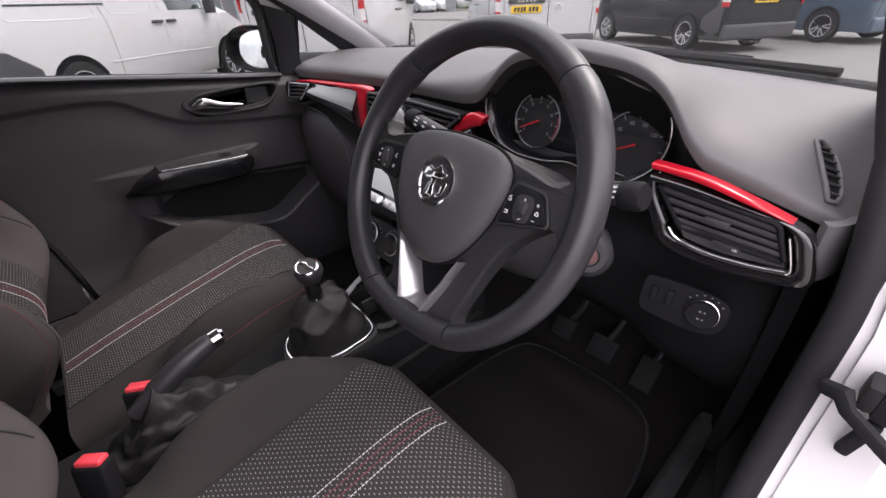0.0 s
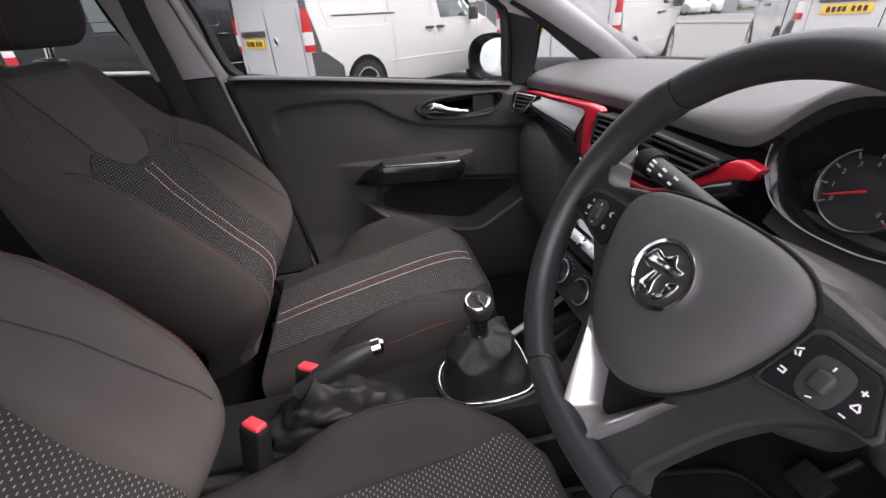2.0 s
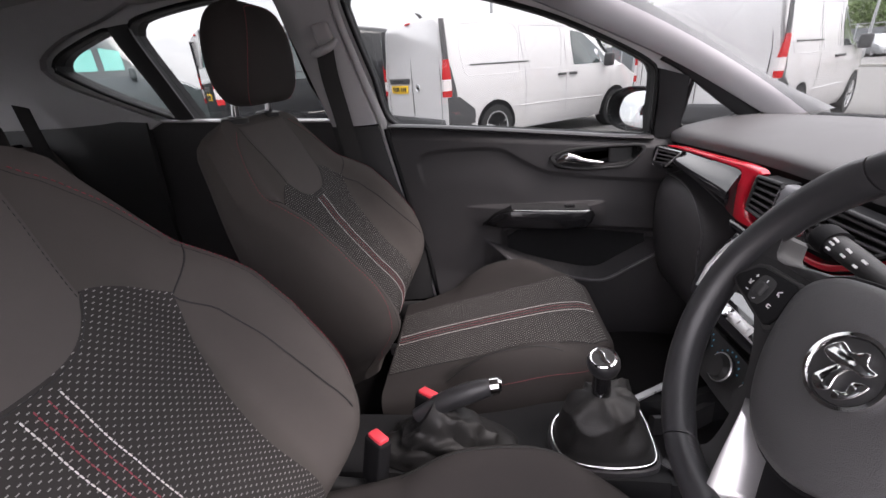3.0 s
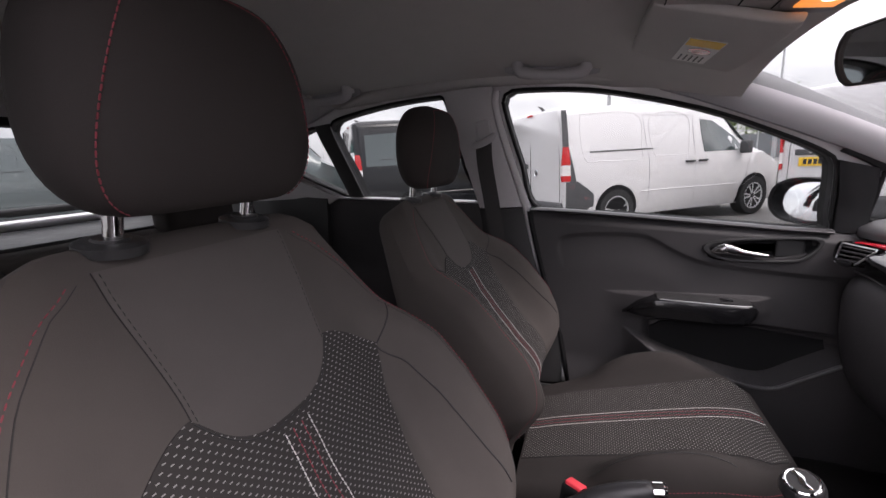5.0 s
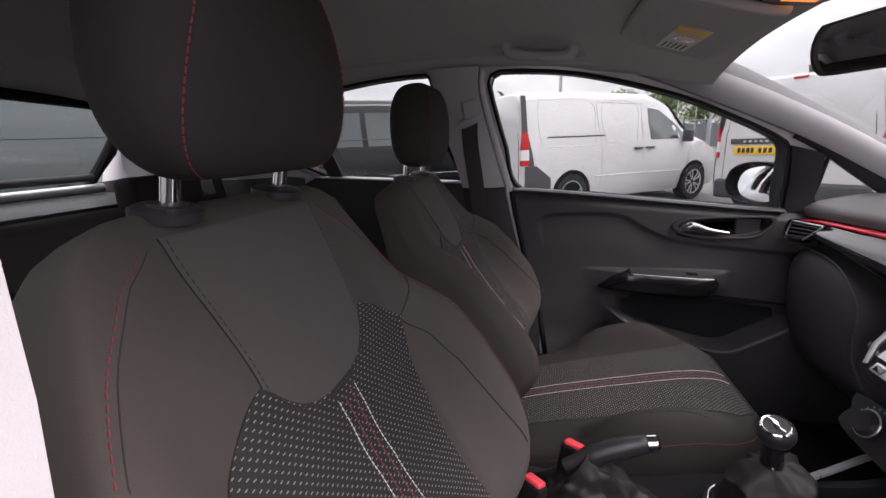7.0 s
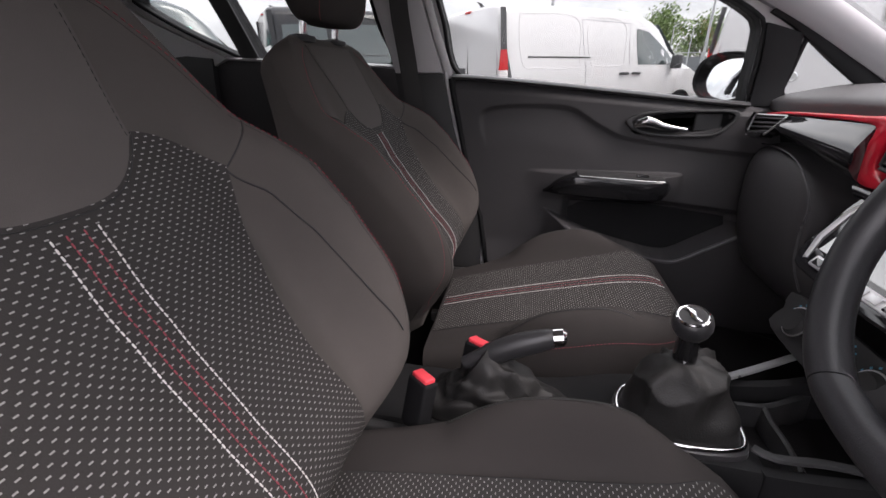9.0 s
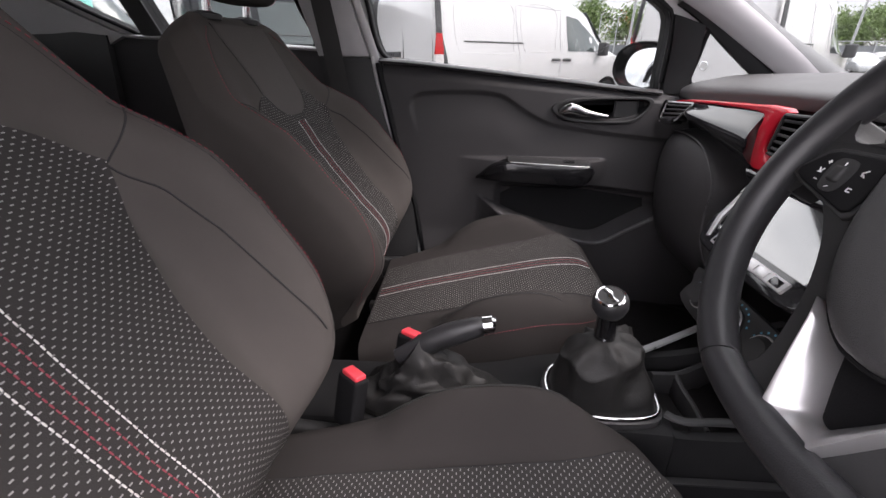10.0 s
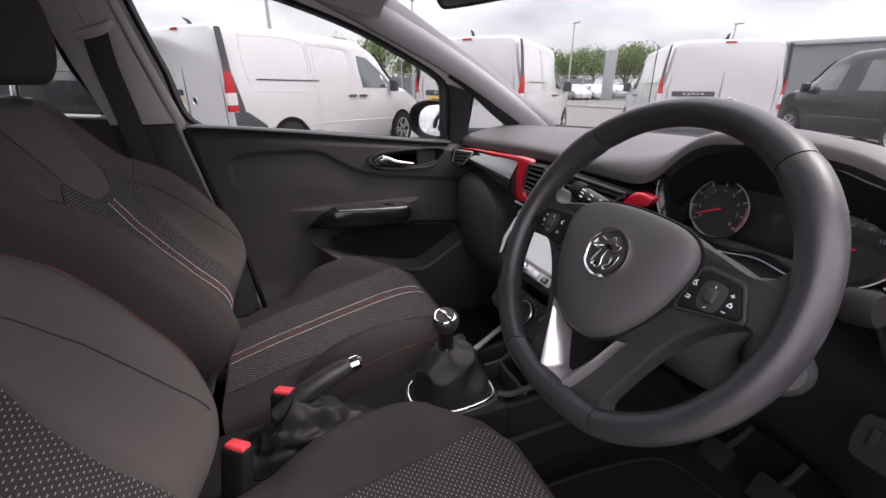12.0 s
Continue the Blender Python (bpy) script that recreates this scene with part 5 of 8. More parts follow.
# Air vents
def vent(name, corners, slats, label, knob=True, rim_mat=GLOSS, depth=0.03, fat=0.0035, bars=0.0032):
    """Corners run top left, top right, bottom right, bottom left as seen from the seats."""
    v = thing(name, label, "air vent", group="air vents")
    c = [Vector(q) for q in corners]
    n = (c[1] - c[0]).cross(c[3] - c[0]).normalized()
    if n.y > 0:
        n = -n

    def at(u, w, d=0.0):
        return c[0].lerp(c[1], u).lerp(c[3].lerp(c[2], u), w) + n * d

    edge = [at(u, w) for u, w in ([(u, 0) for u in span(0.03, 0.97, 8)] + [(1, w) for w in span(0.08, 0.92, 6)] + [(u, 1) for u in span(0.97, 0.03, 8)] + [(0, w) for w in span(0.92, 0.08, 6)])]
    part("frame", tube(new_bm(), edge, fat, 8, closed=True), rim_mat, v, "vent frame")
    b = new_bm()
    loft(b, [edge, [p - n * depth for p in edge]], True, (False, True))
    part("duct", b, DARK, v)
    for k in range(slats):
        w = (k + 0.75) / (slats + 0.5)
        b = new_bm()
        rings = []
        for u in span(0.01, 0.99, 8):
            p = at(u, w)
            rings.append([p + n * d + Vector((0, 0, h)) for d, h in ((0.0, bars * 0.9), (0.001, 0.0), (-0.001, -bars * 0.8), (-0.016, -bars * 1.5), (-0.016, -bars * 0.3))])
        loft(b, rings)
        part("slat", b, SOFT, v)
    if knob:
        p = at(0.48, 0.5, 0.003)
        part("tab", box(new_bm(), (0.026, 0.010, 0.007), p, 0.002), SOFT, v, "sliding tab")
    return v


endv = vent("side_vent", [(-0.597, 0.750, 0.885), (-0.478, 0.758, 0.892), (-0.530, 0.748, 0.846), (-0.606, 0.744, 0.836)], 4, "small black end vent by the door pillar", False, SATIN, fat=0.0022)
part("collar", strip([(-0.592, 0.890, -0.596, 0.886), (-0.612, 0.868, -0.603, 0.866), (-0.612, 0.842, -0.602, 0.845), (-0.575, 0.830, -0.575, 0.848), (-0.535, 0.838, -0.530, 0.852)], lambda x, z: 0.756, 30, 0.012, 0.003), GLOSS, endv, "gloss black collar", sharp=50)
vent("centre_vent", [(-0.184, 0.762, 0.903), (-0.115, 0.760, 0.906), (-0.122, 0.758, 0.834), (-0.200, 0.764, 0.838)], 5, "black slatted centre air vent", False, HARD)
vent("centre_vent", [(-0.046, 0.758, 0.907), (0.132, 0.756, 0.901), (0.050, 0.756, 0.842), (-0.038, 0.758, 0.832)], 5, "wide black slatted centre air vent", False, HARD)
mid_panel = strip([(-0.120, 0.905, -0.125, 0.826), (-0.08, 0.907, -0.08, 0.822), (-0.042, 0.906, -0.034, 0.826)], lambda x, z: 0.768, 14, 0.008, 0.004)
part("switch_plate", mid_panel, material("dark_silver_plastic", (0.16, 0.16, 0.17), 0.32, 0.3), dash, "dark silver plate between the vents", sharp=50)
right = vent("right_vent", [(0.502, 0.722, 0.889), (0.628, 0.714, 0.880), (0.645, 0.714, 0.842), (0.540, 0.720, 0.842)], 4, "black slatted driver's air vent with chrome lower edge", True, DARK, 0.03, 0.003, 0.0042)
part("lower_blade", strip([(0.540, 0.846, 0.549, 0.831), (0.59, 0.846, 0.592, 0.828), (0.642, 0.846, 0.647, 0.834)], lambda x, z: 0.722, 14, 0.004, 0.001), SOFT, right, "wide lower blade", sharp=50)
part("chrome_edge", strip([(0.532, 0.842, 0.527, 0.843), (0.544, 0.832, 0.540, 0.828), (0.575, 0.8265, 0.574, 0.8205), (0.614, 0.8285, 0.615, 0.8230), (0.640, 0.8330, 0.646, 0.8290), (0.650, 0.837, 0.6535, 0.8335), (0.646, 0.850, 0.6495, 0.8500), (0.6385, 0.870, 0.6415, 0.8705)], lambda x, z: 0.716, 60, 0.004, 0.001, 0.006), CHROME, right, "bright chrome lower edge", sharp=50)
part("gloss_surround", strip([(0.494, 0.897, 0.500, 0.889), (0.545, 0.894, 0.546, 0.888), (0.60, 0.887, 0.598, 0.883), (0.634, 0.883, 0.626, 0.881), (0.655, 0.874, 0.640, 0.872), (0.665, 0.854, 0.648, 0.856), (0.671, 0.822, 0.654, 0.834), (0.640, 0.812, 0.640, 0.829), (0.577, 0.804, 0.576, 0.821), (0.525, 0.812, 0.535, 0.830), (0.505, 0.845, 0.525, 0.845), (0.492, 0.870, 0.508, 0.872), (0.494, 0.897, 0.502, 0.890)], lambda x, z: 0.722, 110, 0.006, 0.002), GLOSS, right, "gloss black vent surround", sharp=50)
part("thumbwheel", box(new_bm(), (0.028, 0.008, 0.007), (0.592, 0.716, 0.839), 0.002), HARD, right)
part("wheel_mark", box(new_bm(), (0.005, 0.003, 0.003), (0.601, 0.7125, 0.8390), 0.001), SATIN, right, "small bright mark")
sv = thing("demist_vent", "slim grey side demister vent on the dashboard end", "air vent")
VENT_L = [(0.614, 0.848), (0.622, 0.828), (0.635, 0.796), (0.647, 0.770), (0.651, 0.760)]
VENT_R = [(0.620, 0.853), (0.633, 0.842), (0.648, 0.811), (0.658, 0.780), (0.658, 0.764)]


def vent_pt(u, v, d=0.0):
    (x0, y0), (x1, y1) = spline(VENT_L, 30)[int(v * 29)], spline(VENT_R, 30)[int(v * 29)]
    x, y = x0 + (x1 - x0) * u, y0 + (y1 - y0) * u
    return Vector((x, y, pad_z(x, y) + 0.002 + d))


rim = [vent_pt(0, v) for v in span(0, 1, 24)] + [vent_pt(1, v) for v in span(1, 0, 24)]
part("frame", tube(new_bm(), rim, 0.0026, 8, closed=True), TOPPAD, sv)
# Dark sheet laid on the uncut pad paints the shade of an opening
part("duct", sheet(new_bm(), lambda u, v: vent_pt(u, v, -0.0012), span(0, 1, 3), span(0, 1, 24), 0.004), DARK, sv, "dark sheet painting the opening's shade")
for v in span(0.14, 0.90, 7):
    part("slat", tube(new_bm(), [vent_pt(u, v, 0.0005) for u in (0.04, 0.5, 0.96)], 0.0016, 6), HARD, sv)

b = sheet(new_bm(), lambda u, v: (0.662 + 0.030 * u, 0.724 + 0.080 * u ** 2.2 + 0.006 * (1 - v) * (1 - u), 0.822 + 0.004 * u + (0.066 - 0.002 * u) * v), span(0, 1, 12), span(0, 1, 8), 0.012, (-0.5, 0.8, 0))
part("end_panel", b, TOPPAD, dash, "grained dashboard end beside the vent", sharp=60)
# Hazard switch
hz = thing("hazard_switch", "silver rimmed hazard switch with a red triangle", "switch", Matrix.Translation((-0.066, 0.753, 0.864)) @ pose(0, 0, 0, 78, 0, 6))
HEX = spline([(-0.036, -0.006), (-0.022, 0.022), (0.022, 0.022), (0.036, 0.000), (0.026, -0.022), (-0.022, -0.022)], 42, True)
part("button", plate(new_bm(), [[(x * 0.9, y * 0.9) for x, y in HEX]], 0.010, 0.002), SILVER, hz, "silver button face")
part("rim", plate(new_bm(), [HEX, [(x * 0.86, y * 0.86) for x, y in HEX]], 0.0085, 0.001), CHROME, hz, "chrome rim")
part("triangle", plate(new_bm(), [[(-0.009, -0.006), (0.009, -0.006), (0, 0.009)], [(-0.005, -0.004), (0.005, -0.004), (0, 0.005)]], 0.001, 0, pose(0, 0, 0.0102)), RED, hz, "red warning triangle")

# Instruments
ins = thing("instrument_cluster", "black instrument cluster with two white ringed dials", "instruments")
b = sheet(new_bm(), lambda u, v: (0.336 + 0.158 * u, 0.822 - 0.02 * v , 0.838 + 0.165 * v * (1 - 0.06 * u * u - 0.20 * u ** 4)), span(-1, 1, 14), span(0, 1, 8), 0.01, (0, 1, 0))
part("panel", b, DIALFACE, ins)
LOBE = spline([(0.199, 0.982), (0.178, 0.953), (0.172, 0.912), (0.193, 0.872), (0.236, 0.854), (0.295, 0.852), (0.344, 0.860), (0.380, 0.854), (0.414, 0.849), (0.446, 0.858), (0.475, 0.886), (0.485, 0.920), (0.478, 0.953), (0.458, 0.973), (0.429, 0.982), (0.395, 0.992), (0.33, 1.002), (0.255, 1.001)], 110, True)
lobe = [Vector((x, 0.785, z)) for x, z in LOBE]
b = new_bm()
loft(b, [[p + Vector(((0.33 - p.x) * k, d, (0.918 - p.z) * k)) for p in lobe] for k, d in ((-0.03, 0.004), (0.0, -0.006), (0.03, -0.002), (0.06, 0.012), (0.09, 0.034))], True, (False, False))
part("bezel", b, PIANO, ins, "deep gloss black dial bezel")
part("bright_edge", tube(new_bm(), [p + Vector((0, -0.0075, 0.0)) for p in lobe[8:92]], 0.0010, 6), SATIN, ins, "thin bright lower edge")
TILTD = pose(0, 0, 0, 80, 0, 0)
for x, z, r, name, a0 in ((0.266, 0.905, 0.0435, "tachometer", 205), (0.430, 0.899, 0.0455, "speedometer", 205)):
    g = part(name, lathe(new_bm(), [(r, 0.0), (r + 0.001, 0.004), (r - 0.001, 0.005), (r - 0.0022, 0.004), (r - 0.0026, 0.001), (0.001, 0.001)], Matrix.Translation((x, 0.803, z)) @ TILTD, 48), DIALFACE, ins, "round dial")
    m = Matrix.Translation((x, 0.803, z)) @ TILTD
    b = new_bm()
    tube(b, [m @ Vector((r * math.cos(a), r * math.sin(a), 0.005)) for a in np.linspace(radians(-35), radians(215), 50)], 0.0010, 5)
    for k in range(9):
        a = radians(215 - 250 * k / 8)
        tube(b, [m @ Vector((q * math.cos(a), q * math.sin(a), 0.0035)) for q in (r * 0.80, r * 0.94)], 0.0010, 4)
    part("scale", b, DIALPRINT, g, "white scale marks")
    b = new_bm()
    a = radians(a0)
    tube(b, [m @ Vector((q * math.cos(a), q * math.sin(a), 0.005)) for q in (-0.004, r * 0.5, r * 0.82)], [0.0015, 0.0010, 0.0005], 5)
    part("needle", b, REDLIT, g, "lit red needle")
    if name == "tachometer":
        b = tube(new_bm(), [m @ Vector((r * 0.93 * math.cos(t), r * 0.93 * math.sin(t), 0.0045)) for t in np.linspace(radians(-35), radians(15), 14)], 0.0013, 5)
        part("red_band", b, STITCH_R, g, "red band")
    digits = ["0", "1", "2", "3", "4", "5", "6", "7", "8"] if name == "tachometer" else ["", "20", "40", "60", "80", "100", "", "", ""]
    for k, word in enumerate(digits):
        if not word:
            continue
        a = radians(215 - 250 * (k / 8 if name == "tachometer" else k / 7))
        cu = bpy.data.curves.new("digit", "FONT")
        cu.body, cu.size, cu.align_x, cu.align_y, cu.extrude = word, 0.0075, "CENTER", "CENTER", 0.0002
        tmp = bpy.data.objects.new("digit", cu)
        me = bpy.data.meshes.new_from_object(tmp)
        bpy.data.objects.remove(tmp)
        me.transform(m @ Matrix.Translation((r * 0.66 * math.cos(a), r * 0.66 * math.sin(a), 0.0035)))
        me.materials.clear()
        me.materials.append(DIALPRINT)
        ob = new("numeral", me)
        ob.parent = g
part("warning_lamp", box(new_bm(), (0.008, 0.002, 0.005), (0.472, 0.795, 0.885), 0.001), REDLIT, ins, "lit red warning lamp")
b = sheet(new_bm(), lambda u, v: (0.336 + 0.150 * u, 0.793 + 0.012 * v - 0.006, 0.835 + 0.03 * v - 0.02 * (1 - u * u) * (1 - v)), span(-1, 1, 10), span(0, 1, 4), 0.004, (0, 1, 0))
part("lower_cover", b, SOFT, ins)

# Light switch panel
lsw = thing("light_switch", "black light switch panel with chrome ringed dial", "switch", Matrix.Translation((0.566, 0.738, 0.730)) @ pose(0, 0, 0, 78, 0, 8))
part("panel", plate(new_bm(), [spline([(-0.050, 0.022), (-0.035, 0.028), (0.02, 0.028), (0.048, 0.020), (0.052, 0.0), (0.045, -0.022), (0.02, -0.030), (-0.035, -0.026), (-0.050, -0.018)], 40, True)], 0.008, 0.002), DARK, lsw)
part("dial", lathe(new_bm(), [(0.0185, 0.006), (0.0185, 0.015), (0.0168, 0.018), (0.001, 0.018)], pose(0.024, 0, 0), 32), DARK, lsw)
part("dial_ring", lathe(new_bm(), [(0.0186, 0.009), (0.0196, 0.0105), (0.0194, 0.0135), (0.0186, 0.0140)], pose(0.024, 0, 0), 32), CHROME, lsw, "chrome ring")
b = new_bm()
for x, y, w, h in ((0.0215, 0.005, 0.003, 0.0022), (0.0265, 0.005, 0.002, 0.0022), (0.0215, -0.005, 0.003, 0.0022), (0.0265, -0.005, 0.002, 0.0022)):
    box(b, (w, h, 0.0006), (x, y, 0.0183))
for a in np.linspace(40, 140, 6):
    box(b, (0.0022, 0.0014, 0.0006), (0.024 + 0.0240 * math.cos(radians(a)), 0.0240 * math.sin(radians(a)), 0.0085))
part("symbols", b, DIALPRINT, lsw, "white symbols")
for x in (-0.035, -0.016):
    part("thumbwheel", box(new_bm(), (0.008, 0.022, 0.010), (x, 0.006, 0.008), 0.002), DARK, lsw)

# Centre stack
stack = thing("infotainment_unit", "gloss black infotainment screen unit with silver switch strip", "screen", Matrix.Translation((-0.055, 0.742, 0.735)) @ pose(0, 0, 0, 52, 0, 0))
b = plate(new_bm(), [spline([(-0.150, 0.066), (-0.10, 0.076), (0.10, 0.076), (0.150, 0.066), (0.150, -0.02), (0.135, -0.072), (0.09, -0.090), (-0.09, -0.090), (-0.135, -0.072), (-0.150, -0.02)], 60, True)], 0.016, 0.004)
part("fascia", b, GLOSS, stack, "gloss black fascia")
b = plate(new_bm(), [[(-0.105, 0.060), (0.105, 0.060), (0.105, -0.048), (-0.105, -0.048)]], 0.003, 0.0, pose(0, 0, 0.0155))
part("screen", b, SCREEN, stack, "switched-off touch screen reflecting daylight")
b = tube(new_bm(), [(-0.128, 0.070, 0.014), (-0.138, 0.02, 0.016), (-0.132, -0.03, 0.016), (-0.112, -0.070, 0.014)], 0.005, 8)
part("side_strip", b, SATIN, stack, "silver side strip")
b = box(new_bm(), (0.185, 0.020, 0.008), (0, -0.066, 0.017), 0.003)
strip = part("switch_strip", b, SATIN, stack, "silver switch strip")
for x in (-0.075, -0.045, -0.02, 0.02, 0.045, 0.075):
    part("switch", box(new_bm(), (0.02, 0.012, 0.003), (x, -0.066, 0.0215), 0.001), GLOSS if abs(x) > 0.05 else SATIN, strip)
part("volume_knob", lathe(new_bm(), [(0.010, 0.018), (0.010, 0.030), (0.008, 0.032), (0.001, 0.032)], pose(0, -0.066, 0), 24), CHROME, stack, "chrome volume knob")
hvac = thing("heater_panel", "black heater panel with blue marked rotary dials", "heater controls", Matrix.Translation((-0.058, 0.712, 0.568)) @ pose(0, 0, 0, 66, 0, 0))
part("panel", plate(new_bm(), [spline([(-0.135, 0.036), (0.135, 0.036), (0.140, 0.0), (0.125, -0.042), (-0.125, -0.042), (-0.140, 0.0)], 40, True)], 0.012, 0.003), HARD, hvac)
for x in (-0.085, 0.0, 0.085):
    d = part("dial", lathe(new_bm(), [(0.027, 0.010), (0.027, 0.020), (0.022, 0.024), (0.020, 0.030), (0.001, 0.031)], pose(x, 0, 0), 30), HARD, hvac, "black rotary dial")
    part("dial_ring", lathe(new_bm(), [(0.0272, 0.018), (0.0285, 0.0195), (0.0272, 0.021)], pose(x, 0, 0), 30), SATIN, d, "silver ring")
    b = new_bm()
    for a in np.linspace(20, 160, 8):
        box(b, (0.0035, 0.0035, 0.0008), (x + 0.0345 * math.cos(radians(a)), 0.0345 * math.sin(radians(a)), 0.0122), 0, 2, pose(0, 0, 0, 0, 0, a))
    part("scale", b, DIALBLUE, d, "pale blue scale marks")

# Centre console
con = thing("centre_console", "black plastic centre console with cup holders and silver edges", "console")
def con_half(y):
    return table(y, [0.20, 0.34, 0.44, 0.55, 0.70, 0.80], [0.072, 0.086, 0.095, 0.098, 0.108, 0.118])


def con_top(y):
    return table(y, [-0.1, 0.20, 0.30, 0.38, 0.48, 0.58, 0.68, 0.76, 0.84], [0.455, 0.455, 0.460, 0.474, 0.480, 0.478, 0.482, 0.505, 0.54])


b = new_bm()
rings = []
for y in np.r_[span(-0.10, 0.32, 12), span(0.35, 0.56, 10)]:
    w, z = con_half(max(y, 0.2)), con_top(y)
    rings.append([(0.015 + w * c, y, zz) for c, zz in ((-1.06, 0.28), (-1.03, z - 0.05), (-1.0, z - 0.012), (-0.95, z - 0.002), (-0.85, z), (0, z), (0.85, z), (0.95, z - 0.002), (1.0, z - 0.012), (1.03, z - 0.05), (1.06, 0.28))])
loft(b, rings)
part("tunnel_cover", b, TUNNEL, con, "black tunnel cover")
for s in (-1, 1):
    b = new_bm()
    rings = []
    for y in span(0.555, 0.84, 14):
        w, z = con_half(y), con_top(y)
        rings.append([(0.015 * (1 - step(0.55, 0.8, y)) + s * x, y, zz) for x, zz in ((w * 1.05, 0.28), (w * 1.04, z - 0.03), (w * 1.0, z), (w - 0.016, z), (w - 0.019, z - 0.02), (w - 0.021, 0.30))])
    loft(b, rings)
    part("side_wall", b, TUNNEL, con)
b = box(new_bm(), (0.20, 0.28, 0.01), (0.005, 0.70, 0.405), 0.003)
part("tray", b, DARK, con, "dark tray bottom")
# divider between the square cup wells, with a curved leg towards the driver
b = new_bm()
loft(b, [[(x - 0.007, y - 0.004, 0.41), (x - 0.006, y - 0.004, 0.460), (x - 0.002, y, 0.464), (x + 0.004, y + 0.003, 0.462), (x + 0.007, y + 0.005, 0.41)] for x, y in spline([(-0.046, 0.585), (-0.049, 0.635), (-0.066, 0.672), (-0.092, 0.720)], 14)])
part("well_divider", b, HARD, con, "black divider between the cup wells")
b = new_bm()
loft(b, [[(x, y - 0.006, 0.41), (x, y - 0.005, z - 0.003), (x, y - 0.001, z), (x, y + 0.004, z - 0.003), (x, y + 0.006, 0.41)] for x, y, z in spline([(-0.046, 0.632, 0.463), (-0.015, 0.630, 0.460), (0.019, 0.632, 0.458), (0.060, 0.627, 0.460), (0.082, 0.622, 0.464)], 14)])
part("well_divider", b, HARD, con, "black divider between the cup wells")
for s in (-1, 1):
    way = spline([(-0.061, 0.550), (-0.104, 0.628), (-0.148, 0.708), (-0.160, 0.76)] if s < 0 else [(0.078, 0.552), (0.092, 0.575), (0.090, 0.64), (0.100, 0.72), (0.112, 0.80)], 20)
    b = tube(new_bm(), [(x, y, 0.4905 + 0.02 * step(0.68, 0.80, y)) for x, y in way], 0.0045, 8, 1.7)
    part("edge_strip", b, material("satin_grey_plastic", (0.48, 0.48, 0.49), 0.32, 0.6) if s < 0 else HARD, con, "satin edge strip")
b = box(new_bm(), (0.012, 0.4, 0.004), (0.128, 0.62, 0.405), 0.001)
part("crease", b, HARD, con)

# Gear lever
gear = thing("gear_lever", "black gear lever with leather gaiter in a chrome ring", "gear lever")
RING = spline([(-0.018, 0.398), (-0.044, 0.445), (-0.060, 0.515), (-0.054, 0.546), (-0.010, 0.552), (0.040, 0.549), (0.076, 0.542), (0.091, 0.522), (0.097, 0.470), (0.090, 0.415), (0.070, 0.386), (0.036, 0.377), (0.006, 0.382)], 72, True)
GC = Vector((0.026, 0.462))
b = new_bm()
loft(b, [[(x, y, 0.472) for x, y in RING], [(GC.x + (x - GC.x) * 1.10, GC.y + (y - GC.y) * 1.10, 0.470) for x, y in RING], [(GC.x + (x - GC.x) * 1.07, GC.y + (y - GC.y) * 1.07, 0.488) for x, y in RING], [(GC.x + (x - GC.x) * 0.98, GC.y + (y - GC.y) * 0.98, 0.492) for x, y in RING]], True, (False, True))
part("plinth", b, TRIMLIP, gear, "black raised plinth")
part("ring", tube(new_bm(), [(x, y, 0.4935) for x, y in RING], 0.0034, 10, closed=True), CHROME, gear, "bright chrome ring")
b = new_bm()
rings = []
for t in np.linspace(0, 1, 60):
    # tent of slack leather: broad shoulders, creases gathering towards the neck
    f = table(t, [0, 0.08, 0.35, 0.60, 0.76, 0.86, 0.94, 1.0], [0.955, 0.93, 0.81, 0.68, 0.60, 0.50, 0.36, 0.235])
    z = 0.492 + 0.106 * table(t, [0, 0.35, 0.6, 0.76, 0.88, 1.0], [0, 0.38, 0.66, 0.82, 0.92, 1.0])
    slack = step(0.05, 0.55, t) * step(1.0, 0.90, t)
    ring = []
    for j, (x, y) in enumerate(RING):
        a = 2 * math.pi * j / len(RING)
        ridge = 1 - 2.2 * abs(noise.noise(Vector((1.25 * math.cos(a + 0.5 * t), 1.25 * math.sin(a + 0.5 * t), 1.3 * t + 1.0))))
        small = noise.noise(Vector((2.6 * math.cos(a), 2.6 * math.sin(a), 2.6 * t + 7.0)))
        fold = 1 + slack * (0.20 * (ridge - 0.55) + 0.09 * small)
        ring.append((GC.x + 0.006 * t + (x - GC.x) * f * fold, GC.y - 0.006 * t + (y - GC.y) * f * fold, z + slack * 0.008 * (ridge - 0.5)))
    rings.append(ring)
loft(b, rings, True, (False, True))
part("gaiter", b, BOOT, gear, "creased black leather gaiter")
b = tube(new_bm(), [(0.032, 0.455, 0.586), (0.032, 0.454, 0.612), (0.032, 0.452, 0.640)], [0.0165, 0.0160, 0.0140], 16)
part("shaft", b, GLOSS, gear, "gloss black shaft")
b = tube(new_bm(), [(0.050, 0.447, 0.600), (0.046, 0.452, 0.6005), (0.044, 0.458, 0.600)], 0.0014, 6)
part("collar_mark", b, CHROME, gear, "small bright mark on the shaft")
b = lathe(new_bm(), [(0.012, -0.036), (0.016, -0.032), (0.0225, -0.022), (0.0262, -0.012), (0.0262, -0.003), (0.0246, 0.004), (0.0222, 0.0066), (0.001, 0.0067)], pose(0.032, 0.452, 0.664, 12, 14, 0), 30)
knob = part("knob", b, LEATHER, gear, "black leather knob")
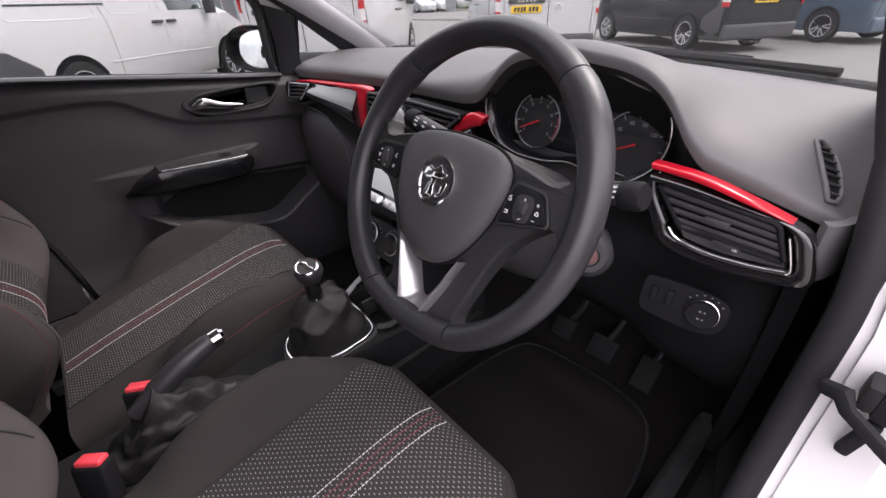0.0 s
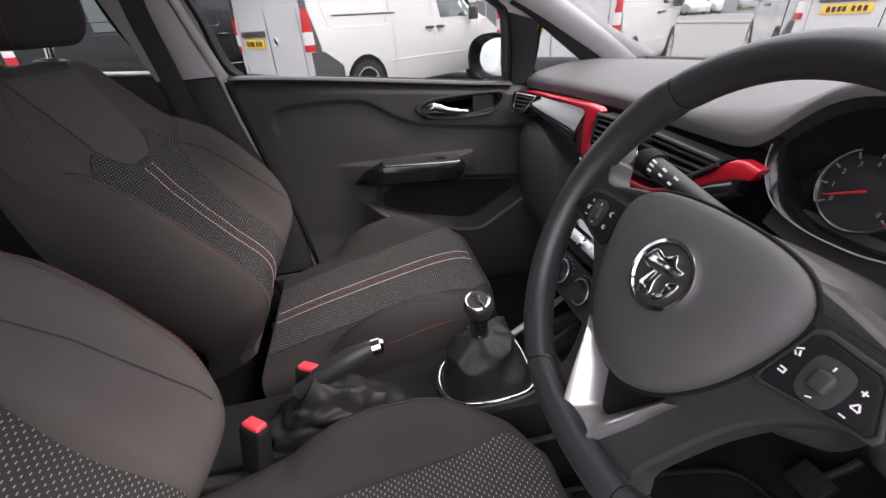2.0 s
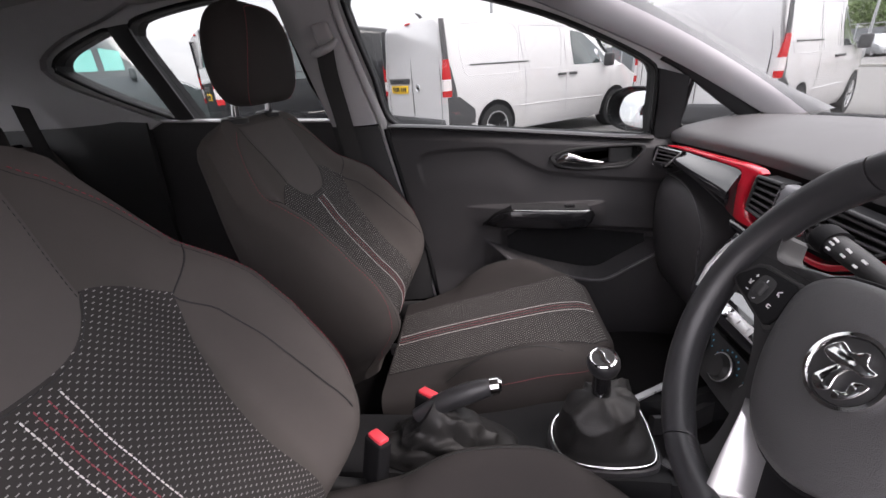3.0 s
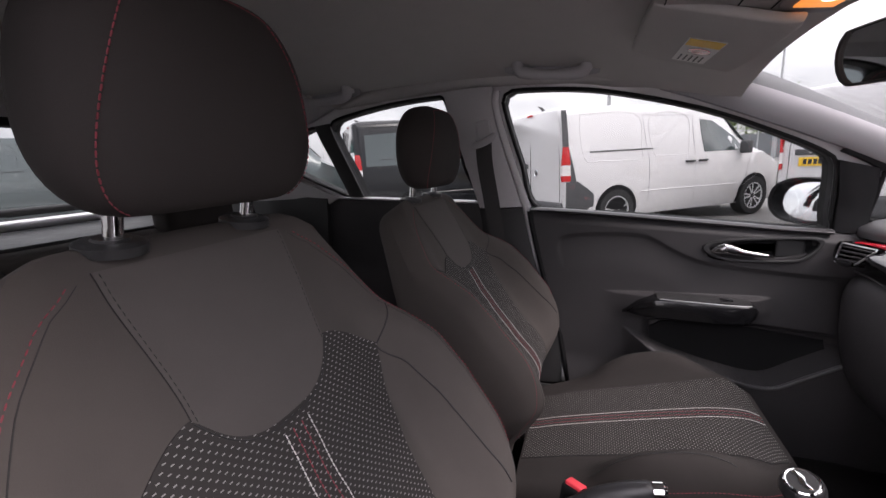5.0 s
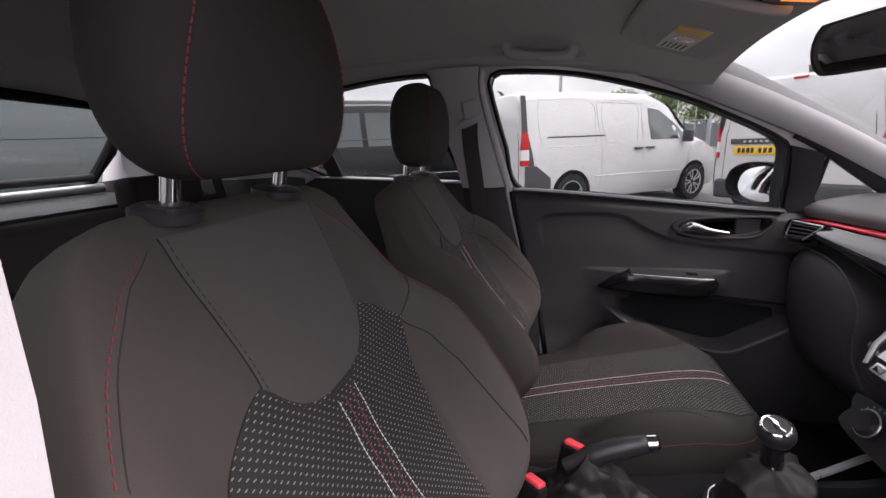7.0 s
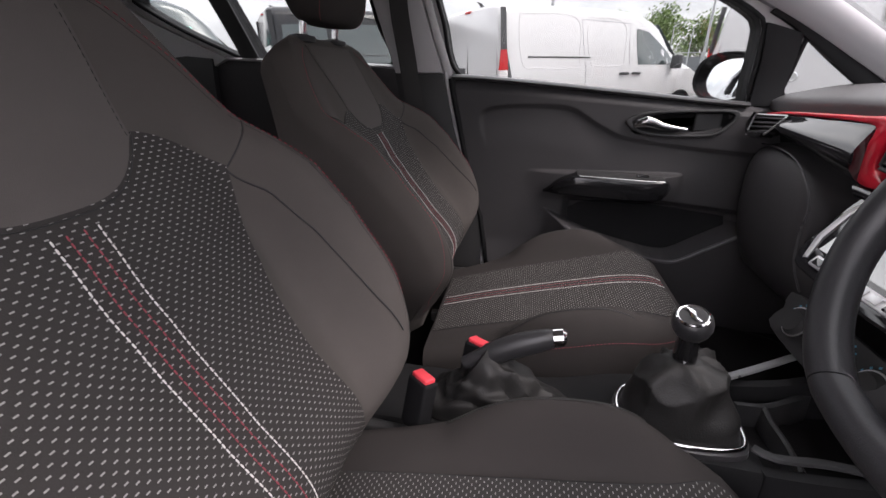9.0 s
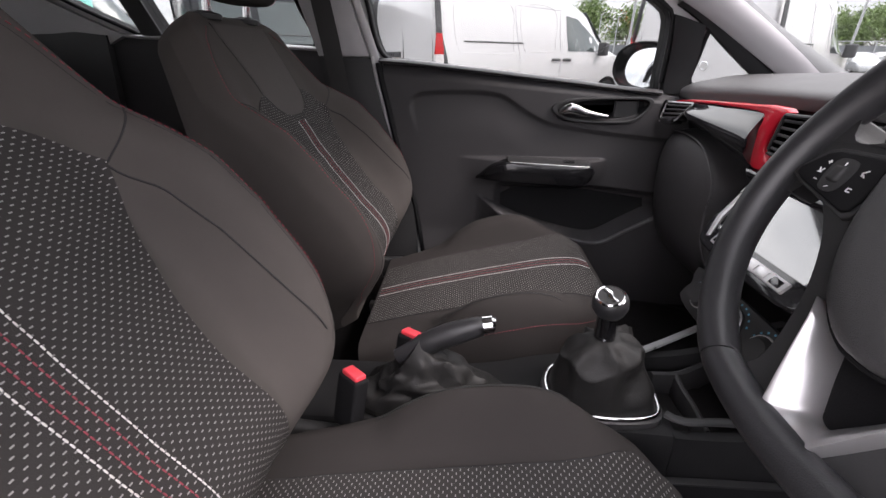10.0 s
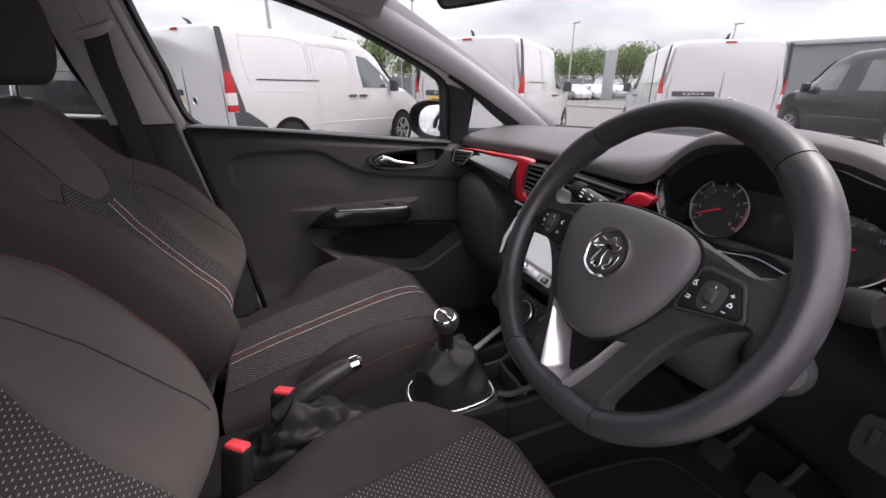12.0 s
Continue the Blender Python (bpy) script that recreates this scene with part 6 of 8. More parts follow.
b = lathe(new_bm(), [(0.0222, 0.0052), (0.0216, 0.0084), (0.0196, 0.0098), (0.0180, 0.0088), (0.001, 0.0084)], pose(0.032, 0.452, 0.664, 12, 14, 0), 30)
cap = part("cap", b, CHROME, knob, "chrome rimmed cap")
b = lathe(new_bm(), [(0.0176, 0.0084), (0.0176, 0.0092), (0.001, 0.0094)], pose(0.032, 0.452, 0.664, 12, 14, 0), 26)
part("cap_field", b, HARD, knob)
KNOB = pose(0.032, 0.452, 0.664, 12, 14, 0)
b = plate(new_bm(), [spline([(-0.015, -0.004), (-0.006, 0.004), (0.004, 0.003), (0.014, 0.008), (0.013, 0.002), (0.004, -0.004), (-0.006, -0.003), (-0.012, -0.009)], 40, True)], 0.0012, 0.0004, KNOB @ pose(0, 0, 0.0097))
part("crest", b, CHROME, knob, "chrome crest")

# Hand brake
hb = thing("handbrake", "black handbrake lever with chrome button and leather gaiter", "handbrake")
way = [Vector((0.039, 0.132, 0.546)), Vector((0.038, 0.16, 0.562)), Vector((0.036, 0.195, 0.581)), Vector((0.034, 0.235, 0.598)), Vector((0.032, 0.272, 0.610))]
b = tube(new_bm(), spline(way, 16), list(np.interp(np.linspace(0, 1, 16), [0, 0.2, 0.35, 0.7, 0.95, 1], [0.013, 0.016, 0.0195, 0.0200, 0.0165, 0.012])), 14, 0.85)
part("grip", b, LEATHER, hb, "black leather grip")
b = tube(new_bm(), [way[-1] - Vector((0, 0.004, 0.001)), way[-1] + Vector((0, 0.010, 0.002)), way[-1] + Vector((0, 0.014, 0.002))], [0.0150, 0.0148, 0.011], 16)
part("button", b, CHROME, hb, "chrome release button")
b = new_bm()
rings = []
for k, t in enumerate(np.linspace(0, 1, 36)):
    c = Vector((0.030, 0.185, 0.458)).lerp(Vector((0.0385, 0.150, 0.557)), t)
    w, l = table(t, [0, 0.3, 0.7, 1], [0.064, 0.054, 0.036, 0.021]), table(t, [0, 0.25, 0.5, 0.75, 1], [0.135, 0.105, 0.074, 0.045, 0.019])
    ring = []
    for a in np.linspace(0, 2 * math.pi, 48, endpoint=False):
        wr = noise.noise(Vector((2.6 * math.cos(a), 2.6 * math.sin(a), 6.0 * t + 3.0)))
        fold = 1 + (0.08 * (abs(math.sin(2 * a + 2 * t)) ** 0.6 - 0.7) + 0.10 * (abs(math.sin(2.6 * t * math.pi + 0.9 * math.sin(a) + 0.6 * wr)) ** 0.6 - 0.6) + 0.14 * wr) * math.sin(math.pi * min(1.0, t + 0.04)) ** 0.6
        ring.append((c.x + w * fold * math.copysign(abs(math.cos(a)) ** 0.8, math.cos(a)), c.y + l * fold * math.sin(a), c.z + (0.014 * wr + 0.004 * math.sin(4 * a + 6 * t)) * math.sin(math.pi * t) + 0.03 * t * math.sin(a)))
    rings.append(ring)
loft(b, rings, True, (False, True))
part("gaiter", b, BOOT, hb, "creased black leather gaiter")

# Belt buckles
for (x, y, z), rz, lab in (((0.104, 0.078, 0.562), 52, "black seat belt buckle with red button, beside the driver's cushion"), ((0.000, 0.150, 0.560), 58, "black seat belt buckle with red button, beside the passenger cushion")):
    bk = thing("belt_buckle", lab, "belt buckle", Matrix.Translation((x, y, z)) @ pose(0, 0, 0, -14, 0, rz), "belt buckles")
    part("housing", box(new_bm(), (0.044, 0.026, 0.085), (0, 0, -0.042), 0.006, 3), DARK, bk)
    part("button", box(new_bm(), (0.034, 0.020, 0.012), (0, 0, 0.001), 0.004, 3), BUCKLE, bk, "red release button")
    part("stalk", box(new_bm(), (0.022, 0.008, 0.12), (0, 0, -0.13), 0.003), HARD, bk)

# Pedals and mat
for x, y, z, n, w, h in ((0.292, 0.95, 0.376, "clutch_pedal", 0.055, 0.050), (0.398, 0.94, 0.388, "brake_pedal", 0.060, 0.052), (0.498, 0.95, 0.375, "accelerator_pedal", 0.045, 0.075)):
    pd = thing(n, "worn black rubber foot pedal above the carpet", "pedal", Matrix.Translation((x, y, z)) @ pose(0, 0, 0, 48, 0, 0), "foot pedals")
    part("pad", box(new_bm(), (w, h, 0.012), (0, 0, 0), 0.005, 3), RUBBER, pd, "ribbed rubber pad")
    for k in range(5):
        part("rib", box(new_bm(), (w * 0.8, 0.004, 0.003), (0, h * (k - 2) / 6, 0.0065), 0.001), RUBBER, pd)
    part("arm", tube(new_bm(), [(0, 0.0, -0.008), (0, 0.06, -0.05), (0, 0.22, -0.08)], 0.007, 8), HARD, pd)
MAT = spline([(0.175, 0.42), (0.180, 0.62), (0.195, 0.80), (0.225, 0.90), (0.31, 0.925), (0.42, 0.93), (0.52, 0.91), (0.565, 0.84), (0.585, 0.70), (0.585, 0.42), (0.38, 0.38)], 70, True)
mat_ob = thing("floor_mat", "black carpet floor mat with stitched edge in the driver's footwell", "mat")
b = plate(new_bm(), [MAT], 0.008, 0.002, pose(0, 0, 0.30))
part("carpet", b, CARPET, mat_ob)
part("binding", tube(new_bm(), [(x, y, 0.306) for x, y in MAT], 0.005, 6, closed=True), RUBBER, mat_ob, "stitched binding")
MAT2 = [(-0.34 - (x - 0.375), y) for x, y in MAT][::-1]
mat2 = thing("floor_mat", "black carpet floor mat in the passenger footwell", "mat")
part("carpet", plate(new_bm(), [MAT2], 0.008, 0.002, pose(0, 0, 0.30)), CARPET, mat2)
part("binding", tube(new_bm(), [(x, y, 0.306) for x, y in MAT2], 0.005, 6, closed=True), RUBBER, mat2)
# Rear bench, belts, parcel shelf
bench = thing("rear_bench", "black cloth rear bench seat with headrests", "rear seat")
def bench_ring(z):
    y = table(z, [0.50, 0.62, 0.80, 0.95, 0.99], [-0.86, -0.90, -0.98, -1.05, -1.075])
    t = 0.12
    pts = [(-0.60, y - t, z)] + [(x, y + 0.015 * math.cos(8 * x), z) for x in span(-0.60, 0.60, 25)] + [(0.60, y - t, z)]
    return pts


b = new_bm()
loft(b, [bench_ring(z) for z in span(0.48, 0.97, 12)] + [[(x * 0.97, y - 0.02, 0.985) for x, y, z in bench_ring(0.97)]])
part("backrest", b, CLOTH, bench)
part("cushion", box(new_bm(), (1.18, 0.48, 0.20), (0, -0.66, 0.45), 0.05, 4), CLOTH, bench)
for x in (-0.34, 0.34):
    part("headrest", box(new_bm(), (0.25, 0.09, 0.10), (x, -1.06, 1.02), 0.035, 4), HEADCLOTH, bench)
shelf = thing("parcel_shelf", "black parcel shelf behind the rear bench", "shelf")
part("board", box(new_bm(), (1.16, 0.48, 0.02), (0, -1.37, 0.985), 0.006), HARD, shelf)
part("edge", tube(new_bm(), [(-0.56, -1.58, 1.015), (0.56, -1.58, 1.015)], 0.018, 10), SATIN, shelf, "pale load edge")
part("edge", tube(new_bm(), [(-0.56, -1.62, 1.055), (0.56, -1.62, 1.055)], 0.014, 10), HARD, shelf)


def belt(name, pts, label, width=0.023, up=(1, 0, 0)):
    t = thing(name, label, "seat belt", group="seat belts")
    b = tube(new_bm(), spline(pts, 30), 0.0014, 6, width / 0.0014, up)
    part("webbing", b, BELT, t, "woven belt webbing")
    return t


sb = belt("seat_belt", [(-0.552, -0.130, 1.190), (-0.560, -0.130, 1.12), (-0.580, -0.118, 1.0), (-0.600, -0.100, 0.8), (-0.600, -0.09, 0.5)], "dark seat belt hanging along the passenger door pillar", 0.024, (1, 0, 0))
b = new_bm()
tube(b, spline([(-0.560, -0.165, 1.176), (-0.546, -0.150, 1.178), (-0.542, -0.128, 1.184), (-0.546, -0.106, 1.194), (-0.556, -0.098, 1.206)], 14), [0.007, 0.009, 0.010, 0.0105, 0.011, 0.011, 0.011, 0.011, 0.011, 0.0105, 0.010, 0.009, 0.008, 0.007], 10)
box(b, (0.016, 0.046, 0.062), (-0.556, -0.128, 1.216), 0.009, 3, pose(0, 0, 0, 8, 13, 0))
part("guide_loop", b, TRIM, sb, "grey plastic guide loop")
belt("seat_belt", [(0.25, -1.07, 1.0), (0.18, -1.02, 0.93), (0.10, -0.96, 0.75)], "grey rear seat belt over the bench", 0.024, (0, 1, 0))
belt("seat_belt", [(-0.48, -1.09, 1.06), (-0.40, -1.03, 0.95), (-0.28, -0.95, 0.72)], "grey rear seat belt over the bench", 0.024, (0, 1, 0))
belt("seat_belt", [(-0.56, -1.06, 1.10), (-0.52, -1.00, 0.95), (-0.50, -0.93, 0.72)], "grey rear seat belt by the rear pillar", 0.024, (0, 1, 0))


# Grab handles
def grab(m, label):
    g = thing("grab_handle", label, "grab handle", m, "roof grab handles")
    part("bar", tube(new_bm(), spline([(0.002, -0.084, 0.010), (0.006, -0.083, -0.006), (0.014, -0.072, -0.022), (0.018, 0.0, -0.026), (0.014, 0.072, -0.022), (0.006, 0.083, -0.006), (0.002, 0.084, 0.010)], 30), list(np.interp(np.linspace(0, 1, 30), [0, 0.2, 0.5, 0.8, 1], [0.018, 0.015, 0.012, 0.015, 0.018])), 12, 0.9), TRIM, g, "grey grip bar")
    # Darker plate behind the bar paints the shade of the handle's recess
    part("recess", plate(new_bm(), [spline([(-0.104, -0.026), (-0.108, 0.006), (-0.092, 0.024), (0.092, 0.024), (0.108, 0.006), (0.104, -0.026)], 40, True)], 0.004, 0.001, Matrix.Translation((-0.010, 0, -0.006)) @ Matrix(((0, 0, 1, 0), (1, 0, 0, 0), (0, 1, 0, 0), (0, 0, 0, 1)))), PILLAR, g, "grey plate darkened for the recess shade")
    for s in (-1, 1):
        part("foot", box(new_bm(), (0.014, 0.045, 0.034), (-0.004, s * 0.078, -0.004), 0.006, 3), LINER, g)
    return g


grab(Matrix.Translation((-0.482, 0.070, 1.366)) @ pose(0, 0, 0, -7, 24, 0), "grey roof grab handle above the passenger door")
grab(Matrix.Translation((-0.50, -0.62, 1.372)) @ pose(0, 0, 0, 2, 28, 0), "grey roof grab handle above the rear door")

# Sun visors
for x, lab in ((-0.305, "grey sun visor folded up, with a warning label"), (0.33, "grey sun visor folded up")):
    vz = thing("sun_visor", lab, "sun visor", Matrix.Translation((x, 0.348, 1.318)) @ pose(0, 0, 0, -17, 0, 0), "sun visors")
    b = plate(new_bm(), [spline([(-0.19, 0.10), (-0.21, 0.05), (-0.205, -0.08), (-0.18, -0.105), (0.18, -0.105), (0.205, -0.08), (0.205, 0.06), (0.185, 0.10)], 50, True)], 0.016, 0.006)
    part("panel", b, LINER, vz, "grey padded panel")
    if x < 0:
        lb = plate(new_bm(), [[(-0.10, -0.022), (0.075, -0.022), (0.075, 0.04), (-0.10, 0.04)]], 0.001, 0, pose(0, 0, -0.0015))
        card = part("label", lb, WARNING, vz, "white warning label")
        part("warning_patch", plate(new_bm(), [[(0.030, -0.020), (0.073, -0.020), (0.073, 0.038), (0.030, 0.038)]], 0.001, 0, pose(0, 0, -0.0022)), YELLOW, card, "yellow patch")
        b = lathe(new_bm(), [(0.020, -0.0025), (0.020, -0.0018), (0.016, -0.0018), (0.016, -0.0025)], pose(-0.005, 0.012, 0), 24)
        part("ban_sign", b, RED, card, "red ring sign")
        b = new_bm()
        for k in range(5):
            box(b, (0.045, 0.003, 0.0008), (-0.065, -0.012 + 0.010 * k, -0.002))
        part("small_print", b, HARD, card, "unreadable small print")

# Roof console with its lamps
rc = thing("roof_console", "grey roof console with a lit amber reading lamp", "roof console", Matrix.Translation((-0.0, 0.385, 1.354)) @ pose(0, 0, 0, -10, 0, 0))
RC_OUT = spline([(-0.100, 0.105), (-0.118, 0.03), (-0.128, -0.06), (-0.126, -0.120), (-0.10, -0.132), (0.10, -0.132), (0.126, -0.120), (0.128, -0.06), (0.118, 0.03), (0.100, 0.105), (0.06, 0.112), (-0.06, 0.112)], 60, True)
part("housing", plate(new_bm(), [RC_OUT], 0.034, 0.006, pose(0, 0, -0.028)), LINER, rc, "grey plastic housing")
b = new_bm()
for y in (-0.118, -0.022, 0.022):
    tube(b, [(x, y + 0.004 * abs(x) / 0.1, -0.0282) for x in span(-0.112, 0.112, 9)], 0.0012, 5)
part("panel_gaps", b, DARK, rc, "dark gaps between the console panels")
part("lens_bay", plate(new_bm(), [spline([(-0.108, 0.100), (-0.112, 0.036), (-0.004, 0.036), (-0.004, 0.104)], 40, True)], 0.004, 0.001, pose(0, 0, -0.0305)), PILLAR, rc, "grey lamp bay")
part("lamp_lens", plate(new_bm(), [[(-0.088, 0.090), (-0.092, 0.046), (-0.018, 0.046), (-0.014, 0.094)]], 0.005, 0.0015, pose(0, 0, -0.0335)), AMBER, rc, "lit amber lamp lens")
part("hot_spot", lathe(new_bm(), [(0.0085, -0.001), (0.007, 0.001), (0.001, 0.0018)], pose(-0.052, 0.070, -0.0345) @ pose(0, 0, 0, 180, 0, 0), 20), HOTSPOT, rc, "bright bulb spot")
for x in (-0.06, 0.0, 0.06):
    part("switch", box(new_bm(), (0.026, 0.018, 0.004), (x, 0.006, -0.029), 0.0018), PILLAR, rc, "grey switch")
rl = thing("rear_lamp", "lit amber rear courtesy lamp in the headliner", "lamp", Matrix.Translation((0.133, -0.57, 1.402)))
part("lens", box(new_bm(), (0.05, 0.085, 0.012), (0, 0, 0), 0.005, 3), AMBER, rl, "amber lens")
part("frame", tube(new_bm(), [(-0.03, -0.05, 0), (0.03, -0.05, 0), (0.03, 0.05, 0), (-0.03, 0.05, 0)], 0.006, 8, closed=True), LINER, rl)

# Inside mirror
rm = thing("rear_view_mirror", "black framed rear view mirror on the windscreen", "mirror", Matrix.Translation((-0.015, 0.545, 1.242)) @ pose(0, 0, 0, 2, 0, 20))
RO = spline([(-0.125, 0.0), (-0.118, 0.030), (-0.09, 0.038), (0.09, 0.038), (0.118, 0.030), (0.125, 0.0), (0.112, -0.030), (0.08, -0.036), (-0.08, -0.036), (-0.112, -0.030)], 44, True)
b = new_bm()
loft(b, [[(x * f, y, z * f) for x, z in RO] for f, y in ((0.94, -0.002), (0.97, -0.008), (1.03, -0.006), (1.05, 0.004), (0.95, 0.022), (0.6, 0.036), (0.05, 0.040))], True, (False, True))
part("shell", b, HARD, rm, "black mirror shell")
b = new_bm()
loft(b, [[(x * f, -0.004, z * f) for x, z in RO] for f in (0.95, 0.5, 0.05)], True, (False, True))
part("glass", b, MIRROR, rm, "mirror glass")
part("stem", tube(new_bm(), [(0, 0.035, 0.0), (0, 0.06, 0.03), (0, 0.075, 0.075)], 0.013, 10), HARD, rm)

# Open driver's door frame edge with its hinge and check strap
jamb = thing("door_jamb", "white painted door jamb with black hinge and check strap", "door frame")
def jamb_y(z):
    return float(np.interp(z, [0.30, 0.38, 0.45, 0.56, 0.68, 0.80, 0.90, 0.96], [0.36, 0.42, 0.54, 0.62, 0.672, 0.700, 0.735, 0.765]))


b = sheet(new_bm(), lambda u, v: (0.714 + 0.154 * u, jamb_y(0.30 + 0.68 * v) + 0.006 + 0.05 * u * u, 0.30 + 0.68 * v), span(0, 1, 10), span(0, 1, 24), 0.01, (0, 1, 0))
part("panel", b, PAINT, jamb, "white painted metal")
part("check_strap", tube(new_bm(), [(0.716, 0.668, 0.757), (0.729, 0.660, 0.763), (0.736, 0.655, 0.752), (0.768, 0.650, 0.733), (0.80, 0.645, 0.716)], [0.009, 0.011, 0.008, 0.008, 0.008], 8, 0.7), RUBBER, jamb, "black check strap")
b = box(new_bm(), (0.030, 0.03, 0.046), (0.764, 0.676, 0.768), 0.008)
box(b, (0.012, 0.03, 0.03), (0.744, 0.672, 0.770), 0.005)
part("hinge", b, RUBBER, jamb, "black hinge bracket")
b = box(new_bm(), (0.012, 0.012, 0.050), (0.754, 0.668, 0.718), 0.004, 2, pose(0, 0, 0, 0, 10, 0))
part("latch_gap", b, RUBBER, jamb, "dark slot in the door edge")

# The driver's door, swung wide open ahead of the jamb
od = thing("door_4", "white driver's door with black lining, wide open", "door", Matrix.Translation((0.86, 0.80, 0)) @ pose(0, 0, 0, 0, 0, 68), kind="structure")
OPEN_RIM = [(0.0, 0.36), (-0.86, 0.36), (-0.98, 0.60), (-1.04, 0.95), (-1.10, 1.30), (-0.98, 1.35), (-0.55, 1.28), (-0.20, 1.10), (0.0, 0.96)]
OPEN_GLASS = [(-0.12, 0.99), (-0.99, 1.00), (-1.05, 1.28), (-0.96, 1.31), (-0.55, 1.24), (-0.24, 1.07)]
stand = Matrix(((0, 0, 1, 0), (1, 0, 0, 0), (0, 1, 0, 0), (0, 0, 0, 1)))
part("skin", plate(new_bm(), [OPEN_RIM, OPEN_GLASS], 0.05, 0.004, stand), PAINT, od, "white painted skin")
part("door_lining", plate(new_bm(), [[(-0.03, 0.38), (-0.84, 0.38), (-0.95, 0.60), (-1.0, 0.96), (-0.05, 0.95)]], 0.05, 0.012, Matrix.Translation((-0.05, 0, 0)) @ stand), SOFT, od, "black door lining")
pane = part("pane", plate(new_bm(), [OPEN_GLASS], 0.004, 0, Matrix.Translation((0.02, 0, 0)) @ stand), PANE, od, "clear door glass")
pane.visible_shadow = False
# Outside: the yard
ASPHALT = material("worn_grey_asphalt", (0.155, 0.15, 0.145), 0.85, 0, 0.22, 0.6, 0.6, 60)
KERB = material("pale_concrete", (0.32, 0.31, 0.29), 0.85, 0, 0.15, 3, 0.4, 40)
VANWHITE = material("white_van_paint", (0.60, 0.587, 0.592), 0.22, 0, 0.03, 1.5, 0, coat=0.5, rvar=0.06)
VANBLACK = material("black_van_paint", (0.010, 0.011, 0.013), 0.2, 0, 0.1, 1.5, 0, coat=0.25, spec=0.35, rvar=0.05)
VANGREY = material("dark_grey_van_paint", (0.085, 0.105, 0.108), 0.25, 0.2, 0.1, 1.5, 0, coat=0.7, rvar=0.06)
VANBLUE = material("slate_blue_paint", (0.09, 0.13, 0.18), 0.22, 0.2, 0.1, 1.5, 0, coat=0.7, rvar=0.06)
CARSILVER = material("silver_car_paint", (0.45, 0.46, 0.47), 0.25, 0.5, 0.05, 1.5, 0, coat=0.6)
CARRED = material("dark_red_car_paint", (0.20, 0.03, 0.03), 0.25, 0, 0.05, 1.5, 0, coat=0.6)
CLAD = material("grey_bumper_plastic", (0.055, 0.055, 0.058), 0.6, 0, 0.12, 6, 0.3, 300)
TYRE = material("tyre_rubber", (0.016, 0.016, 0.017), 0.75, 0, 0.2, 20, 0.4, 200)
ALLOY = material("wheel_silver", (0.62, 0.62, 0.63), 0.35, 0.5, 0.06, 20, 0)
LAMP_R = material("red_tail_lens", (0.50, 0.012, 0.015), 0.15, 0, 0.1, 20, 0, coat=0.8)
LAMP_W = material("clear_tail_lens", (0.70, 0.66, 0.66), 0.15, 0, 0.05, 20, 0, coat=0.8)
TINTED = material("dark_vehicle_glass", (0.05, 0.065, 0.065), 0.06, 0, 0.1, 2, 0, coat=1.0, rvar=0.02)
# Opaque: skylight coming through the teal glass is put into this colour
TEAL = material("teal_glass_skylight", (0.16, 0.50, 0.44), 0.08, 0, 0.1, 2, 0, coat=1.0, rvar=0.02)
LEAF = material("spring_leaves", (0.13, 0.19, 0.06), 0.7, 0, 0.35, 3, 0.2, 60)
BARK = material("tree_bark", (0.10, 0.08, 0.06), 0.9, 0, 0.25, 8, 0.6, 60)
SHED = material("grey_cladding", (0.22, 0.23, 0.245), 0.5, 0.2, 0.08, 1, 0.1, 30)
POST = material("galvanised_steel", (0.42, 0.43, 0.44), 0.45, 0.6, 0.08, 6, 0.1, 100)
GRASS = material("rough_grass", (0.07, 0.11, 0.03), 0.9, 0, 0.3, 1.5, 0.6, 40)

b = new_bm()
sheet(b, lambda u, v: (u, v, 0.0), [-900, -200, -60, -20, 0, 20, 60, 200, 900], [-900, -200, -60, -20, 0, 20, 60, 200, 900])
solo("ground", b, ASPHALT, "grey asphalt yard", kind="structure")


def wheel_mesh(parent, u, v, r, side):
    m = Matrix.Translation((u, v, r)) @ pose(0, 0, 0, 0, 90 * side, 0)
    w = part("wheel", lathe(new_bm(), [(r * 0.66, -0.19), (r * 0.95, -0.19), (r, -0.16), (r, -0.03), (r * 0.95, 0.0), (r * 0.68, 0.0), (r * 0.66, -0.02)], m, 36), TYRE, parent, "black tyre")
    rim = new_bm()
    lathe(rim, [(r * 0.67, -0.03), (r * 0.67, -0.004), (r * 0.63, -0.004), (r * 0.60, -0.035), (r * 0.58, -0.10), (0.02, -0.10)], m, 36)
    for k in range(10):
        a = 2 * math.pi * k / 10 + (0.10 if k % 2 else -0.10)
        p = [m @ Vector((q * math.cos(a), q * math.sin(a), -0.02 - 0.02 * (1 - q / r))) for q in (0.04, r * 0.64)]
        tube(rim, p, [0.022, 0.018], 6, 1.0, m.to_3x3() @ Vector((0, 0, 1)))
    lathe(rim, [(0.065, -0.06), (0.06, -0.03), (0.001, -0.025)], m, 16)
    part("rim", rim, ALLOY, w, "silver spoked rim")
    return w


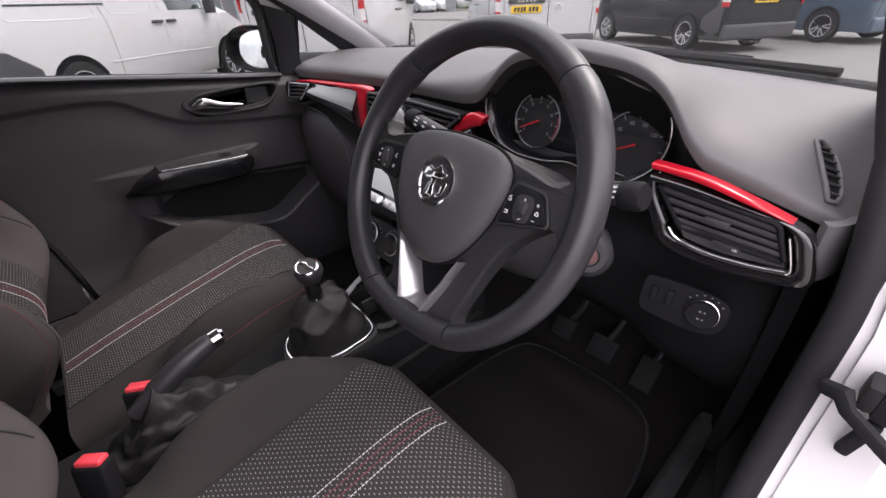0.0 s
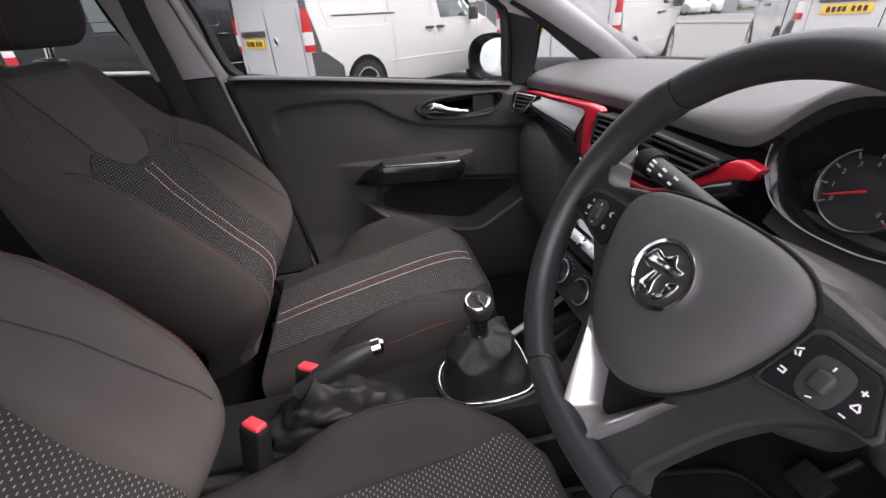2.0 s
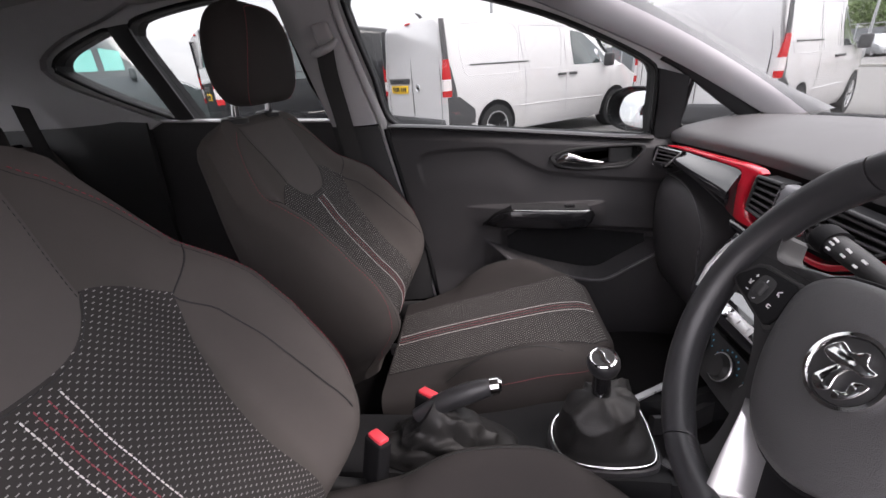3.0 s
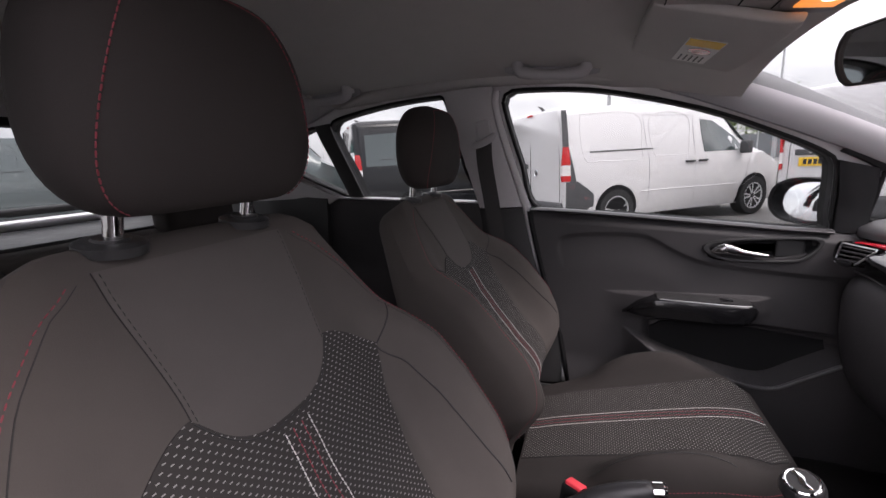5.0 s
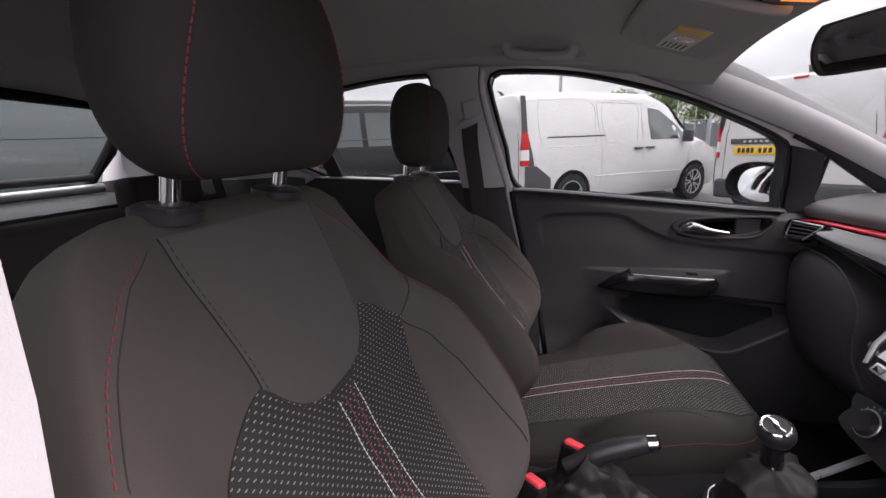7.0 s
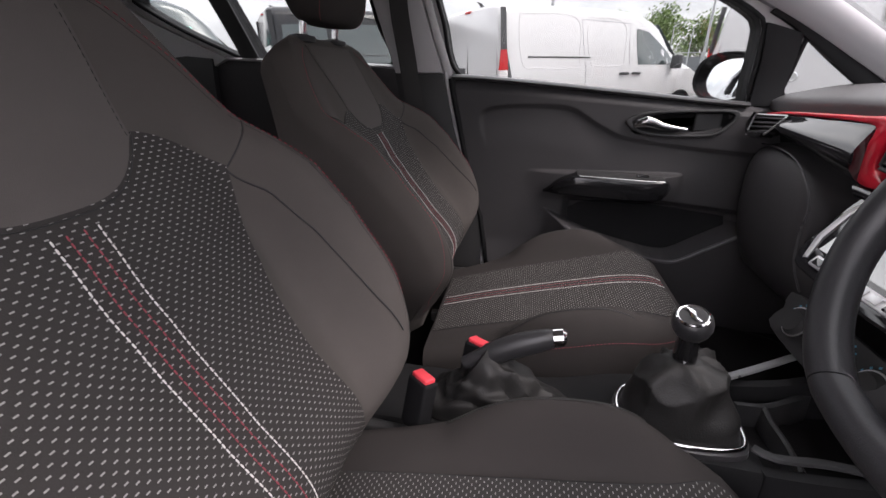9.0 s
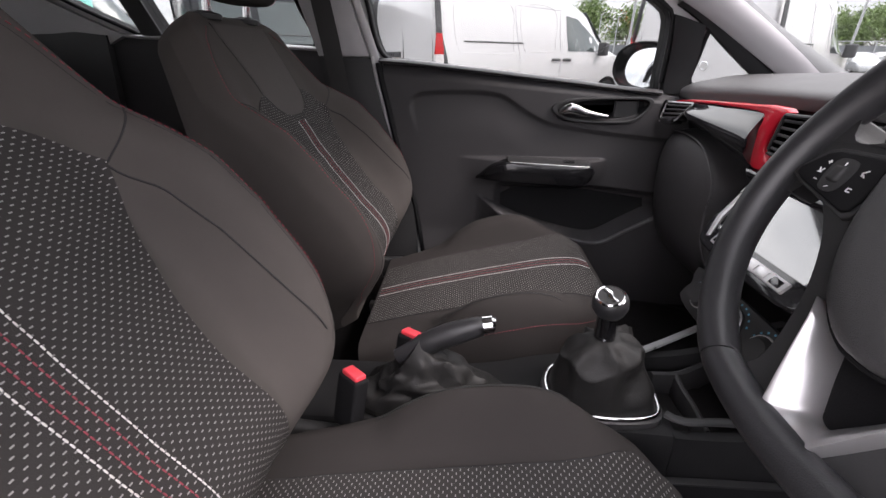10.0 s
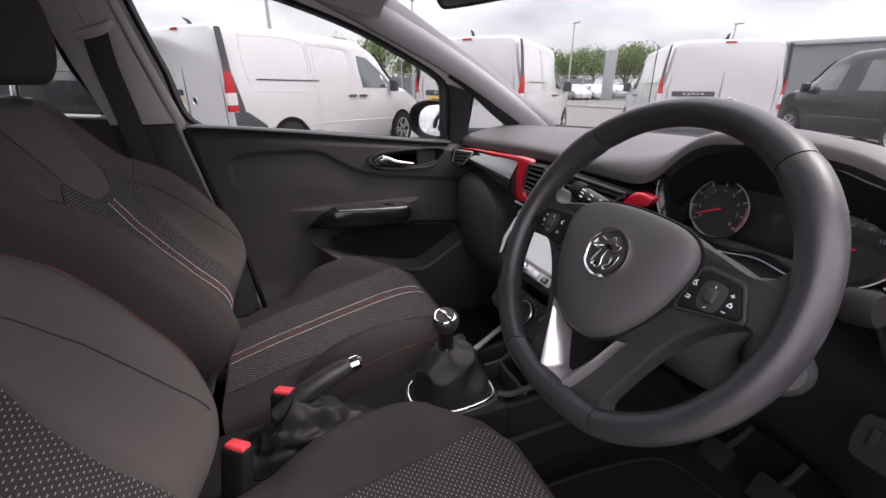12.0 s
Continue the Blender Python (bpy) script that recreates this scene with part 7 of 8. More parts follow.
def van(m, paint, label, length=4.5, width=1.80, height=1.80, base=2.755, back=0.86, glazed=False, group="parked vans", plate_on=True, barn=True, tail=0.10, cladding=True, nose=1.15, low=0.22):
    """A panel van; local x right, y forward from its tail, z up from the road."""
    v = thing("van", label, "van", m, group)
    W = width / 2
    ys = [0.0, 0.03, 0.12, 0.6, 1.6, 2.5, length - nose - 0.62, length - nose - 0.22, length - nose + 0.12, length - nose + 0.45, length - 0.45, length - 0.14, length - 0.02]
    roof = [height - 0.06, height - 0.03, height - 0.012, height, height, height - 0.01, height - 0.06, height - 0.19, height - 0.50, height * 0.595, height * 0.535, height * 0.46, height * 0.36]
    roof_w = [0.78, 0.81, 0.825, 0.83, 0.83, 0.825, 0.79, 0.74, 0.72, 0.80, 0.80, 0.74, 0.62]
    mid_w = [0.955, 0.985, 0.995, 1, 1, 1, 1, 1, 0.995, 0.985, 0.95, 0.86, 0.72]
    b = new_bm()
    rings = []
    fine_y = sorted(set(list(np.linspace(0, length - 0.02, 40)) + ys))
    for y in fine_y:
        h, rw, mw = table(y, ys, roof), table(y, ys, roof_w) * W, table(y, ys, mid_w) * W
        belt_z = min(height * 0.56, h - 0.06)
        half = [(mw * 0.93, low), (mw * 0.985, low + 0.12), (mw, height * 0.36), (mw * 0.992, height * 0.46), (mw * 0.985, belt_z), (mw * 0.965 * 0.6 + rw * 0.4, belt_z + (h - belt_z) * 0.42), (rw * 1.04, h - (h - belt_z) * 0.16), (rw * 0.99, h - 0.045), (rw * 0.90, h - 0.012), (rw * 0.55, h)]
        rings.append([(x, y, z) for x, z in half] + [(-x, y, z) for x, z in half[::-1]])
    loft(b, rings)
    body_ob = part("body", b, paint, v, "painted van body", sharp=45)

    def side(y, z, off=0.0, s=1):
        """A point on the flank."""
        h, rw, mw = table(y, ys, roof), table(y, ys, roof_w) * W, table(y, ys, mid_w) * W
        belt_z = min(height * 0.56, h - 0.06)
        zs = [low, low + 0.12, height * 0.36, height * 0.46, belt_z, belt_z + (h - belt_z) * 0.42, h - (h - belt_z) * 0.16, h - 0.045]
        xs = [mw * 0.93, mw * 0.985, mw, mw * 0.992, mw * 0.985, mw * 0.965 * 0.6 + rw * 0.4, rw * 1.04, rw * 0.99]
        return Vector((s * (float(np.interp(z, zs, xs)) + off), y, z))

    def flank(outline, mat_, name, off=0.004, s=1, label="", thick=0.006):
        tmp = new_bm()
        plate(tmp, [outline], thick)
        bmesh.ops.triangulate(tmp, faces=tmp.faces)
        bmesh.ops.subdivide_edges(tmp, edges=[e for e in tmp.edges if e.calc_length() > 0.25], cuts=2, use_grid_fill=True)
        for q in tmp.verts:
            y, z, d = q.co
            q.co = side(y, z, off + d - thick, s)
        return part(name, tmp, mat_, v, label, sharp=60)

    for s in (-1, 1):
        for y in (back, back + base):
            wheel_mesh(v, s * (W * 1.0 + 0.006), y, 0.315, s)
            arch = [(y + 0.365 * math.cos(a), max(low + 0.01, 0.320 + 0.365 * math.sin(a))) for a in np.linspace(radians(-14), radians(194), 26)]
            flank(arch, DARK, "wheel_arch", 0.004, s, "dark wheel arch")
        # front door glass
        y0, y1 = length - nose - 0.98, length - nose + 0.12
        flank([(y0 + 0.13, height * 0.592), (y0 + 0.09, height * 0.865), (y0 + 0.40, height * 0.850), (y1 - 0.24, height * 0.715), (y1 - 0.07, height * 0.620), (y1 - 0.12, height * 0.592)], TINTED, "side_window", 0.005, s, "dark glass side window")
        if paint is VANGREY:
            for a0, a1 in ((0.08, 0.40), (0.50, 0.80)):
                flank([(y0 + a0, height * 0.64), (y0 + a0, height * 0.80), (y0 + a1, height * (0.80 - 0.03 * a1)), (y0 + a1, height * 0.64)], TEAL, "pane", 0.010, s, "teal tinted pane with skylight in its colour")
        if glazed:
            flank([(0.95, height * 0.585), (0.95, height * 0.88), (2.0, height * 0.88), (2.0, height * 0.585)], TINTED, "side_window", 0.005, s, "dark glass side window")
            flank([(0.16, height * 0.585), (0.18, height * 0.86), (0.85, height * 0.88), (0.85, height * 0.585)], TINTED, "side_window", 0.005, s, "dark glass side window")
        # shut lines and slide rail
        b = new_bm()
        for line in ([(y0 - 0.05, 0.34), (y0 - 0.05, height * 0.90)], [(y0 - 0.95, 0.40), (y0 - 0.93, height * 0.5), (y0 - 1.0, height * 0.91)], [(y1 - 0.12, 0.40), (y1 + 0.02, height * 0.55)], [(y0 - 0.05, height * 0.90), (y0 - 1.0, height * 0.91)]):
            pts = []
            for (a, c), (d, e) in zip(line, line[1:]):
                pts += [side(a + (d - a) * t, c + (e - c) * t, -0.001, s) for t in span(0, 1, 8)]
            tube(b, pts, 0.0035, 5)
        part("shut_lines", b, CLAD, v, "dark door gaps")
        b = tube(new_bm(), [side(y, height * 0.645, 0.004, s) for y in span(0.42, y0 - 0.86, 14)], 0.010, 6)
        part("slide_rail", b, CLAD, v, "sliding door rail")
        b = tube(new_bm(), [side(y, height * 0.30 + 0.02 * math.sin(y), -0.004, s) for y in span(1.3, length - 1.25, 16)], 0.012, 6)
        part("swage_line", b, paint, v)
        for y in (y0 + 0.10, y0 - 0.16):
            b = tube(new_bm(), [side(y - 0.09, height * 0.525, 0.004, s), side(y - 0.04, height * 0.525, 0.03, s), side(y + 0.05, height * 0.525, 0.03, s), side(y + 0.09, height * 0.525, 0.004, s)], 0.018, 8)
            part("door_handle", b, CLAD if paint is VANWHITE else paint, v, "door handle")
        b = box(new_bm(), (0.16, 0.10, 0.20), side(y1 - 0.20, height * 0.615, 0.13, s), 0.035, 3)
        part("wing_mirror", b, CLAD if paint is VANWHITE else paint, v, "wing mirror")
        # tail lamps and the dark strip above them
        def corner(k):
            return W * (0.978 - 0.30 * max(0.0, k - 0.62) ** 1.35)

        def slab(k0, k1, wide0, wide1, mt, name, parent, lab="", out=0.004):
            rings_ = []
            for t in span(0, 1, 5):
                k, w = k0 + (k1 - k0) * t, wide0 + (wide1 - wide0) * t
                c = corner(k)
                rings_.append([(s * (c - w), -0.012 - out, height * k), (s * (c - w * 0.4), -0.010 - out, height * k), (s * (c - 0.008), 0.012, height * k), (s * (c + out), 0.05, height * k), (s * (c + out), 0.05 + w * 0.5, height * k), (s * (c - 0.03), 0.05 + w * 0.5, height * k), (s * (c - w), 0.03, height * k)])
            bb = new_bm()
            loft(bb, rings_)
            return part(name, bb, mt, parent, lab)

        lamp = slab(0.435, 0.478, 0.058, 0.060, LAMP_R, "tail_lamp", v, "red and clear tail lamp", 0.014)
        slab(0.478, 0.556, 0.060, 0.056, LAMP_W, "lens", lamp, "", 0.013)
        slab(0.556, 0.690, 0.056, 0.014, LAMP_R, "lens", lamp, "", 0.014)
        if cladding:
            flank(spline([(0.075, height * 0.432), (0.070, height * 0.58), (0.055, height * 0.70), (0.085, height * 0.69), (0.125, height * 0.56), (0.165, height * 0.432)], 24, True), CLAD, "lamp_border", 0.006, s, "dark border of the lamp")
        slab(0.660, 0.955, 0.026, 0.012, CLAD if cladding else paint, "corner_strip", v, "dark corner strip", 0.005)
        b = tube(new_bm(), [side(y, height * z, -0.003, s) for y, z in spline([(0.30, 0.90), (0.32, 0.60), (0.55, 0.57), (y0 - 1.10, 0.57), (y0 - 1.06, 0.62), (y0 - 1.10, 0.91), (0.40, 0.925)], 60, True)], 0.008, 5, closed=True)
        part("pressed_panel", b, paint, v)
        b = tube(new_bm(), [side(y, height * z, -0.003, s) for y, z in spline([(y0 - 0.85, 0.90), (y0 - 0.85, 0.62), (y0 - 0.75, 0.585), (y0 - 0.25, 0.585), (y0 - 0.17, 0.62), (y0 - 0.17, 0.89)], 50, True)], 0.008, 5, closed=True)
        part("pressed_panel", b, paint, v)
        if cladding:
            flank([(0.02, low + 0.02), (0.02, height * 0.432), (0.20, height * 0.43), (0.45, height * 0.33), (back - 0.40, height * 0.27), (back - 0.40, low + 0.02)], CLAD, "bumper_corner", 0.012, s, "grey bumper corner", 0.02)
    # tail
    b = box(new_bm(), (W * 1.84, 0.14, 0.26), (0, 0.0, low + 0.14), 0.05, 3)
    part("bumper", b, CLAD if cladding else paint, v, "rear bumper")
    b = new_bm()
    for x in (0.0 if barn else -9,):
        tube(b, [(x, -0.004, low + 0.28), (x, -0.004, height * 0.55), (x, 0.012, height * 0.90)], 0.006, 5)
    for s in (-1, 1):
        tube(b, [(s * W * 0.84, 0.0, low + 0.28), (s * W * 0.84, 0.0, height * 0.6), (s * W * 0.74, 0.012, height * 0.94)], 0.005, 5)
    part("shut_lines", b, DARK, v, "dark door gaps")
    if not barn or glazed:
        b = sheet(new_bm(), lambda x, z: (x * W * 0.74, -0.012 + 0.03 * z, height * (0.60 + 0.30 * z)), span(-1, 1, 6), span(0, 1, 5), 0.004, (0, 1, 0))
        part("rear_window", b, TINTED, v, "dark rear window")
    part("brake_lamp", box(new_bm(), (0.15, 0.02, 0.030), (0, 0.0, height * 0.965), 0.006), LAMP_R, v, "high brake lamp")
    if plate_on:
        px = -0.38 if barn else 0.0
        part("name_bar", box(new_bm(), (0.62, 0.025, 0.075), (px, -0.010, height * 0.555), 0.01), CLAD, v, "dark grip bar with bright letters")
        np_ = part("number_plate", box(new_bm(), (0.52, 0.012, 0.11), (px, -0.012, height * 0.490), 0.004), YELLOW, v, "yellow number plate")
        b = new_bm()
        for k, x in enumerate((-0.19, -0.135, -0.08, -0.03, 0.06, 0.12, 0.18)):
            box(b, (0.038, 0.003, 0.062), (px + x, -0.0195, height * 0.490))
        part("plate_marks", b, HARD, np_, "dark bars")
        b = new_bm()
        for k in range(5):
            box(b, (0.035, 0.004, 0.028), (px - 0.13 + 0.065 * k, -0.024, height * 0.555))
        part("name_marks", b, CHROME, v, "bright bars")
        b = lathe(new_bm(), [(0.052, -0.01), (0.052, 0.004), (0.044, 0.008), (0.040, 0.002), (0.001, 0.002)], Matrix.Translation((0.16, -0.004, height * 0.50)) @ pose(0, 0, 0, 90, 0, 0), 24)
        part("round_badge", b, CHROME, v, "round chrome badge")
    # windscreen
    b = sheet(new_bm(), lambda x, t: (x * W * 0.70, length - nose + 0.47 - 0.68 * t, height * 0.60 + (height * 0.31) * t + 0.008), span(-1, 1, 6), span(0, 1, 6), 0.004)
    part("windscreen", b, TINTED, v, "dark windscreen")
    b = tube(new_bm(), [(0, 0.25, height - 0.01), (0, 0.20, height + 0.05), (0, 0.14, height + 0.075)], [0.03, 0.02, 0.006], 8)
    part("aerial", b, CLAD, v, "roof aerial")
    return v


def park(x, y, deg):
    return Matrix.Translation((x, y, 0)) @ pose(0, 0, 0, 0, 0, deg)


van(park(-5.88, -0.71, 38.4), VANWHITE, "white panel van with grey bumpers, parked on the yard")
van(park(-5.44, 3.10, 42.0), VANWHITE, "white panel van with yellow rear plate, parked on the yard")
van(park(-4.08, 6.90, 52.0), VANWHITE, "white panel van seen from behind, parked on the yard")
van(park(-6.40, -4.22, 38.5), VANBLACK, "black glazed van with red tail lamps, parked on the yard", 4.9, 1.86, 1.95, 3.0, 0.99, True, cladding=False, barn=False)
van(park(-5.2, -10.1, 38.5), VANGREY, "dark grey panel van, parked on the yard", 5.6, 1.98, 2.35, 3.4, 1.2, False, cladding=False)
van(park(-1.9, 10.6, 62.0), VANBLACK, "black van with dark glass, parked on the yard", 4.5, 1.80, 1.80, glazed=True, cladding=True, barn=False)
van(park(-0.2, 13.4, 66.0), VANBLUE, "slate blue van, parked on the yard", 4.5, 1.80, 1.80, glazed=True, cladding=False, barn=False)
van(park(-4.5, -15.2, 38.5), VANGREY, "dark grey panel van at the end of the row", 5.6, 1.98, 2.35, 3.4, 1.2, False, cladding=False)

# Nose, bumpers and wheels of the car itself
b = sheet(new_bm(), lambda u, v: (u * (0.70 - 0.10 * v), 1.27 + 0.72 * v, 0.925 - 0.03 * u * u - 0.16 * v ** 1.6), span(-1, 1, 15), span(0, 1, 10), 0.02)
part("bonnet", b, PAINT, body, "white painted bonnet")
b = new_bm()
loft(b, [[(x * w, y, z0 + (z1 - z0) * t) for x, t in ((-1, 0), (-1, 1), (-0.5, 1), (0.5, 1), (1, 1), (1, 0))] for y, w, z0, z1 in ((1.28, 0.72, 0.30, 0.86), (1.70, 0.71, 0.26, 0.82), (1.95, 0.64, 0.24, 0.72), (2.06, 0.50, 0.24, 0.60))])
part("front_end", b, PAINT, body, "white painted front end", sharp=30)
part("rear_bumper", box(new_bm(), (1.40, 0.16, 0.32), (0, -1.76, 0.42), 0.06, 3), PAINT, body, "white painted rear bumper")
for s in (-1, 1):
    for y in (1.46, -1.06):
        wheel_mesh(body, s * 0.755, y, 0.30, s)
# Far side of the yard
def car(m, paint, label, length=4.2, height=1.48):
    c = thing("parked_car", label, "car", m, "far parked cars")
    ys = [0, 0.1, 0.5, 1.0, 2.2, 2.9, 3.4, length - 0.15, length]
    top = [0.75, 0.95, height * 0.93, height, height * 0.99, height * 0.86, height * 0.64, height * 0.52, height * 0.38]
    wid = [0.66, 0.70, 0.62, 0.60, 0.60, 0.64, 0.78, 0.74, 0.62]
    rings = []
    for y in span(0, length, 26):
        h, w = table(y, ys, top), table(y, ys, wid)
        z1 = min(0.88, h - 0.03)
        half = [(0.80, 0.22), (0.88, 0.45), (0.87, z1 - 0.05), (0.84, z1), (w + 0.04, h - 0.05), (w * 0.85, h)]
        k = 0.86 if y in (0, length) else 1.0
        rings.append([(x * k, y, z) for x, z in half] + [(-x * k, y, z) for x, z in half[::-1]])
    b = new_bm()
    loft(b, rings)
    part("body", b, paint, c, "painted body", sharp=50)
    for s in (-1, 1):
        b = sheet(new_bm(), lambda u, v: (s * (0.862 + (0.655 - 0.862) * v), 0.75 + 2.3 * u + (0.28 - 0.55 * u) * v, 0.90 + 0.42 * v), span(0, 1, 6), span(0, 1, 3), 0.004, (-s, 0, 0))
        part("side_window", b, TINTED, c, "dark side windows")
        for y in (0.8, length - 0.85):
            wheel_mesh(c, s * 0.86, y, 0.30, s)
        part("tail_lamp", box(new_bm(), (0.16, 0.10, 0.12), (s * 0.62, 0.03, 0.82), 0.03), LAMP_R, c, "tail lamp")
        part("headlamp", box(new_bm(), (0.26, 0.14, 0.12), (s * 0.58, length - 0.10, 0.62), 0.04), LAMP_W, c, "headlamp")
    b = sheet(new_bm(), lambda u, v: (u * (0.74 - 0.12 * v), length - 1.02 - 0.62 * v, 0.93 + 0.40 * v), span(-1, 1, 5), span(0, 1, 3), 0.004)
    part("windscreen", b, TINTED, c, "dark windscreen")
    b = sheet(new_bm(), lambda u, v: (u * (0.66 - 0.08 * v), 0.10 + 0.36 * v, 0.98 + 0.36 * v), span(-1, 1, 5), span(0, 1, 3), 0.004)
    part("rear_window", b, TINTED, c, "dark rear window")
    return c


paints = [(VANWHITE, "white"), (CARSILVER, "silver"), (VANGREY, "dark grey"), (CARRED, "dark red"), (VANBLACK, "black"), (VANBLUE, "blue")]
first = {}
rng = random.Random(5)
for k in range(17):
    mt, word = paints[rng.choice((0, 0, 1, 1, 2, 3, 4, 5))]
    x, y = -37.5 + 0.20 * k + rng.uniform(-0.1, 0.1), 20.0 + 2.35 * k
    m = Matrix.Translation((x, y, 0)) @ pose(0, 0, 0, 0, 0, 78 + 180 * rng.randint(0, 1) + rng.uniform(-2, 2))
    if word in first:
        copy_thing(first[word], m)
    else:
        first[word] = car(m, mt, word + " hatchback parked in the far row")
# kerb and planted strip behind the row
b = new_bm()
box(b, (70, 0.3, 0.14), (0, 0, 0.07), 0.03)
solo("kerb", b, KERB, "pale concrete kerb", kind="structure", m=Matrix.Translation((-20, 38.5, 0)) @ pose(0, 0, 0, 0, 0, 31))
b = new_bm()
box(b, (60, 0.25, 0.12), (0, 0, 0.06), 0.03)
solo("kerb_island", b, KERB, "pale concrete island kerb", kind="structure", m=Matrix.Translation((-6, 19.5, 0)) @ pose(0, 0, 0, 0, 0, 6))
b = new_bm()
sheet(b, lambda u, v: (u, v, 0.13 + 0.25 * noise.noise(Vector((u * 0.1, v * 0.2, 0)))), span(-45, 45, 40), span(0.2, 16, 10))
solo("verge", b, GRASS, "rough grass bank behind the far row", kind="structure", m=Matrix.Translation((-20, 38.8, 0)) @ pose(0, 0, 0, 0, 0, 31))


# Trees: trunk, limbs and a crown of small leaves
def tree(m, tall, wide, seed, label):
    t = thing("tree", label, "tree", m, "trees round the yard")
    rnd = random.Random(seed)
    b = new_bm()
    tube(b, [(0, 0, 0), (0.06 * tall * rnd.uniform(-0.3, 0.3), 0, tall * 0.3), (0.04 * tall * rnd.uniform(-1, 1), 0.03 * tall * rnd.uniform(-1, 1), tall * 0.62)], [tall * 0.028, tall * 0.020, tall * 0.010], 8)
    tips = []
    for k in range(9):
        a, h = rnd.uniform(0, 6.28), tall * rnd.uniform(0.25, 0.6)
        tip = Vector((math.cos(a) * wide * rnd.uniform(0.5, 0.95), math.sin(a) * wide * rnd.uniform(0.5, 0.95), h + tall * rnd.uniform(0.08, 0.32)))
        tube(b, [(0, 0, h * 0.9), tip * 0.55 + Vector((0, 0, h * 0.45)), tip], [tall * 0.011, tall * 0.007, tall * 0.003], 6)
        tips.append(tip)
    part("trunk", b, BARK, t, "branching brown trunk")
    tips += [Vector((wide * rnd.uniform(-0.4, 0.4), wide * rnd.uniform(-0.4, 0.4), tall * rnd.uniform(0.6, 0.95))) for _ in range(8)]
    verts, faces = [], []
    for tip in tips:
        for _ in range(150):
            d = Vector((rnd.gauss(0, 1), rnd.gauss(0, 1), rnd.gauss(0, 0.75))) * (wide * 0.22)
            p = tip + d
            s = tall * rnd.uniform(0.018, 0.034)
            ax = Vector((rnd.gauss(0, 1), rnd.gauss(0, 1), rnd.gauss(0, 1))).normalized()
            side = ax.orthogonal().normalized() * s
            up = ax.cross(side).normalized() * s * 0.7
            i = len(verts)
            verts += [p - side, p - up * 0.6 + side * 0.2, p + side, p + up * 0.6]
            faces.append((i, i + 1, i + 2, i + 3))
    me = bpy.data.meshes.new("crown")
    me.from_pydata([tuple(q) for q in verts], [], faces)
    me.materials.append(LEAF)
    ob = new("crown", me)
    ob.parent = t
    tagged(ob, "fresh green leafy crown", kind="stuff")
    return t


t1 = tree(Matrix.Translation((-46, 11.5, 0)), 6.6, 2.6, 1, "leafy green tree beyond the fence")
t2 = tree(Matrix.Translation((-44, 45.0, 0)), 6.0, 2.9, 2, "leafy green tree beyond the far row")
t3 = tree(Matrix.Translation((-46, 46.5, 0)), 6.2, 2.6, 3, "leafy green tree beyond the far row")
for base, x, y, s, a in ((t1, -44.5, 15.2, 0.86, 60), (t2, -48.5, 41.5, 0.95, 150), (t3, -50, 38.5, 0.85, 20), (t2, -41, 50, 0.9, 200), (t1, -38, 52, 0.85, 100), (t3, -47, 8.0, 0.9, 140), (t2, -52, 20, 0.8, 10), (t1, -50, 25, 0.75, 80), (t3, -52, 31, 0.75, 250), (t2, -42, 55, 0.9, 300), (t1, -52, 43, 0.95, 40), (t3, -51.5, 46, 1.0, 75), (t2, -49, 49.5, 1.05, 130), (t1, -46, 51, 0.98, 210), (t3, -44, 54, 1.0, 330), (t2, -40, 58.5, 1.0, 15), (t1, -54, 37, 0.9, 280), (t3, -55, 41, 1.0, 190)):
    copy_thing(base, Matrix.Translation((x, y, 0)) @ pose(0, 0, 0, 0, 0, a) @ Matrix.Scale(s, 4))


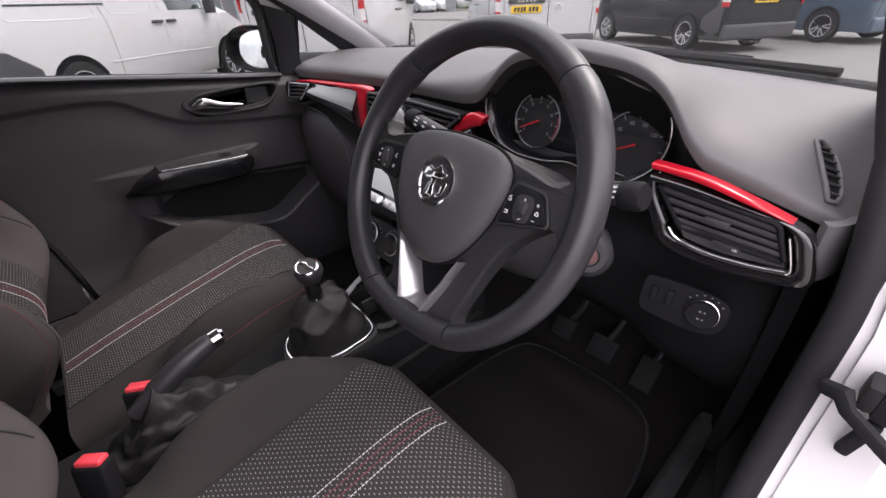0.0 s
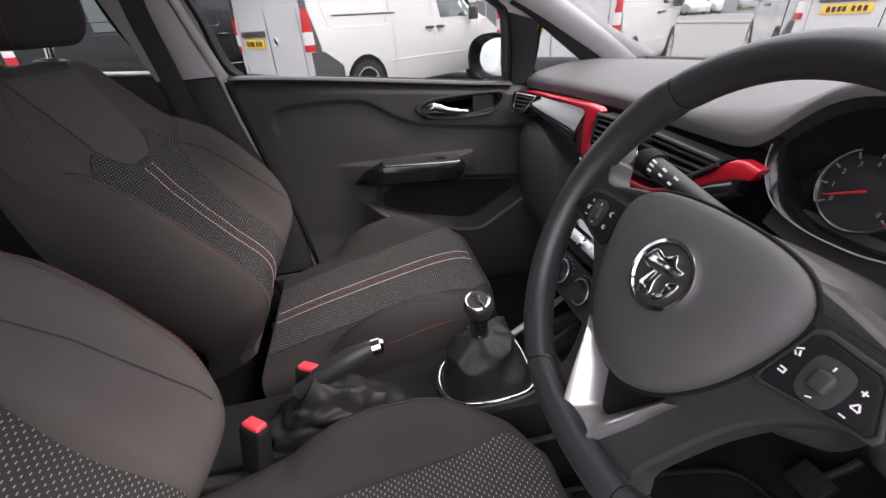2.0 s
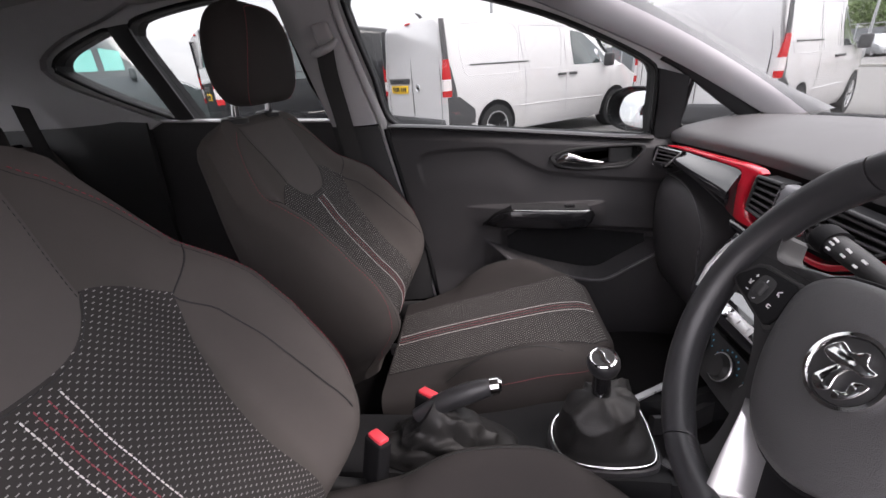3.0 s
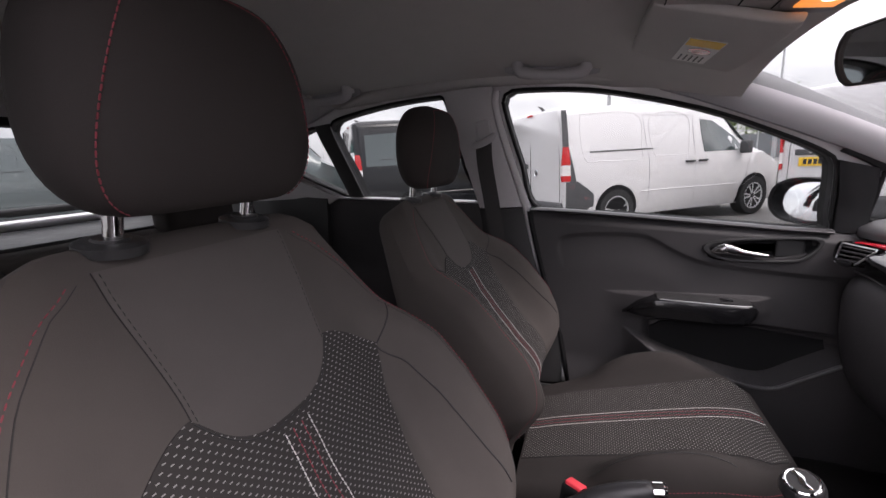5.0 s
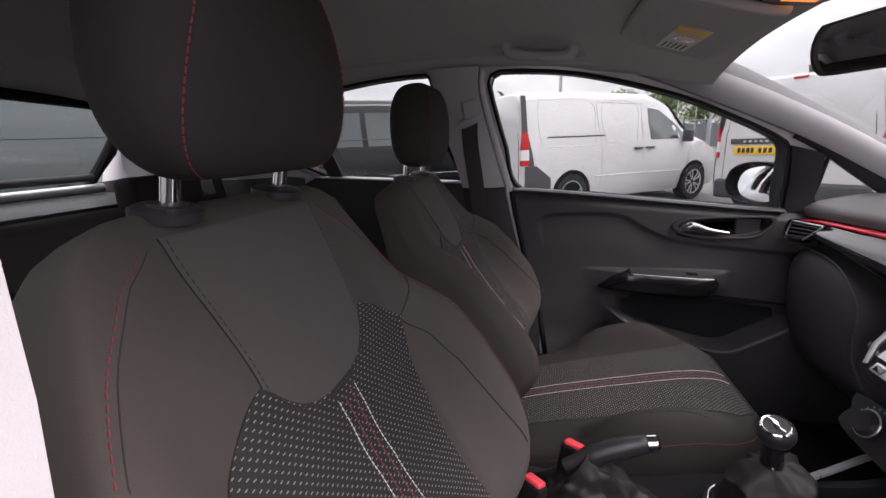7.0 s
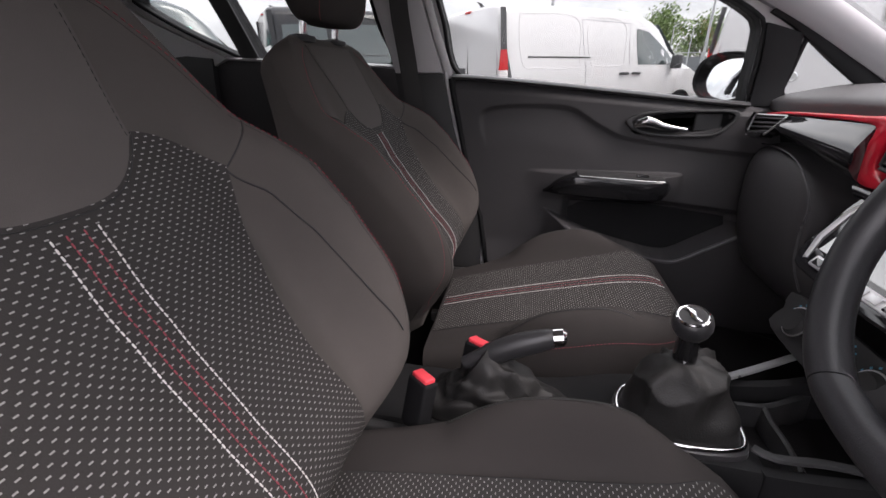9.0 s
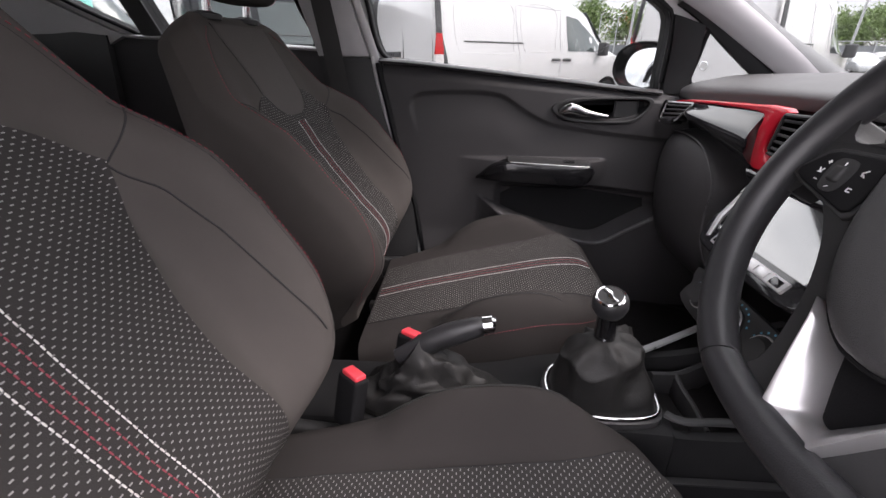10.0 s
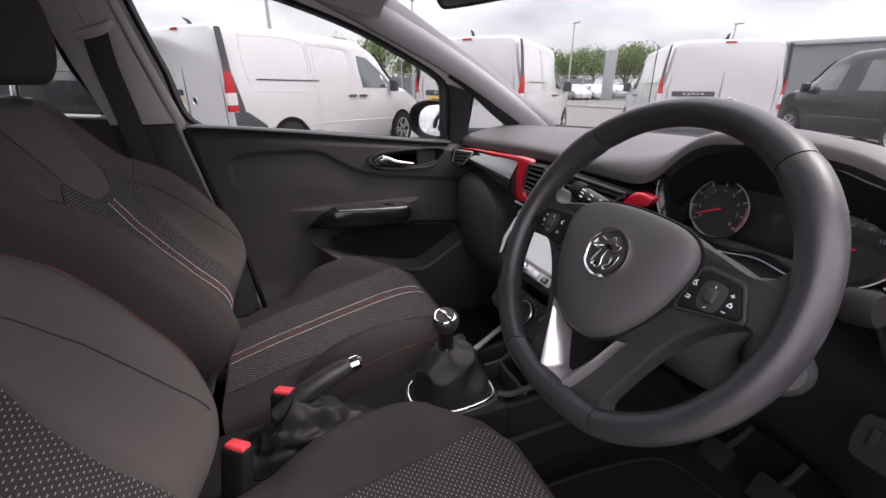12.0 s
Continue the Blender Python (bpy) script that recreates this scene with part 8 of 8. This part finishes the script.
# Lamp posts
def lamp_post(m, tall, label):
    p = thing("street_lamp", label, "street lamp", m, "yard lamp posts")
    part("pole", tube(new_bm(), [(0, 0, 0), (0, 0, tall * 0.5), (0, 0, tall)], [0.09, 0.075, 0.05], 10), POST, p)
    part("head", box(new_bm(), (0.75, 0.28, 0.09), (0.25, 0, tall), 0.03), POST, p, "flat lamp head")
    return p


lp = lamp_post(Matrix.Translation((-30.7, 25.0, 0)), 6.1, "thin grey lamp post over the yard")
for x, y, s in ((-28.1, 41.0, 1.08), (-37.2, 13.0, 1.3), (-29.4, 1.2, 1.45), (-33, 9.4, 0.6), (-33, 10.6, 0.58)):
    copy_thing(lp, Matrix.Translation((x, y, 0)) @ Matrix.Scale(s, 4))
# Sign pylon, shed and fence
pylon = thing("sign_pylon", "tall blank grey sign pylon beyond the far row", "sign", Matrix.Translation((-32.3, 30.9, 0)) @ pose(0, 0, 0, 0, 0, 40))
part("slab", box(new_bm(), (1.0, 0.3, 4.4), (0, 0, 2.2), 0.03), material("pale_grey_panel", (0.36, 0.37, 0.39), 0.4, 0.3), pylon)
shed = thing("shed", "long grey clad industrial shed behind the vans", "building", Matrix.Translation((-21.5, 37.5, 0)) @ pose(0, 0, 0, 0, 0, 23))
part("wall", box(new_bm(), (44, 14, 4.2), (21, 7, 2.1)), SHED, shed, "ribbed grey wall")
part("roof", box(new_bm(), (44.6, 14.6, 0.35), (21, 7, 4.3), 0.1), POST, shed, "pale roof edge")
for k in range(40):
    part("rib", box(new_bm(), (0.08, 0.06, 4.1), (-0.5 + 1.1 * k, -0.03, 2.05)), SHED, shed)
fence = thing("fence", "grey wire mesh fence with posts beyond the vans", "fence", Matrix.Translation((-40.5, 4.0, 0)) @ pose(0, 0, 0, 0, 0, 82))
for k in range(14):
    part("post", box(new_bm(), (0.08, 0.08, 2.3), (-6 + 2.6 * k, 0, 1.15)), POST, fence)
part("rail", box(new_bm(), (36, 0.05, 0.06), (11, 0, 2.25)), POST, fence)
part("panel", box(new_bm(), (36, 0.03, 1.9), (11, 0, 1.0)), material("fence_slats", (0.16, 0.17, 0.18), 0.7), fence)
